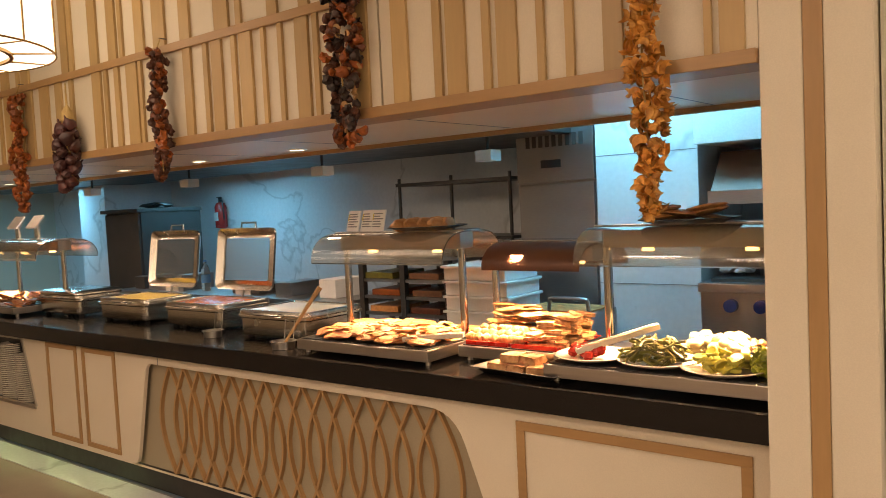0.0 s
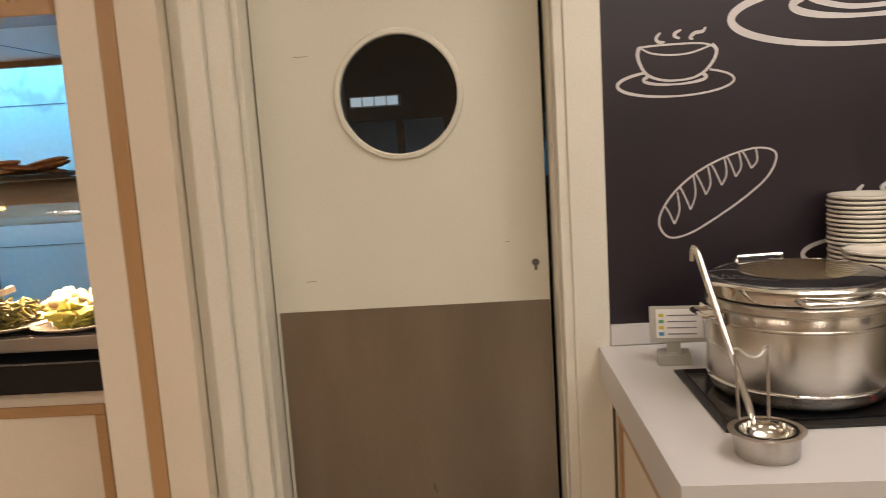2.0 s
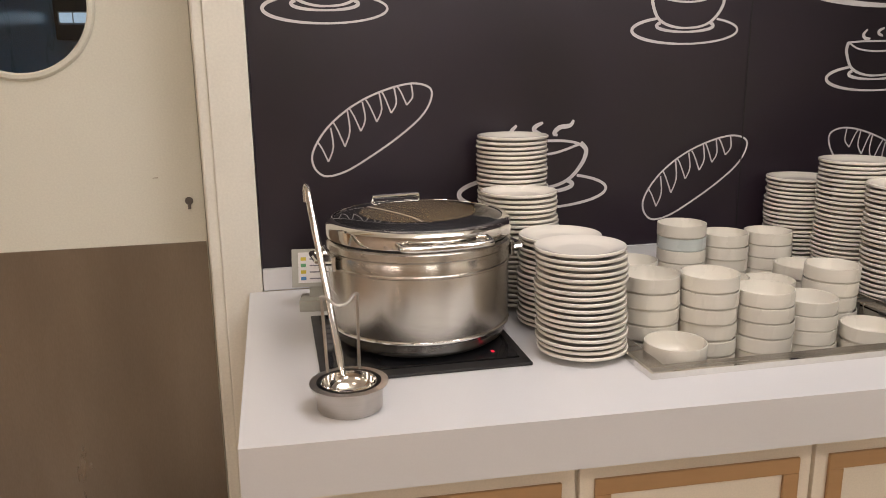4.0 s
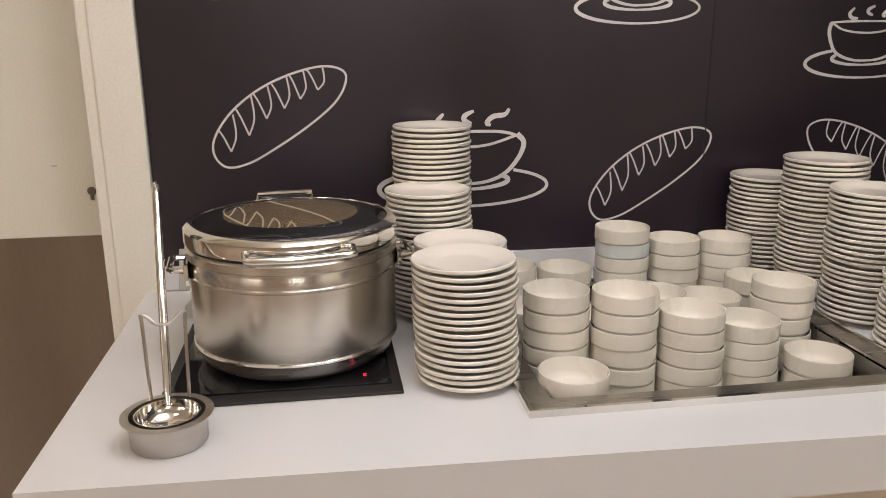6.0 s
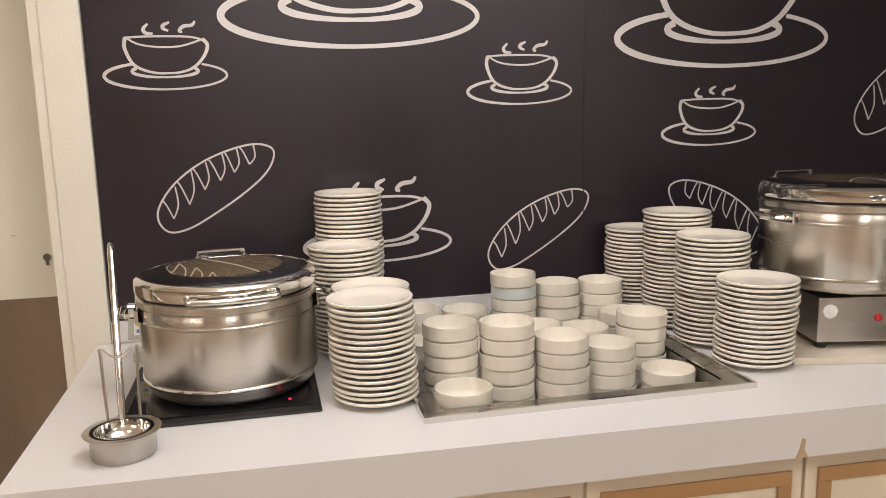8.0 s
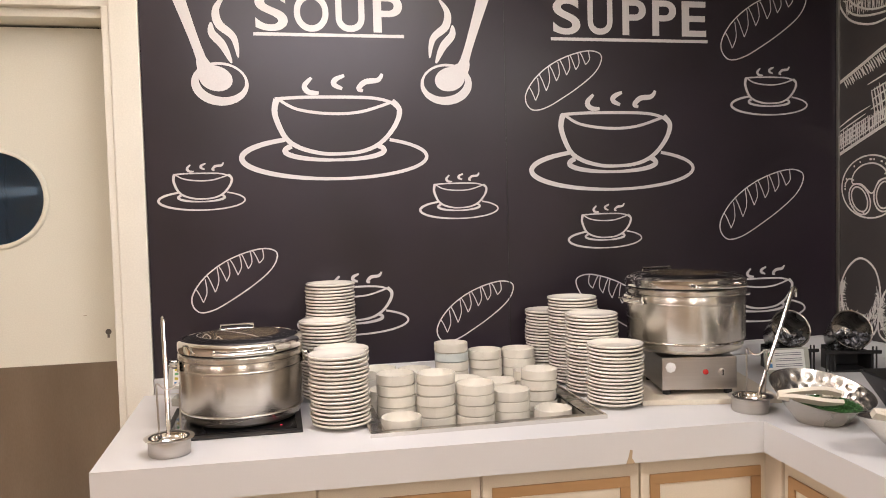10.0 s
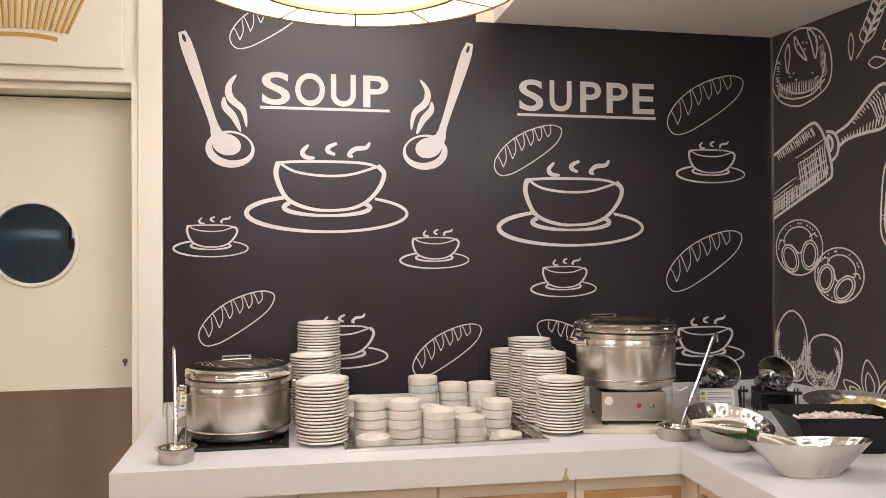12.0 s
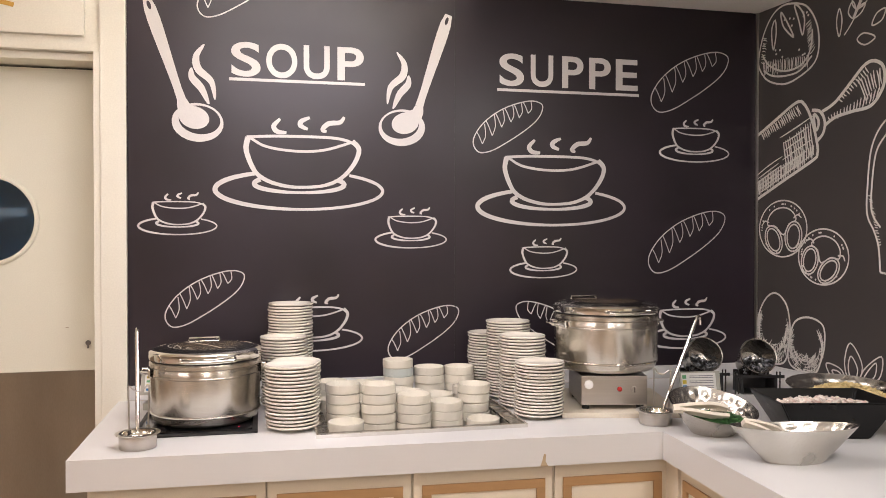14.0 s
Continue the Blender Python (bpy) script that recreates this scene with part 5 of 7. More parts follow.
def sweets_pail(at, rz, lean, label, with_card):
    p = thing("sweets_pail", at, label, "small pail", "sweets pails", rz=rz)
    part("stand", boxes((-0.070, 0.070, -0.055, 0.055, 0.0, 0.006), (-0.070, -0.062, -0.055, 0.055, 0.006, 0.072), (0.062, 0.070, -0.055, 0.055, 0.006, 0.072), (-0.07, 0.07, 0.047, 0.055, 0.006, 0.085), bevel=0.002), "black", p)
    for i in range(4):
        x = -0.095 + 0.013 * i if i < 2 else 0.070 + 0.013 * (i - 2)
        part("rod", tube([(x, -0.05, 0.0), (x, -0.05, 0.092)], 0.003, 6), "black", p)
    part("rail", boxes((-0.10, 0.10, -0.054, -0.046, 0.066, 0.078)), "black", p)
    m = pose(0, 0.01, 0.128, lean)
    pl = part("pail", lathe([(0.0, -0.060), (0.054, -0.060), (0.057, -0.055), (0.071, 0.055), (0.074, 0.057), (0.073, 0.060), (0.069, 0.058), (0.055, -0.053), (0.0, -0.055)], 40), "tray_steel", p, smooth=True, at=m)
    r = random.Random(int(at[0] * 100))
    for i in range(46):
        x = r.uniform(-0.048, 0.048)
        y = r.uniform(-0.058, -0.016) + 0.012 * (abs(x) / 0.048) ** 2
        z = r.uniform(-0.02, 0.050)
        y = max(y, -math.sqrt(max(0.0, (0.058 + z * 0.12) ** 2 - x * x)) + 0.006)
        ob = new("wrapped_sweet", sweet_mes[i % 3])
        ob.parent = pl
        ob.matrix_local = pose(x, y, z, r.uniform(0, 180), r.uniform(0, 180), r.uniform(0, 360))
    return p


sweets_pail((3.145, 1.865, 0.9005), -8, 62, "small tilted steel pail of wrapped sweets in a black stand", True)
sweets_pail((3.334, 1.775, 0.9005), -14, 62, "small tilted steel pail of wrapped sweets in a black stand", False)
cardp = thing("label_stand", (3.085, 1.765, 0.9005), "grey acrylic label stand with printed card", "label stand", rz=-6)
part("foot", boxes((-0.05, 0.05, -0.012, 0.02, 0.0, 0.008), bevel=0.002), "stand_grey", cardp)
pl = part("holder", boxes((-0.085, 0.085, -0.003, 0.003, 0.0, 0.088), bevel=0.001), "stand_grey", cardp, at=pose(0, 0, 0.006, -12))
cd = part("card", boxes((-0.078, 0.066, -0.0045, -0.003, 0.012, 0.082)), "paper", pl)
for i, c in enumerate(("blue_ink", "yellow_ink", "green_ink")):
    part("colour_mark", boxes((-0.074, -0.058, -0.0055, -0.0045, 0.020 + 0.020 * i, 0.034 + 0.020 * i)), c, cd)
    for k in range(2):
        part("print_line", boxes((-0.045, 0.055, -0.0055, -0.0045, 0.022 + 0.020 * i + 0.007 * k, 0.0245 + 0.020 * i + 0.007 * k)), "ink", cd)


# drum pendants
def drum_pendant(at, label, ceiling, glow="shade"):
    p = thing("drum_pendant", at, label, "pendant lamp", "drum pendants")
    R, H = 0.53, 0.30
    part("shade", lathe([(R - 0.004, 0.0), (R, 0.0), (R, H), (R - 0.004, H)], 72, close=True), glow, p, "glowing white fabric shade")
    part("diffuser", lathe([(0.0, 0.004), (R - 0.006, 0.004), (R - 0.006, 0.010), (0.0, 0.010)], 72), glow, p, "glowing white underside")
    for z, r in ((0.0, R), (H, R)):
        part("hoop", tube([(r * math.cos(2 * math.pi * i / 72), r * math.sin(2 * math.pi * i / 72), z) for i in range(72)], 0.0045, 6, closed=True), "brass", p)
    part("inner_hoop", lathe([(0.347, -0.010), (0.363, -0.010), (0.363, 0.0035), (0.347, 0.0035)], 72, close=True), "brass", p)
    for i in range(12):
        a = 2 * math.pi * (i + 0.833) / 12
        c, s = math.cos(a), math.sin(a)
        part("rib", tube([(0.355 * c, 0.355 * s, -0.003), ((R + 0.004) * c, (R + 0.004) * s, -0.002), ((R + 0.005) * c, (R + 0.005) * s, H)], 0.0045, 6), "brass", p)
    part("stem", tube([(0, 0, H), (0, 0, ceiling - at[2])], 0.012, 10), "brass", p)
    part("top_bar", boxes((-R, R, -0.008, 0.008, H - 0.012, H + 0.004), (-0.008, 0.008, -R, R, H - 0.012, H + 0.004)), "brass", p)


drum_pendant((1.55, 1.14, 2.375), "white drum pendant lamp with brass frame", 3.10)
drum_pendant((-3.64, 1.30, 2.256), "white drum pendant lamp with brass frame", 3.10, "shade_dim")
# unseen copies from here on, added as sources and reflections for the hall
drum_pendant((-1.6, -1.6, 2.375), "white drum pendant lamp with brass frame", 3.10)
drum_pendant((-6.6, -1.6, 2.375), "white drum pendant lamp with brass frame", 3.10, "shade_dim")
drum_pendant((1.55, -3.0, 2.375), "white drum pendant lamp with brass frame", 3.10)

# ---- hot buffet counter ----
CT = 0.890                                     # top of the black stone
solo("floor_border", boxes((-9.6, -0.53, 2.22, 2.398, 0.0, 0.004)), "marble", "pale stone floor border along the buffet", "floor", kind="structure")
buffet = thing("buffet_counter", (0, 0, 0), "long cream buffet counter with gilded mouldings and black stone top", "buffet counter")
part("stone_top", boxes((-9.0, -0.527, 2.305, 3.08, 0.845, CT), (-9.0, -0.527, 2.300, 2.34, 0.800, CT - 0.001), bevel=0.003), "black_stone", buffet, "polished black stone top")
part("kick_board", boxes((-9.0, -0.527, 2.42, 2.44, 0.012, 0.19)), "black", buffet)


def rounded(points, r, steps=6):
    """A polygon with its corners rounded."""
    out = []
    n = len(points)
    for i, p in enumerate(points):
        p = Vector(p)
        a, b = Vector(points[i - 1]) - p, Vector(points[(i + 1) % n]) - p
        k = r[i] if isinstance(r, (list, tuple)) else r
        if k <= 0:
            out.append(tuple(p))
            continue
        s, e = p + a.normalized() * k, p + b.normalized() * k
        for j in range(steps + 1):
            f = j / steps
            out.append(tuple(s * (1 - f) ** 2 + p * 2 * f * (1 - f) + e * f * f))
    return out


recess = rounded([(-4.060, 0.152), (-1.51, 0.152), (-1.735, 0.742), (-3.835, 0.742), (-3.972, 0.205), (-3.990, 0.170), (-4.022, 0.156)], [0, 0, 0.13, 0.05, 0, 0, 0])
nook = [(-6.4, 0.335), (-5.165, 0.345), (-5.30, 0.775), (-6.4, 0.775)]
for name, y0, y1, holes, mat in (("front_panel", 2.355, 2.375, [recess, nook], "cream"),):
    bm = sheet_with_holes([(-9.0, 0.1515), (-4.0601, 0.1515), (-1.5099, 0.1515), (-0.527, 0.1515), (-0.527, 0.80), (-9.0, 0.80)], [[(u, v + 0.0008) for u, v in recess], nook], y0, y1)
    for v in bm.verts:
        v.co = Vector((v.co.x, v.co.z, v.co.y))
    part(name, bm, mat, buffet)
part("recess_panel", boxes((-4.12, -1.45, 2.400, 2.418, 0.150, 0.80)), "lattice", buffet, "beige recessed panel")
LENSES = 15
for i in range(LENSES):
    xc = -3.662 + 0.1300 * i
    for s in (-1, 1):
        bm = bmesh.new()
        pts = [(xc + s * 0.109 * math.sin(math.pi * f / 14), 0.738 - 0.585 * f / 14) for f in range(15)]
        dy = 0.0 if s < 0 else 0.0025
        for k in range(14):
            (xa, za), (xb, zb) = pts[k], pts[k + 1]
            d = Vector((xb - xa, zb - za)).normalized()
            nx, nz = -d.y * 0.0062, d.x * 0.0062
            vs = [bm.verts.new((x, y, z)) for y in (2.378 + dy, 2.400) for x, z in ((xa + nx, za + nz), (xb + nx, zb + nz), (xb - nx, zb - nz), (xa - nx, za - nz))]
            for f in ((0, 1, 2, 3), (0, 4, 5, 1), (2, 6, 7, 3)):
                bm.faces.new([vs[q] for q in f])
        bmesh.ops.remove_doubles(bm, verts=bm.verts, dist=0.002)
        part("lattice_strip", bm, "gold", buffet)


def moulding(x0, x1, z0, z1, w=0.028):
    bm = bmesh.new()
    for r in ((x0, x1, z1 - w, z1), (x0, x1, z0, z0 + w), (x0, x0 + w, z0 + w, z1 - w), (x1 - w, x1, z0 + w, z1 - w)):
        box(bm, r[0], r[1], 2.346, 2.355, r[2], r[3], bevel=0.003)
    part("gold_moulding", bm, "gold_h", buffet, "gilded wood moulding")


moulding(-1.452, -0.630, 0.17, 0.745, 0.034)
moulding(-4.965, -4.585, 0.185, 0.782)
moulding(-4.520, -4.150, 0.185, 0.782)
part("seam", boxes((-3.724, -3.721, 2.3535, 2.355, 0.742, 0.80)), "ink", buffet)
bm = boxes((-6.4, -5.10, 2.44, 2.46, 0.30, 0.80), (-6.4, -5.10, 2.375, 2.46, 0.30, 0.338))
part("nook_lining", bm, "black", buffet, "black lined plate nook")
bm = bmesh.new()
for a, b in ((nook[1], nook[2]), (nook[0], nook[1]), (nook[2], nook[3])):
    n = Vector((b[1] - a[1], a[0] - b[0])).normalized() * 0.016
    prism([a, b, (b[0] + n.x, b[1] + n.y), (a[0] + n.x, a[1] + n.y)], 0.04, lambda u, v, w: Vector((u, 2.345 + w, v)), bm)
part("nook_frame", bm, "steel", buffet)
for x, top in ((-5.62, 0.72), (-5.39, 0.66), (-5.86, 0.70)):
    plate_stack(x, 2.43, top, "cream china plate stacked in the counter's nook", "plates in the nook", z=0.338, pitch=0.014)
for x in (-5.7, -5.0, -4.3):
    area_lamp("plinth_light", (x, 2.415, 0.145), 0.5, 0.55, (0.75, 1.0, 0.45), shape="RECTANGLE", size_y=0.02)

# wall over the hatch: cream boards, timber rails and slats
beam = thing("wall_over_hatch", (0, 0, 0), "cream wall over the hatch with light timber slats", "slatted wall", kind="structure")
part("backing", boxes((-9.0, -1.835, 2.152, 2.30, 1.86, 3.10), (-1.825, -0.527, 2.152, 2.30, 1.86, 3.10)), "cream", beam)
part("rail", boxes((-9.0, -0.527, 2.128, 2.30, 1.848, 1.886), bevel=0.003), "gold_h", beam, "timber edge rail")
part("rail", boxes((-9.0, -1.840, 2.130, 2.152, 2.272, 2.308), (-1.82, -0.527, 2.130, 2.152, 2.272, 2.308), bevel=0.003), "gold_h", beam, "timber cross rail")
LOW = ((-1.763, -1.693), (-1.579, -1.547), (-1.524, -1.447), (-1.378, -1.349), (-1.323, -1.249), (-1.176, -1.150), (-1.078, -1.050), (-0.955, -0.894), (-0.663, -0.642), (-0.622, -0.557),
       (-4.357, -4.262), (-4.181, -4.116), (-4.027, -3.993), (-3.791, -3.711), (-3.679, -3.648), (-3.580, -3.540), (-3.472, -3.379), (-3.364, -3.339), (-3.002, -2.947), (-2.855, -2.824),
       (-2.795, -2.726), (-2.658, -2.629), (-2.603, -2.527), (-2.464, -2.441), (-2.362, -2.336), (-2.260, -2.188), (-2.160, -2.133), (-1.95, -1.88))
UP = ((-4.088, -4.018), (-4.001, -3.967), (-3.794, -3.720), (-3.617, -3.545), (-3.515, -3.485), (-3.375, -3.305), (-3.223, -3.130), (-3.014, -2.940), (-2.762, -2.666), (-2.616, -2.583), (-2.416, -2.356), (-2.230, -2.174), (-2.05, -1.98))
slats = [(a, b, 1.886, 2.272) for a, b in LOW] + [(a, b, 2.308, 3.09) for a, b in UP] + [(a, b, 2.308, 3.09) for a, b in LOW[:10]]
x = -4.45
while x > -8.9:
    w = rng.choice((0.07, 0.03, 0.09, 0.025))
    slats += [(x - w, x, 1.886, 2.272), (x - w - 0.02, x - 0.02, 2.308, 3.09)]
    x -= w + rng.uniform(0.03, 0.12)
for a, b, z0, z1 in slats:
    part("slat", boxes((a, b, 2.138, 2.152, z0, z1), bevel=0.0015), "slat", beam)
solo("hatch_soffit", boxes((-9.0, -0.527, 2.30, 3.06, 1.850, 1.90)), "soffit", "pale satin soffit over the buffet", "ceiling", kind="structure")
solo("soffit_joints", boxes(*[(x, x + 0.003, 2.302, 3.04, 1.8488, 1.8502) for x in (-0.95, -1.85, -2.75, -3.53, -4.4, -5.25, -6.1)]), "ink", "thin joints between the soffit panels", "trim", kind="structure")
solo("soffit_rail", boxes((-9.0, -0.527, 3.045, 3.075, 1.828, 1.90), bevel=0.003), "gold_h", "timber rail behind the soffit", "trim", kind="structure")
solo("hatch_header", boxes((-9.0, -0.26, 2.302, 3.06, 1.902, 2.69)), "ceiling", "boxed wall over the hatch", "wall", kind="structure")
for x in (-6.5, -5.65, -4.80, -3.965, -3.10):
    dl = thing("downlight", (x, 2.87, 1.85), "small round recessed downlight", "downlight", "soffit downlights")
    part("trim_ring", lathe([(0.040, 0.0), (0.050, 0.0), (0.052, -0.003), (0.040, -0.004)], 28, close=True), "white_frame", dl)
    part("lens", lathe([(0.0, -0.0015), (0.040, -0.0015), (0.040, 0.0), (0.0, 0.0)], 24), "bulb", dl, "glowing lens")


# strings of dried vegetables
def crumpled(seed, size, rough):
    r = random.Random(seed)
    bm = bmesh.new()
    blob(bm, (0, 0, 0), size, r, rough, 2)
    for v in bm.verts:
        if v.co.z > size[2] * 0.35 and (v.co.x ** 2 + v.co.y ** 2) < (size[0] * 0.62) ** 2:
            v.co.z -= size[2] * 0.9
    return bm


def husk_piece(seed):
    r = random.Random(seed)
    bm = bmesh.new()
    rows = []
    for i in range(8):
        f = i / 7
        a = (f - 0.5) * r.uniform(1.6, 2.6)
        row = []
        for j in range(7):
            g = (j / 6 - 0.5)
            w = 0.030 * (0.55 + 0.9 * math.sin(math.pi * (0.15 + 0.7 * f)))
            rip = 0.0035 * math.sin(j * 2.6)
            row.append((0.030 * math.sin(a) + r.uniform(-0.0015, 0.0015), w * g * 1.2, 0.034 * (1 - math.cos(a)) + rip + 0.018 * g * g * 4))
        rows.append(row)
    for off in (0.0, 0.0022):
        vs = [[bm.verts.new((x, y, z + off)) for x, y, z in row] for row in rows]
        for a, b in zip(vs, vs[1:]):
            for j in range(6):
                bm.faces.new((a[j], a[j + 1], b[j + 1], b[j]))
    return bm


PIECES = {}
for key, mat in (("brown", "pepper_brown"), ("red", "pepper_red"), ("dark", "aubergine")):
    PIECES[key] = [mesh_of("dried_pepper", crumpled(30 + i + len(key), (0.026, 0.024, 0.022), 0.27), mat, True) for i in range(3)]
bm = lathe([(0.0, -0.034), (0.012, -0.033), (0.028, -0.022), (0.036, 0.0), (0.031, 0.02), (0.016, 0.034), (0.006, 0.044), (0.003, 0.058), (0.0, 0.06)], 18)
for v in bm.verts:
    v.co *= 1 + 0.30 * noise.noise(v.co * 42)
PIECES["onion"] = [mesh_of("onion", bm, "onion", True)]
PIECES["pulp"] = [mesh_of("dried_slice", lathe([(0.0, -0.004), (0.013, -0.004), (0.016, 0.0), (0.013, 0.005), (0.0, 0.004)], 12), "pulp", True)]
PIECES["husk"] = [mesh_of("dried_husk", husk_piece(60 + i), "husk", True) for i in range(4)]


def garland(x, z1, z0, width, kinds, n, name, label, seed, loops=2):
    r = random.Random(seed)
    g = thing(name, (x, 2.085, z1), label, "garland", "dried vegetable garlands")
    H = z1 - z0
    part("string", tube([(0, 0.03, 0.06), (0.004, 0.005, 0.0), (-0.01, 0, -H * 0.5), (0.008, 0, -H + 0.03)], 0.003, 6), "straw", g)
    part("nail", tube([(0, 0.065, 0.062), (0, 0.025, 0.062)], 0.003, 6), "dark_steel", g)
    for i in range(n):
        f = (i + r.random()) / n
        strand = i % loops
        off = ((strand + 0.5) / loops - 0.5) * width * 0.62
        sway = 0.010 * math.sin(f * 9 + strand * 2)
        px = off * (1.0 if f < 0.9 else 1.0 - (f - 0.9) * 6) + sway + r.uniform(-0.3, 0.3) * width * 0.3
        py = r.uniform(-0.028, 0.030)
        me = r.choice(PIECES[r.choice(kinds)])
        ob = new(me.name, me)
        ob.parent = g
        s = r.uniform(0.65, 1.05) * (0.80 if kinds == ["husk"] else 0.92)
        ob.matrix_local = Matrix.Translation((px, py, -H * f)) @ Euler((r.uniform(0, 6.3), r.uniform(0, 6.3), r.uniform(0, 6.3))).to_matrix().to_4x4() @ Matrix.Diagonal((s, s, s, 1))
    return g


garland(-0.805, 2.30, 1.470, 0.150, ["husk"], 215, "dried_garland", "string of pale orange dried vegetable husks hanging on the slats", 41)
garland(-1.955, 2.42, 1.755, 0.215, ["dark", "brown", "dark", "red", "pulp", "brown"], 175, "dried_garland", "thick string of dried aubergines and brown peppers", 42, 3)
garland(-3.130, 2.275, 1.705, 0.150, ["brown", "brown", "brown", "red"], 105, "dried_garland", "string of dark brown dried peppers", 43)
garland(-4.525, 2.250, 1.605, 0.110, ["red"], 100, "dried_garland", "string of red dried peppers", 44)
ob = thing("onion_braid", (-3.955, 2.085, 2.25), "braid of red onions hanging on straw", "onion braid", "dried vegetable garlands")
part("straw_knot", lathe([(0.004, -0.01), (0.006, -0.12), (0.030, -0.16), (0.034, -0.20), (0.020, -0.25), (0.012, -0.40), (0.006, -0.52)], 14), "straw", ob)
for i in range(24):
    a, f = i * 2.4, i / 23
    o2 = new("onion", PIECES["onion"][0])
    o2.parent = ob
    rr = 0.036 + 0.022 * math.sin(math.pi * min(1, f * 1.2))
    s = rng.uniform(0.75, 1.05)
    o2.matrix_local = Matrix.Translation((rr * math.cos(a) - 0.03 * f, 0.7 * rr * math.sin(a) - 0.01, -0.225 - 0.32 * f)) @ Euler((rng.uniform(-1, 1), rng.uniform(-1, 1), a)).to_matrix().to_4x4() @ Matrix.Diagonal((s, s, s, 1))


# warming trays, gantries
def warming_tray(x0, x1, y0, y1, z0=CT + 0.018, h=0.045):
    t = thing("warming_tray", (0, 0, 0), "stainless steel warming tray on short feet", "warming tray", "warming trays")
    part("tray_body", boxes((x0, x1, y0, y1, z0, z0 + h), bevel=0.004), "steel", t)
    part("tray_top", boxes((x0 + 0.015, x1 - 0.015, y0 + 0.015, y1 - 0.015, z0 + h + 0.0005, z0 + h + 0.004)), "black", t)
    for x in (x0 + 0.03, x1 - 0.03):
        for y in (y0 + 0.04, y1 - 0.04):
            part("foot", lathe([(0.0, CT), (0.012, CT), (0.010, z0), (0.0, z0)], 12, at=(x, y, 0)), "steel", t)
    return z0 + h + 0.004


def gantry(x0, x1, yc, z, posts, label, mat="gantry", half=0.27, drop=0.125, deck=None):
    """A heated gantry: posts from the counter and a curved double wing above."""
    g = thing("heated_gantry", (0, 0, 0), label, "heat lamp gantry", "heated gantries")
    for k, x in enumerate(posts):
        ps = part("post", tube([(x, yc, deck or CT + 0.002), (x, yc, z - 0.01)], 0.017, 18), "chrome", g, smooth=True)
    for s in (-1, 1):
        bm = bmesh.new()
        prof = []
        for i in range(13):
            a = math.pi / 2 * i / 12
            prof.append((0.055 + (half - 0.055) * math.sin(a) ** 0.9, z - drop * (1 - math.cos(a)) ** 1.1))
        vs = [[bm.verts.new((x, yc + s * d, zz)) for d, zz in prof] for x in (x0, x1)] + [[bm.verts.new((x, yc + s * (d - 0.004), zz - 0.005)) for d, zz in prof] for x in (x0, x1)]
        for a, b in ((vs[0], vs[1]), (vs[2], vs[3]), (vs[0], vs[2]), (vs[1], vs[3])):
            for i in range(12):
                bm.faces.new((a[i], a[i + 1], b[i + 1], b[i]))
        part("wing", bm, mat, g, "curved tinted glass wing", smooth=True)
    part("spine", boxes((x0, x1, yc - 0.058, yc + 0.058, z - 0.004, z + 0.006), bevel=0.002), "gantry_top", g)
    part("lamp_rail", boxes((x0 + 0.03, x1 - 0.03, yc - 0.045, yc + 0.045, z - 0.075, z - 0.005), bevel=0.004), "steel", g)
    n = max(2, round((x1 - x0) / 0.4))
    for i in range(n):
        x = x0 + (x1 - x0) * (i + 0.5) / n
        part("heat_bulb", lathe([(0.0, 0.0), (0.022, 0.0), (0.020, 0.010), (0.0, 0.012)], 16), "hot_bulb", g, "glowing heat bulb", at=pose(x, yc, z - 0.088))
    return g


T1 = warming_tray(-2.635, -1.875, 2.385, 2.86)
TM = warming_tray(-1.845, -1.400, 2.545, 2.95)
T3 = warming_tray(-1.345, -0.560, 2.375, 2.86)
T0 = warming_tray(-6.7, -5.62, 2.45, 2.90)
gantry(-2.62, -1.86, 2.70, 1.412, (-2.60, -1.92), "heated gantry with curved glass wings over the pastries", half=0.215)
gantry(-1.78, -1.335, 2.86, 1.355, (-1.86,), "lower heated gantry with amber glass over the breads", "canopy", 0.22, 0.10)
gantry(-1.255, -0.535, 2.68, 1.418, (-1.235, -0.60), "heated gantry with curved glass wings over the salads", half=0.225)
gantry(-6.55, -5.30, 2.70, 1.41, (-6.05, -5.36), "heated gantry with curved glass wings at the counter's far end", half=0.22)


# food
def scatter(name, label, category, me_list, n, x0, x1, y0, y1, z, h, seed, lay=0.5, scale=(0.85, 1.2), round_heap=True):
    r = random.Random(seed)
    p = thing(name, ((x0 + x1) / 2, (y0 + y1) / 2, z), label, category)
    for i in range(n):
        u, v = r.uniform(-1, 1), r.uniform(-1, 1)
        if round_heap and u * u + v * v > 1:
            u, v = u * 0.65, v * 0.65
        top = h * (1 - (u * u + v * v) / 2.2) * (i + 1) / n
        me = r.choice(me_list)
        ob = new(me.name, me)
        ob.parent = p
        s = r.uniform(*scale)
        ob.matrix_local = Matrix.Translation((u * (x1 - x0) / 2, v * (y1 - y0) / 2, max(0.004, top))) @ Euler((r.uniform(-lay, lay), r.uniform(-lay, lay), r.uniform(0, 6.3))).to_matrix().to_4x4() @ Matrix.Diagonal((s, s, s, 1))
    return p


def lump(name, size, rough, mat, seed, sub=2):
    bm = bmesh.new()
    blob(bm, (0, 0, 0), size, random.Random(seed), rough, sub)
    return mesh_of(name, bm, mat, True)


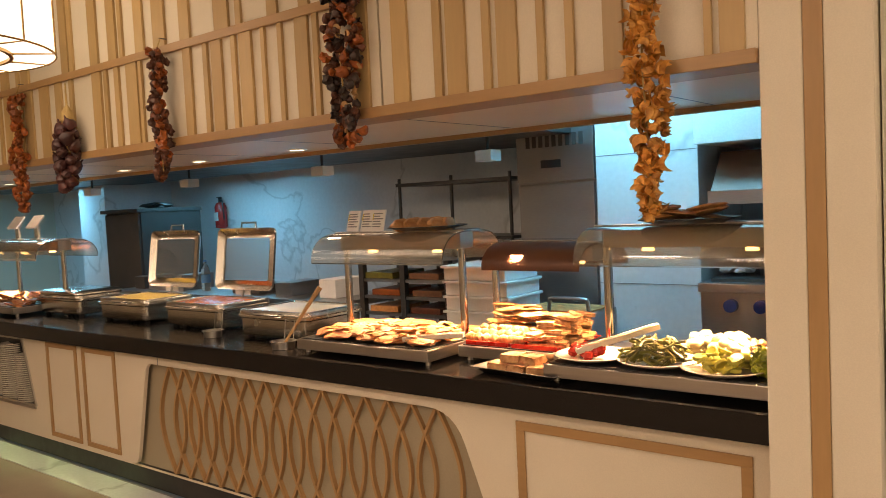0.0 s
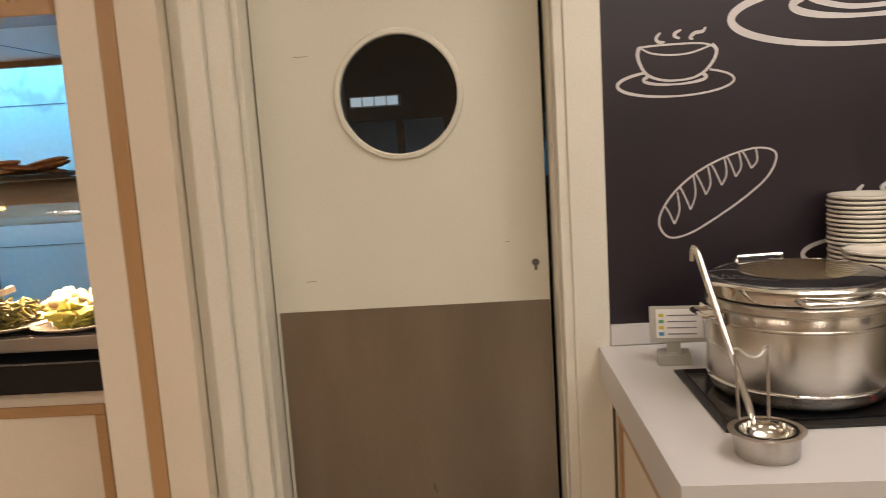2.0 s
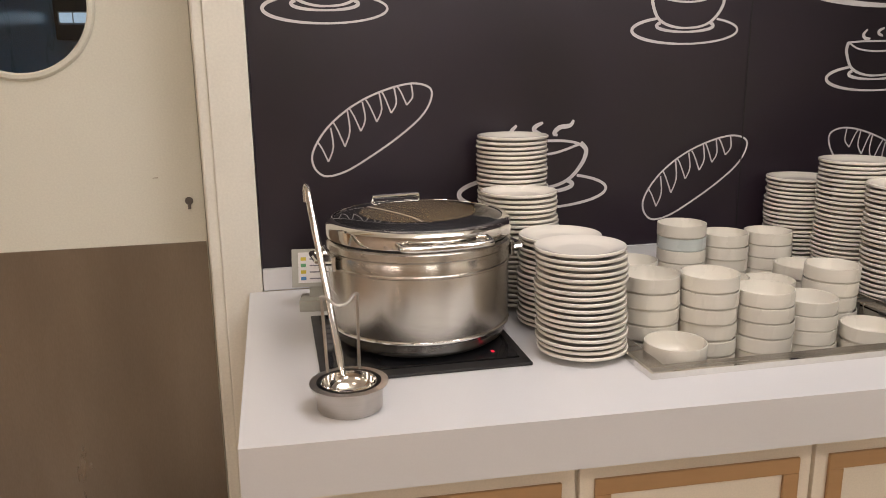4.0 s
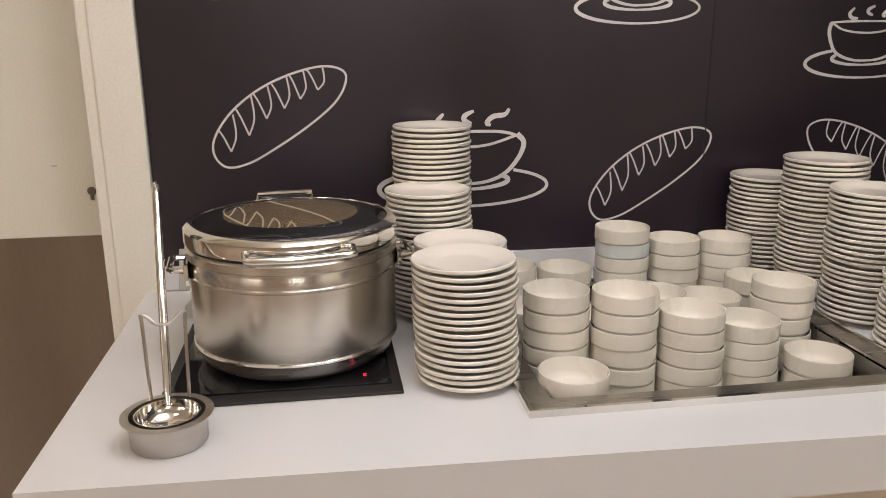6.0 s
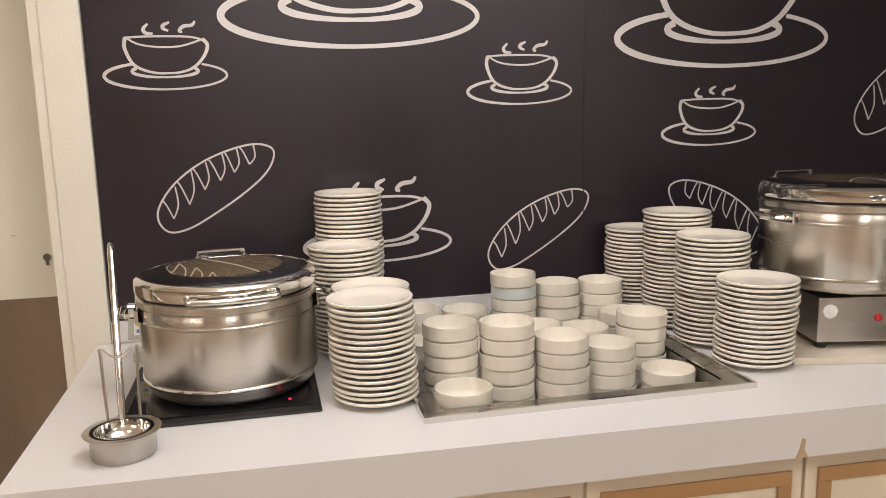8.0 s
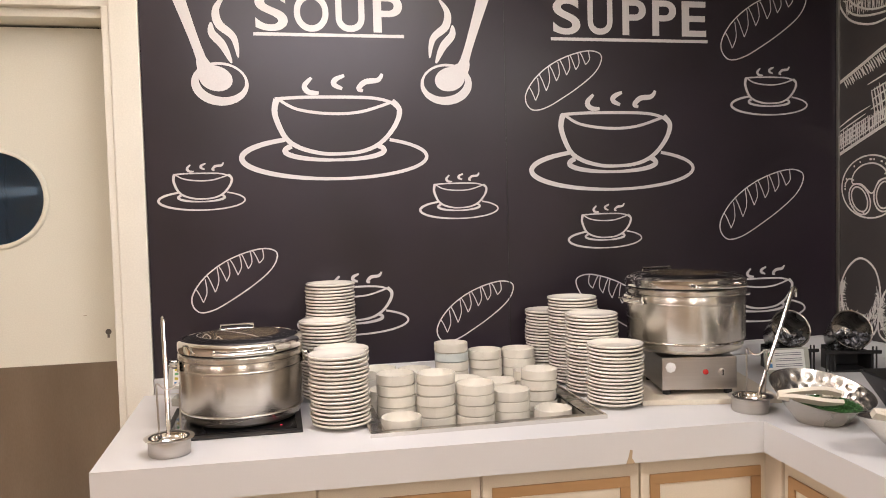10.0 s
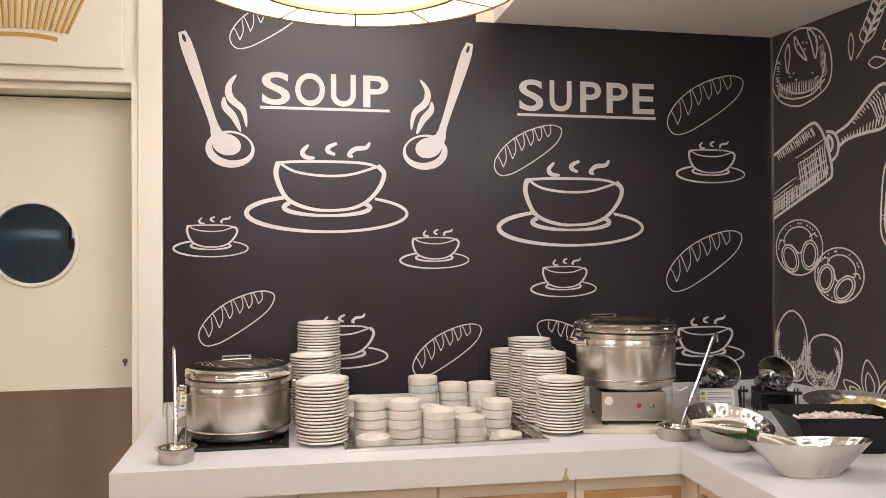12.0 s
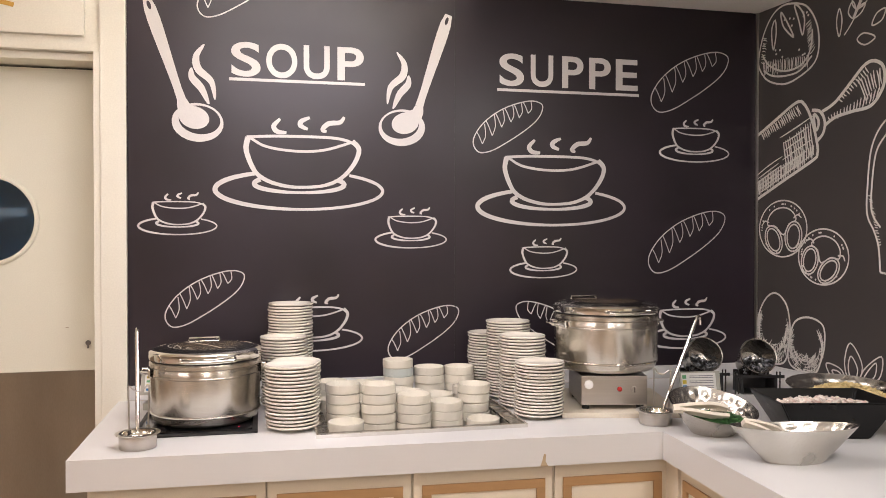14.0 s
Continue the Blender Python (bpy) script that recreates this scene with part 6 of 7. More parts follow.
def slice_mesh(name, w, d, h, mat, seed, crust=None):
    bm = bmesh.new()
    box(bm, -w, w, -d, d, -h, h, bevel=min(h * 0.8, 0.01))
    r = random.Random(seed)
    for v in bm.verts:
        v.co += Vector((r.uniform(-1, 1), r.uniform(-1, 1), r.uniform(-0.5, 0.5))) * 0.004
    return mesh_of(name, bm, mat, True)


pastry_me = [lump("pastry_slice", (0.060, 0.040, 0.009), 0.34, "pastry", 70 + i) for i in range(3)] + [lump("pastry_piece", (0.044, 0.034, 0.011), 0.36, "toast", 75), lump("pastry_piece", (0.050, 0.030, 0.010), 0.36, "bread", 76)]
roll_me = [lump("bread_roll", (0.040, 0.030, 0.022), 0.12, "toast", 80 + i) for i in range(2)]
toast_me = [slice_mesh("toast_slice", 0.048, 0.040, 0.010, "toast", 85 + i) for i in range(3)]
flat_me = [lump("flatbread", (0.085, 0.034, 0.011), 0.12, "bread", 88 + i) for i in range(3)]
loaf_me = [lump("braided_pastry", (0.036, 0.052, 0.030), 0.15, "bread", 93 + i) for i in range(2)]
scatter("pastry_pile", "heap of golden cheese pastry slices on a dark tray", "pastry", pastry_me, 170, -2.59, -1.92, 2.43, 2.83, T1 + 0.008, 0.046, 5, 0.16, (0.65, 1.05), False)
rolls = thing("bread_roll_tray", (-1.70, 2.75, TM + 0.006), "rows of small white rolls and flatbreads under the heat lamp", "bread rolls")
rr = random.Random(6)
for j in range(3):
    for i in range(7):
        ob = new("bread_roll", roll_me[(i + j) % 2])
        ob.parent = rolls
        ob.matrix_local = pose(-0.125 + 0.040 * i + rr.uniform(-0.006, 0.006), -0.145 + 0.052 * j + rr.uniform(-0.006, 0.006), 0.018 + 0.010 * j, rr.uniform(-12, 12), rr.uniform(-12, 12), rr.uniform(0, 180)) @ Matrix.Diagonal((0.62, 0.70, 0.85, 1))
for k in range(22):
    ob = new("flatbread", flat_me[k % 3])
    ob.parent = rolls
    ob.matrix_local = pose(rr.uniform(-0.10, 0.11), 0.02 + rr.uniform(-0.02, 0.11), 0.035 + 0.0042 * k, rr.uniform(-9, 9), rr.uniform(-8, 8), rr.uniform(-25, 25)) @ Matrix.Diagonal((0.85, 0.85, 0.8, 1))
toasts = thing("toast_pile", (-1.475, 2.74, TM + 0.006), "uneven stacks of toasted bread slices", "toast")
for cx, cy, n in ((-0.050, -0.10, 3), (0.040, -0.105, 4), (-0.045, -0.015, 5), (0.045, -0.02, 7), (-0.035, 0.075, 6), (0.050, 0.075, 7)):
    for k in range(n):
        ob = new("toast_slice", toast_me[rr.randrange(3)])
        ob.parent = toasts
        ob.matrix_local = pose(cx + rr.uniform(-0.010, 0.010), cy + rr.uniform(-0.010, 0.010), 0.008 + 0.0155 * k, rr.uniform(-7, 7), rr.uniform(-7, 7), rr.uniform(-30, 30)) @ Matrix.Diagonal((0.86, 0.86, 0.75, 1))
for x in (-1.72, -1.50):
    solo("red_tray", boxes((x - 0.10, x + 0.10, 2.57, 2.93, TM, TM + 0.004), (x - 0.10, x + 0.10, 2.566, 2.572, TM, TM + 0.016)), "red_paint", "red tray under the breads", "tray", "red trays")
sd = thing("sandwich_dish", (-1.47, 2.47, CT), "black square dish with filled sandwich toasts", "dish", rz=-6)
bm = bmesh.new()
rings = [[bm.verts.new((x * a, y * b, z)) for x, y in ((-1, -1), (1, -1), (1, 1), (-1, 1))] for a, b, z in ((0.15, 0.075, 0.001), (0.195, 0.105, 0.024), (0.188, 0.099, 0.025), (0.145, 0.07, 0.006))]
for a, b in zip(rings, rings[1:]):
    for i in range(4):
        bm.faces.new((a[i], a[(i + 1) % 4], b[(i + 1) % 4], b[i]))
bm.faces.new(rings[0][::-1])
bm.faces.new(rings[-1])
part("plate", bm, "black", sd)
thick_me = [slice_mesh("sandwich", 0.040, 0.036, 0.015, "toast", 99 + i) for i in range(2)]
for i, (x, y, z, rz) in enumerate(((-1.575, 2.45, 0.024, 8), (-1.485, 2.445, 0.024, -8), (-1.53, 2.47, 0.054, 4), (-1.445, 2.47, 0.054, -12), (-1.40, 2.44, 0.024, 15), (-1.55, 2.52, 0.028, 20))):
    ob = new("sandwich", thick_me[i % 2])
    ob.matrix_world = pose(x, y, CT + z, 0, 0, rz)
    tagged(ob, "toasted sandwich square on a black dish", "sandwich", "toasted sandwiches")
big_plate_me = mesh_of("serving_plate", lathe([(0.0, 0.001), (0.07, 0.0), (0.09, 0.004), (0.130, 0.018), (0.134, 0.021), (0.130, 0.023), (0.09, 0.010), (0.0, 0.007)], 44), "china", True)


def food_plate(x, y, z=T3 + 0.0005):
    ob = new("serving_plate", big_plate_me)
    ob.matrix_world = pose(x, y, z, 0, 0, 0)
    tagged(ob, "white round serving plate on the warming tray", "plate", "serving plates on the tray")


bean_me = [mesh_of("green_bean", tube(smooth_line([(-0.035, 0, 0), (-0.01, 0.006, 0.004), (0.015, -0.004, 0.003), (0.036, 0.005, 0)], 3), 0.0045, 6), "bean", True), mesh_of("green_bean", tube(smooth_line([(-0.03, 0.004, 0), (0.0, -0.006, 0.006), (0.032, 0.006, 0)], 4), 0.005, 6), "bean", True)]
tom_me = [mesh_of("cherry_tomato", lathe([(0.0, -0.015), (0.010, -0.012), (0.016, 0.0), (0.011, 0.012), (0.0, 0.014)], 16), "tomato", True)]
pot_me = [lump("potato", (0.028, 0.022, 0.018), 0.12, "potato", 110 + i) for i in range(2)]
zuc_me = [mesh_of("zucchini_slice", lathe([(0.0, -0.006), (0.021, -0.006), (0.023, 0.0), (0.021, 0.006), (0.0, 0.006)], 18), "zucchini", True)]
mush_me = [lump("mushroom", (0.020, 0.015, 0.012), 0.3, "mushroom", 115 + i) for i in range(2)]
let_me = [mesh_of("lettuce_leaf", crumpled(120 + i, (0.034, 0.03, 0.024), 0.6), "lettuce", True) for i in range(3)]
food_plate(-1.215, 2.50)
scatter("tomato_heap", "small heap of red cherry tomatoes", "tomatoes", tom_me, 26, -1.29, -1.16, 2.43, 2.55, T3 + 0.02, 0.030, 11)
food_plate(-0.975, 2.50)
scatter("bean_heap", "heap of cooked green beans", "beans", bean_me, 130, -1.09, -0.88, 2.42, 2.60, T3 + 0.014, 0.075, 12, 0.6)
food_plate(-0.745, 2.47)
scatter("zucchini_heap", "heap of sliced yellow zucchini", "zucchini", zuc_me, 40, -0.82, -0.67, 2.40, 2.54, T3 + 0.016, 0.055, 13, 0.7)
food_plate(-0.60, 2.63)
scatter("lettuce_heap", "heap of bright green lettuce", "lettuce", let_me, 110, -0.66, -0.545, 2.42, 2.56, T3 + 0.016, 0.075, 14, 3.0, (0.3, 0.6))
scatter("potato_heap", "heap of pale boiled potatoes", "potatoes", pot_me, 46, -0.96, -0.74, 2.62, 2.82, T3 + 0.018, 0.060, 15)
scatter("mushroom_heap", "heap of fried brown mushrooms", "mushrooms", mush_me, 50, -0.74, -0.56, 2.66, 2.84, T3 + 0.016, 0.060, 16, 1.0)
for at, L, rz, tilt in (((-1.24, 2.43, T3 + 0.030), 0.30, 40, -14), ((-2.06, 2.46, T1 + 0.012), 0.26, 22, -4)):
    tg = thing("serving_tongs", at, "long pale serving tongs resting on the food", "tongs", "serving tongs")
    part("arm", boxes((0, L, -0.016, -0.010, 0, 0.020), bevel=0.002), "board", tg)
    part("arm", boxes((0, L, 0.010, 0.016, 0, 0.020), bevel=0.002), "board", tg)
    part("hinge", boxes((L - 0.02, L, -0.012, 0.012, 0.002, 0.018), bevel=0.002), "board", tg)
    tg.matrix_world = pose(*at, 0, tilt, rz)
scatter("fried_food_heap", "heap of fried snacks under the far gantry", "fried food", pastry_me, 70, -6.6, -5.66, 2.48, 2.86, T0 + 0.006, 0.060, 21, 0.5, round_heap=False)


def platter(x, y, z, r, me_list, n, label, seed, long=False):
    p = thing("platter", (x, y, z), label, "platter", "platters on the gantries")
    part("plate", lathe([(0.0, 0.0), (r * 0.65, 0.0), (r, 0.014), (r * 1.01, 0.017), (r * 0.97, 0.018), (r * 0.62, 0.006), (0.0, 0.005)], 40), "black", p, smooth=True)
    rr = random.Random(seed)
    for i in range(n):
        f = (i + 0.5) / n
        ob = new("bread_piece", me_list[i % len(me_list)])
        ob.parent = p
        ob.matrix_local = pose((f - 0.5) * r * 1.35 if long else rr.uniform(-0.5, 0.5) * r, rr.uniform(-0.3, 0.3) * r, 0.024 + (0 if long else 0.014 * (i // 3)), 0, rr.uniform(-12, 12), rr.uniform(-20, 20))


platter(-2.10, 2.70, 1.4185, 0.175, loaf_me, 10, "dark platter of glazed braided pastries on the gantry", 31, True)
platter(-0.895, 2.60, 1.4245, 0.165, flat_me, 8, "dark platter of golden flatbreads on the gantry", 32)
ch = thing("menu_card", (-2.47, 2.69, 1.4185), "folded white menu card with printed lines on the gantry", "menu card", rz=-14)
for i in range(3):
    lf = part("leaf", boxes((-0.16 + 0.107 * i, -0.16 + 0.106 * (i + 1), -0.002, 0.002, 0.0, 0.098)), "paper", ch, at=pose(0, 0.012 * (i % 2), 0, -14, 0, 0))
    for k in range(6):
        part("print_line", boxes((-0.15 + 0.107 * i, -0.15 + 0.107 * i + rng.uniform(0.05, 0.085), -0.003, -0.002, 0.018 + 0.012 * k, 0.023 + 0.012 * k)), "ink", lf)
    part("colour_mark", boxes((-0.156 + 0.107 * i, -0.150 + 0.107 * i, -0.003, -0.002, 0.05, 0.08)), "yellow_ink", lf)
for x in (-6.02, -5.72):
    tk = thing("ticket_holder", (x, 2.70, 1.416), "small tilted menu holder on the far gantry", "menu holder", "ticket holders")
    part("foot", boxes((-0.05, 0.05, -0.03, 0.03, 0.0, 0.008)), "stand_grey", tk)
    part("neck", boxes((-0.025, 0.025, -0.008, 0.008, 0.008, 0.08)), "stand_grey", tk)
    part("card", boxes((-0.075, 0.075, -0.006, 0.006, -0.05, 0.06), bevel=0.002), "paper", tk, at=pose(0, -0.01, 0.12, -40))


def loft(x0, x1, y0, y1, rows, r=0.05):
    """A rounded rectangular vessel: rows of (inset, height) from the bottom up."""
    bm = bmesh.new()
    rings = []
    for k, z in rows:
        line = rounded([(x0 + k, y0 + k), (x1 - k, y0 + k), (x1 - k, y1 - k), (x0 + k, y1 - k)], max(0.012, r - k))
        rings.append([bm.verts.new((x, y, z)) for x, y in line])
    n = len(rings[0])
    for a, b in zip(rings, rings[1:]):
        for i in range(n):
            bm.faces.new((a[i], a[(i + 1) % n], b[(i + 1) % n], b[i]))
    bm.faces.new(rings[0][::-1])
    bm.faces.new(rings[-1])
    return bm


def chafing_dish(x0, x1, y0, y1, fill_mat, lid, label):
    c = thing("chafing_dish", (0, 0, 0), label, "chafing dish", "chafing dishes")
    z0, z1 = CT + 0.014, CT + 0.146
    part("body", loft(x0, x1, y0, y1, [(0.025, z0), (0.012, z0 + 0.004), (0.008, z0 + 0.012), (0.007, z0 + 0.055), (0.007, z1 - 0.044), (0.001, z1 - 0.042), (-0.007, z1 - 0.036), (-0.007, z1 - 0.026), (0.002, z1 - 0.022),
                                       (0.003, z1 - 0.008), (0.009, z1), (0.030, z1), (0.036, z1 - 0.012)]), "dish_steel", c, smooth=True)
    part("dish_filling", loft(x0, x1, y0, y1, [(0.0365, z1 - 0.0115), (0.0365, z1 - 0.006), (0.045, z1 - 0.003), (0.15, z1 + 0.004)]), fill_mat, c, smooth=True)
    for x in (x0 + 0.05, x1 - 0.05):
        for y in (y0 + 0.05, y1 - 0.05):
            part("foot", lathe([(0.0, CT), (0.016, CT), (0.018, z0 + 0.004), (0.0, z0 + 0.004)], 12, at=(x, y, 0)), "rubber", c)
    part("front_handle", tube(smooth_line([(x0 + 0.17, y0 + 0.01, z1 - 0.014), (x0 + 0.17, y0 - 0.028, z1 - 0.012), (x0 + 0.20, y0 - 0.036, z1 - 0.012), (x1 - 0.20, y0 - 0.036, z1 - 0.012), (x1 - 0.17, y0 - 0.028, z1 - 0.012), (x1 - 0.17, y0 + 0.01, z1 - 0.014)], 4), 0.0065, 8), "chrome", c, smooth=True)
    if lid:
        w, h = x1 - x0, 0.37
        ld = part("lid", lid_frame(w, h), "dish_steel", c, "open polished lid with glass pane", smooth=True, at=pose((x0 + x1) / 2 + 0.02, y1 - 0.005, z1 + 0.036, -8))
        part("pane", boxes((-w / 2 + 0.065, w / 2 - 0.065, 0.008, 0.013, 0.062, h - 0.062)), "pale_glass", ld)
        part("lid_handle", tube([(-0.07, 0.01, h - 0.01), (-0.065, 0.01, h + 0.034), (0.065, 0.01, h + 0.034), (0.07, 0.01, h - 0.01)], 0.006, 8), "chrome", ld)
        part("hinge_arm", tube([(0.0, 0.0, 0.01), (0.0, -0.01, -0.036)], 0.008, 8), "steel", ld)
        lab = part("label_card", boxes((x0 + 0.2, x0 + 0.34, y1 + 0.0, y1 + 0.004, z1 + 0.005, z1 + 0.05)), "paper", c)
    else:
        part("cover", loft(x0, x1, y0, y1, [(0.004, z1 + 0.001), (-0.002, z1 + 0.004), (0.0, z1 + 0.012), (0.030, z1 + 0.026), (0.10, z1 + 0.030)]), "dish_steel", c, smooth=True) if fill_mat == "steel" else None
    return c


def lid_frame(w, h):
    out = rounded([(-w / 2, 0), (w / 2, 0), (w / 2, h), (-w / 2, h)], 0.045)
    mid = rounded([(-w / 2 + 0.03, 0.03), (w / 2 - 0.03, 0.03), (w / 2 - 0.03, h - 0.03), (-w / 2 + 0.03, h - 0.03)], 0.035)
    inn = rounded([(-w / 2 + 0.06, 0.058), (w / 2 - 0.06, 0.058), (w / 2 - 0.06, h - 0.058), (-w / 2 + 0.06, h - 0.058)], 0.025)
    bm = bmesh.new()
    rings = [[bm.verts.new((x, y, z)) for x, z in l] for l, y in ((out, -0.012), (out, 0.0), (mid, 0.028), (inn, 0.012), (inn, 0.006), (mid, 0.020), (out, -0.012))]
    n = len(rings[0])
    for a, b in zip(rings, rings[1:]):
        for i in range(n):
            bm.faces.new((a[i], a[(i + 1) % n], b[(i + 1) % n], b[i]))
    return bm


chafing_dish(-5.62, -5.06, 2.62, 2.97, "steel", False, "closed stainless steel chafing dish on the black top")
chafing_dish(-4.80, -4.26, 2.62, 2.99, "egg_dish", True, "open chafing dish of scrambled egg with lifted lid")
chafing_dish(-4.06, -3.52, 2.62, 2.99, "stew", True, "open chafing dish of tomato stew with lifted lid")
chafing_dish(-3.28, -2.76, 2.55, 2.96, "milk", False, "open chafing dish of milky soup on the black top")
for x, y, k in ((-3.42, 2.50, 1.0), (-2.78, 2.43, 1.15)):
    st = thing("spoon_rest", (x, y, CT), "small round steel spoon rest with wire holder", "spoon rest", "spoon rests")
    part("cup", lathe([(0.0, 0.001), (0.045 * k, 0.001), (0.048 * k, 0.035), (0.055 * k, 0.037), (0.047 * k, 0.038), (0.044 * k, 0.005), (0.0, 0.005)], 30), "steel", st, smooth=True)
    part("wire", tube([(0.03, 0.03, 0.01), (0.035, 0.045, 0.13), (0.0, 0.05, 0.12), (-0.03, 0.045, 0.13), (-0.03, 0.03, 0.01)], 0.0022, 6), "steel", st)
sp = thing("wooden_ladle", (-2.78, 2.43, CT + 0.01), "wooden handled ladle leaning in its rest", "ladle")
part("handle", tube([(0.0, 0.0, 0.006), (0.05, 0.11, 0.17), (0.085, 0.17, 0.26)], 0.009, 10, radii=[0.006, 0.009, 0.013]), "wood_spoon", sp, smooth=True)

# ---- kitchen ----
solo("marble_pier", boxes((-1.712, -1.208, 3.55, 4.72, 0, 2.62)), "marble", "white veined marble pier in the kitchen", "pier", kind="structure")
solo("marble_pier_far", boxes((-7.60, -7.12, 4.0, 4.72, 0, 2.62)), "marble", "white veined marble pier at the kitchen's far end", "pier", kind="structure")
for z in (1.10, 1.72):
    solo("tile_joint", boxes((-1.712, -1.208, 3.5485, 3.5505, z, z + 0.003)), "ink", "thin joint in the marble pier", "trim", kind="structure")

ov = thing("combi_oven", (0, 0, 0), "tall stainless combi oven with display", "oven")
part("cabinet", boxes((-2.27, -1.79, 3.72, 4.5, 0.25, 1.92), bevel=0.006), "kitchen_steel", ov)
part("oven_door", boxes((-2.255, -1.805, 3.70, 3.72, 0.9, 1.605), bevel=0.006), "kitchen_steel", ov)
pn = part("control_panel", boxes((-2.262, -1.798, 3.695, 3.72, 1.618, 1.90), bevel=0.004), "kitchen_steel", ov)
part("display", boxes((-2.11, -1.99, 3.692, 3.695, 1.69, 1.732)), "black", pn)
for i in range(9):
    part("vent_slot", boxes((-2.20 + 0.04 * i, -2.175 + 0.04 * i, 3.6935, 3.695, 1.80, 1.865)), "kitchen_dark", pn)
part("plinth", boxes((-2.25, -1.81, 3.75, 4.48, 0.0, 0.25)), "kitchen_dark", ov)

tb = thing("steel_table", (0, 0, 0), "stainless steel kitchen table behind the buffet", "table", "kitchen tables")
part("tabletop", boxes((-2.50, -1.42, 3.14, 3.50, 0.80, 0.84), bevel=0.004), "kitchen_steel", tb)
for x in (-2.46, -1.46):
    for y in (3.18, 3.46):
        part("leg", tube([(x, y, 0.0), (x, y, 0.80)], 0.02, 10), "kitchen_steel", tb)
for i in range(5):
    c = thing("storage_crate", (-2.195 + rng.uniform(-0.006, 0.006), 3.31, 0.84 + 0.0755 * i), "white plastic stacking crate", "crate", "stacked white crates")
    part("shell", boxes((-0.185, 0.185, -0.15, 0.15, 0.0, 0.068), bevel=0.006), "crate", c)
    part("lip", boxes((-0.197, 0.197, -0.162, 0.162, 0.060, 0.0735), bevel=0.004), "crate", c)
pan = thing("food_pan", (-1.775, 3.30, 0.84), "deep steel pan of brown grain with a rail handle", "food pan")
part("pan_body", boxes((-0.20, 0.20, -0.14, 0.14, 0.0, 0.165), bevel=0.01), "kitchen_steel", pan)
part("grain", boxes((-0.18, 0.18, -0.12, 0.12, 0.1655, 0.172)), "bread", pan)
part("rail", tube(smooth_line([(-0.02, -0.12, 0.13), (-0.01, -0.12, 0.21), (0.01, -0.12, 0.228), (0.16, -0.12, 0.228), (0.185, -0.12, 0.21), (0.19, -0.12, 0.12)], 4), 0.010, 8), "kitchen_steel", pan, smooth=True)

rk = thing("tray_rack", (0, 0, 0), "dark metal tray rack with food trays", "rack")
for x in (-3.28, -2.95, -2.62):
    for y in (3.5, 3.85):
        part("upright", boxes((x - 0.018, x + 0.018, y - 0.018, y + 0.018, 0.0, 1.21)), "kitchen_dark", rk)
for z in (0.55, 0.72, 0.88, 0.98, 1.08, 1.19):
    part("shelf", boxes((-3.27, -2.63, 3.49, 3.86, z, z + 0.018)), "kitchen_steel", rk)
for x, z, m in ((-3.15, 1.10, "bean"), (-2.80, 1.10, "mushroom"), (-3.1, 1.0, "pepper_red"), (-2.78, 1.0, "mushroom"), (-3.12, 0.90, "bread"), (-2.80, 0.90, "pepper_brown"), (-3.12, 0.74, "mushroom"), (-2.80, 0.74, "bread")):
    part("food_tray", boxes((x - 0.11, x + 0.11, 3.50, 3.80, z, z + 0.035), bevel=0.004), m, rk)

wt = thing("work_table", (0, 0, 0), "long stainless work table in the kitchen", "table", "kitchen tables")
part("tabletop", boxes((-6.0, -3.36, 3.4, 3.95, 0.92, 0.96), bevel=0.004), "kitchen_steel", wt)
part("apron", boxes((-5.95, -3.40, 3.43, 3.92, 0.45, 0.47), (-5.95, -3.40, 3.44, 3.46, 0.84, 0.92)), "kitchen_steel", wt)
for x in (-5.9, -4.7, -3.42):
    for y in (3.45, 3.9):
        part("leg", tube([(x, y, 0.0), (x, y, 0.92)], 0.02, 10), "kitchen_steel", wt)
for x, w, h, m in ((-5.55, 0.24, 0.05, "kitchen_steel"), (-4.45, 0.30, 0.06, "kitchen_dark"), (-3.62, 0.15, 0.12, "crate"), (-5.80, 0.14, 0.10, "kitchen_dark"), (-5.25, 0.10, 0.12, "kitchen_steel"), (-4.05, 0.16, 0.09, "kitchen_steel")):
    solo("kitchen_box", boxes((x - w / 2, x + w / 2, 3.52, 3.80, 0.9605, 0.9605 + h), bevel=0.006), m, "small container on the kitchen table", "container", "kitchen containers")
bt = thing("plastic_bottle", (-5.02, 3.60, 0.9605), "clear plastic water bottle with blue label", "bottle")
part("bottle_body", lathe([(0.0, 0.0), (0.032, 0.0), (0.034, 0.01), (0.034, 0.15), (0.026, 0.18), (0.012, 0.20), (0.012, 0.215), (0.0, 0.215)], 20), "pale_glass", bt, smooth=True)
part("label_band", lathe([(0.0346, 0.06), (0.0346, 0.12), (0.034, 0.12), (0.034, 0.06)], 20, close=True), "blue_ink", bt)
part("cap", lathe([(0.0, 0.215), (0.014, 0.215), (0.014, 0.232), (0.0, 0.232)], 16), "blue_ink", bt)

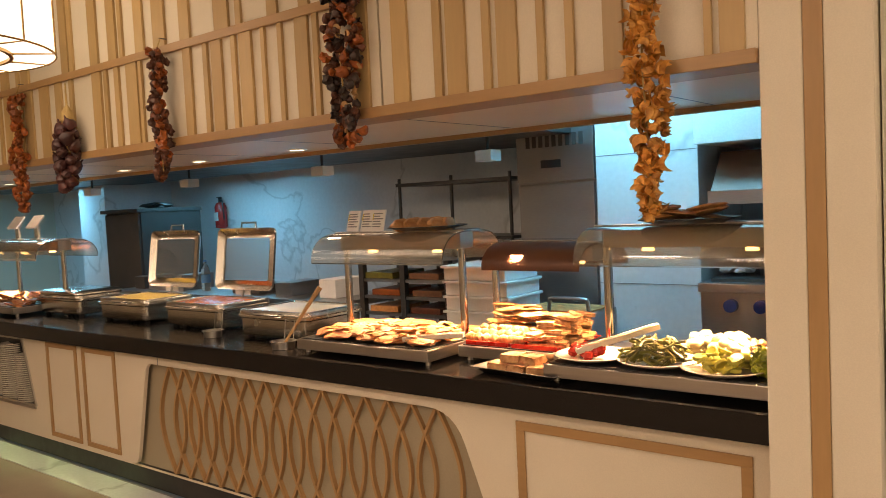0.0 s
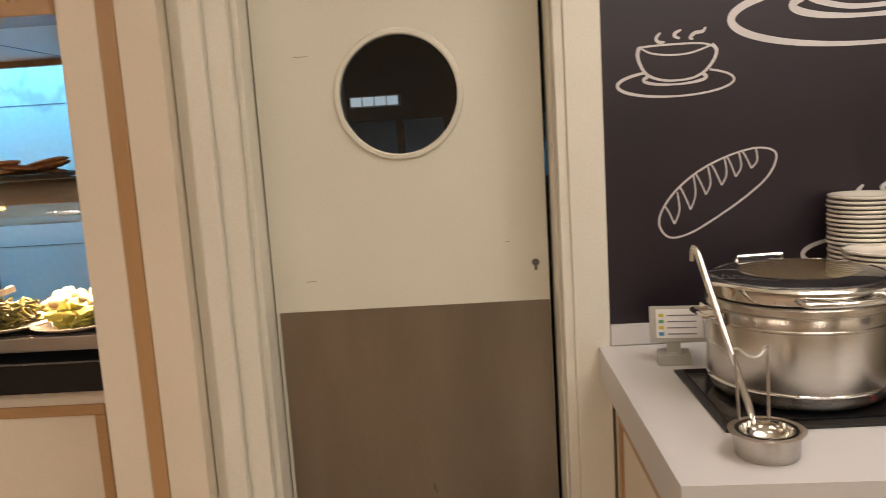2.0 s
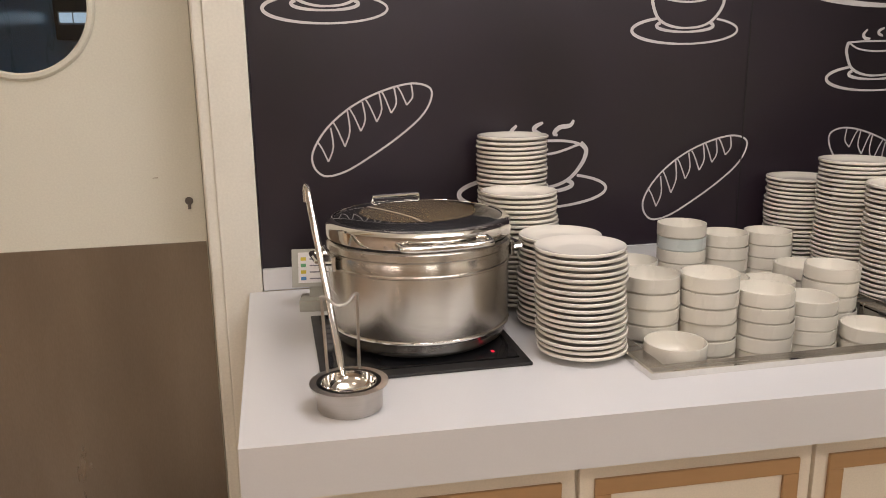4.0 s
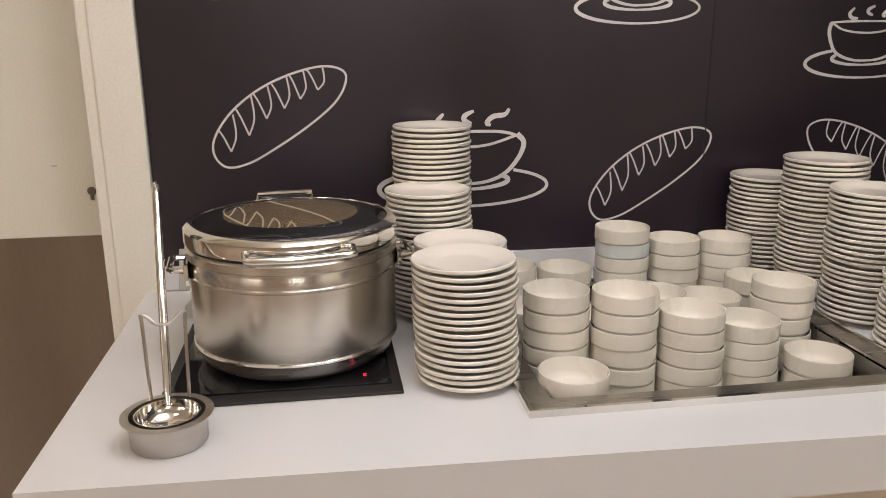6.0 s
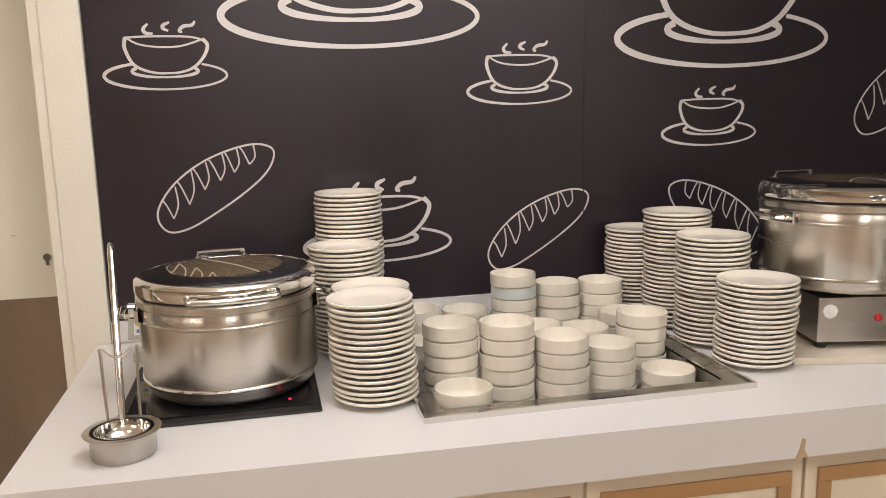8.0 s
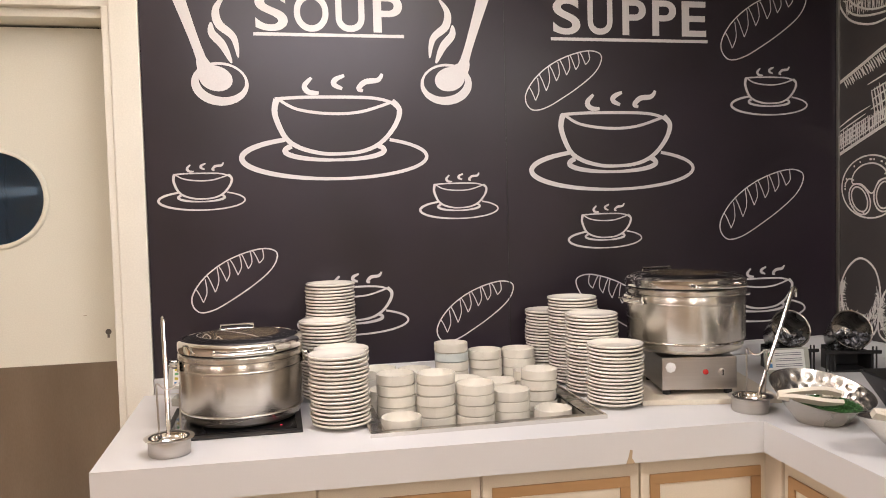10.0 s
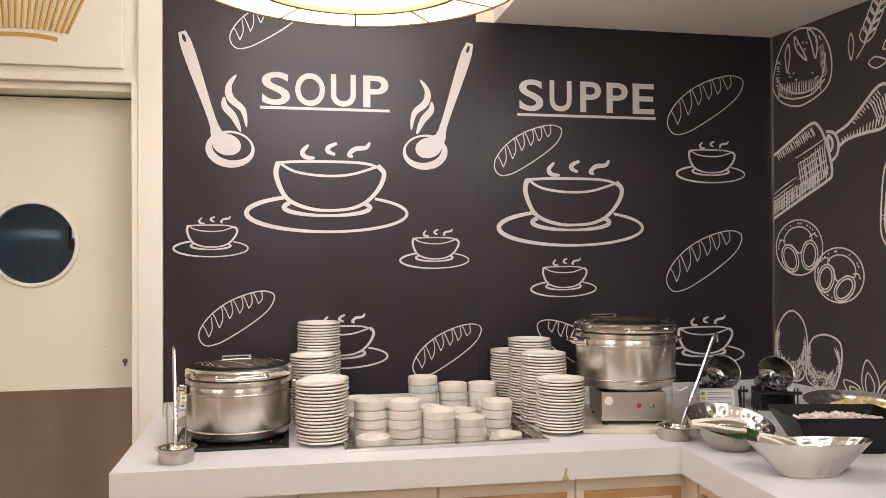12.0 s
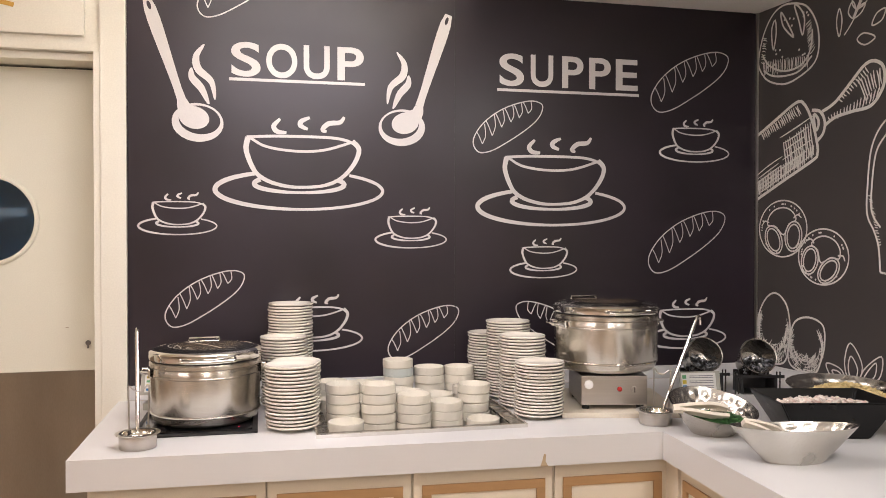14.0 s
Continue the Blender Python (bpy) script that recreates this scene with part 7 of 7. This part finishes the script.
wr = thing("wall_shelf_rack", (0, 0, 0), "dark open shelf rack on the kitchen wall", "shelf rack")
for x in (-3.69, -3.22, -2.74):
    part("upright", tube([(x, 4.35, 0.9), (x, 4.35, 1.72)], 0.012, 8), "kitchen_dark", wr)
part("top_rail", boxes((-3.70, -2.72, 4.32, 4.70, 1.662, 1.685)), "kitchen_dark", wr)
part("shelf", boxes((-3.70, -2.72, 4.32, 4.70, 1.28, 1.30)), "kitchen_dark", wr)
part("shelf", boxes((-3.70, -2.72, 4.32, 4.70, 0.9, 0.92)), "kitchen_dark", wr)
fg = thing("steel_fridge", (0, 0, 0), "grey steel upright kitchen fridge", "fridge")
part("cabinet", boxes((-6.60, -6.05, 3.72, 4.31, 0.08, 1.58), bevel=0.004), "kitchen_dark", fg)
part("fridge_door", boxes((-6.59, -6.06, 3.70, 3.72, 0.1, 1.57), bevel=0.005), "kitchen_dark", fg)
part("top_cap", boxes((-6.63, -6.04, 3.68, 4.32, 1.58, 1.612), bevel=0.003), "kitchen_dark", fg)
part("base", boxes((-6.58, -6.07, 3.74, 4.30, 0.0, 0.08)), "black", fg)
bg = bmesh.new()
blob(bg, (-6.25, 4.0, 1.635), (0.16, 0.12, 0.032), random.Random(4), 0.3)
solo("black_bag", bg, "black", "crumpled black bag lying on the fridge", "bag", smooth=True)
ex = thing("fire_extinguisher", (-6.22, 4.655, 1.40), "small red fire extinguisher on the marble wall", "fire extinguisher")
part("cylinder", lathe([(0.0, 0.0), (0.05, 0.0), (0.056, 0.01), (0.056, 0.20), (0.04, 0.235), (0.018, 0.245), (0.0, 0.245)], 24), "red_paint", ex, smooth=True)
part("valve", boxes((-0.014, 0.014, -0.012, 0.012, 0.245, 0.285), (-0.045, 0.02, -0.008, 0.008, 0.285, 0.296), bevel=0.002), "black", ex)
part("hose", tube(smooth_line([(0.02, 0, 0.27), (0.055, -0.02, 0.25), (0.066, -0.02, 0.16), (0.06, -0.01, 0.08)], 5), 0.007, 8), "black", ex)
part("label_band", boxes((-0.03, 0.03, -0.0585, -0.055, 0.07, 0.15)), "paper", ex)

hd = thing("extractor_hood", (0, 0, 0), "long steel extractor hood over the kitchen line", "extractor hood")
part("canopy", boxes((-9.0, -1.92, 3.20, 4.3, 1.86, 2.16), bevel=0.004), "kitchen_dark", hd)
part("gutter", boxes((-9.0, -1.92, 3.185, 3.20, 1.845, 1.885)), "kitchen_steel", hd)
for x in (-2.15, -3.33, -4.65, -5.95):
    lt = thing("work_light", (x, 3.26, 1.725), "small white lamp box under the extractor hood", "work light", "hood lamps")
    part("box", boxes((-0.05, 0.05, -0.045, 0.045, 0.0, 0.056), bevel=0.008), "crate", lt)
    part("stem", tube([(0, 0, 0.052), (0, 0, 0.135)], 0.008, 8), "kitchen_dark", lt)
stv = thing("gas_stove", (0, 0, 0), "stainless stove with two dark blue knobs", "stove")
part("stove_body", boxes((-1.195, -0.40, 3.50, 4.3, 0.10, 1.08), bevel=0.005), "kitchen_steel", stv)
part("hob_top", boxes((-1.20, -0.40, 3.48, 4.3, 1.08, 1.12), bevel=0.004), "kitchen_steel", stv)
part("grate", boxes((-1.16, -0.44, 3.54, 4.2, 1.12, 1.135)), "kitchen_dark", stv)
part("stove_feet", boxes((-1.17, -0.42, 3.54, 4.25, 0.0, 0.10)), "kitchen_dark", stv)
for x in (-1.058, -0.930, -0.80, -0.67):
    part("control_knob", lathe([(0.0, 0.0), (0.030, 0.0), (0.028, 0.03), (0.0, 0.032)], 20), "knob", stv, "dark blue control knob", smooth=True, at=pose(x, 3.50, 1.022, 90))
vb = bmesh.new()
for i in range(12):
    blob(vb, (-1.10 + rng.uniform(-0.07, 0.07), 3.70 + rng.uniform(-0.05, 0.05), 1.15 + rng.uniform(0, 0.025)), (0.03, 0.02, 0.012), rng, 0.3, 1)
solo("cloth", vb, "crate", "crumpled pale cloth lying on the stove", "cloth", smooth=True)
pt = thing("stock_pot", (-0.90, 3.75, 1.1355), "tall steel stock pot on the stove", "pot")
part("pot_body", lathe([(0.0, 0.0), (0.10, 0.0), (0.105, 0.01), (0.105, 0.16), (0.112, 0.165), (0.10, 0.165), (0.10, 0.01), (0.0, 0.01)], 32), "kitchen_steel", pt, smooth=True)
cn = thing("stove_canopy", (0, 0, 0), "copper-toned sloped canopy over the stove", "canopy")
part("slope", prism([(3.50, 1.47), (3.50, 1.51), (3.66, 1.70), (4.3, 1.70), (4.3, 1.47)], 0.72, lambda u, v, w: Vector((-1.14 + w, u, v))), "canopy", cn)
part("front_lip", boxes((-1.145, -0.42, 3.485, 3.50, 1.465, 1.525)), "kitchen_steel", cn)
part("upper_box", boxes((-1.20, -0.42, 3.48, 4.3, 1.735, 2.10), bevel=0.004), "crate", cn)
solo("kitchen_partition", boxes((-0.36, -0.30, 3.1, 5.8, 0, 2.62)), "marble", "white marble partition beside the stove", "wall", kind="structure")

# kitchen bay behind the swing door
# added block that keeps the upper view through the porthole dark
solo("kitchen_bulkhead", boxes((-0.30, 2.2, 5.40, 5.80, 1.60, 2.62)), "kitchen_dark", "dark block added to keep the porthole's upper view dark", "wall", kind="structure")
for x in (0.02, 0.34, 0.66, 0.98):
    solo("kitchen_post", boxes((x, x + 0.05, 5.45, 5.52, 0, 1.60)), "kitchen_dark", "dark metal post in the kitchen", "post", "kitchen posts")
# glowing bar set behind the glass as the porthole's bright reflection
tl = thing("tube_light", (-0.10, 5.34, 1.695), "glowing white bar standing for the reflection in the porthole", "tube light")
part("diffuser", boxes((-0.155, 0.155, -0.02, 0.02, 0.0, 0.055), bevel=0.006), "tube_glow", tl, "glowing face of the reflection bar")
for x in (-0.158, -0.08, 0.0, 0.08, 0.158):
    part("clip", boxes((x - 0.003, x + 0.003, -0.023, 0.023, -0.002, 0.058)), "kitchen_steel", tl)
part("back_plate", boxes((-0.17, 0.17, 0.02, 0.04, -0.01, 0.065)), "kitchen_steel", tl)
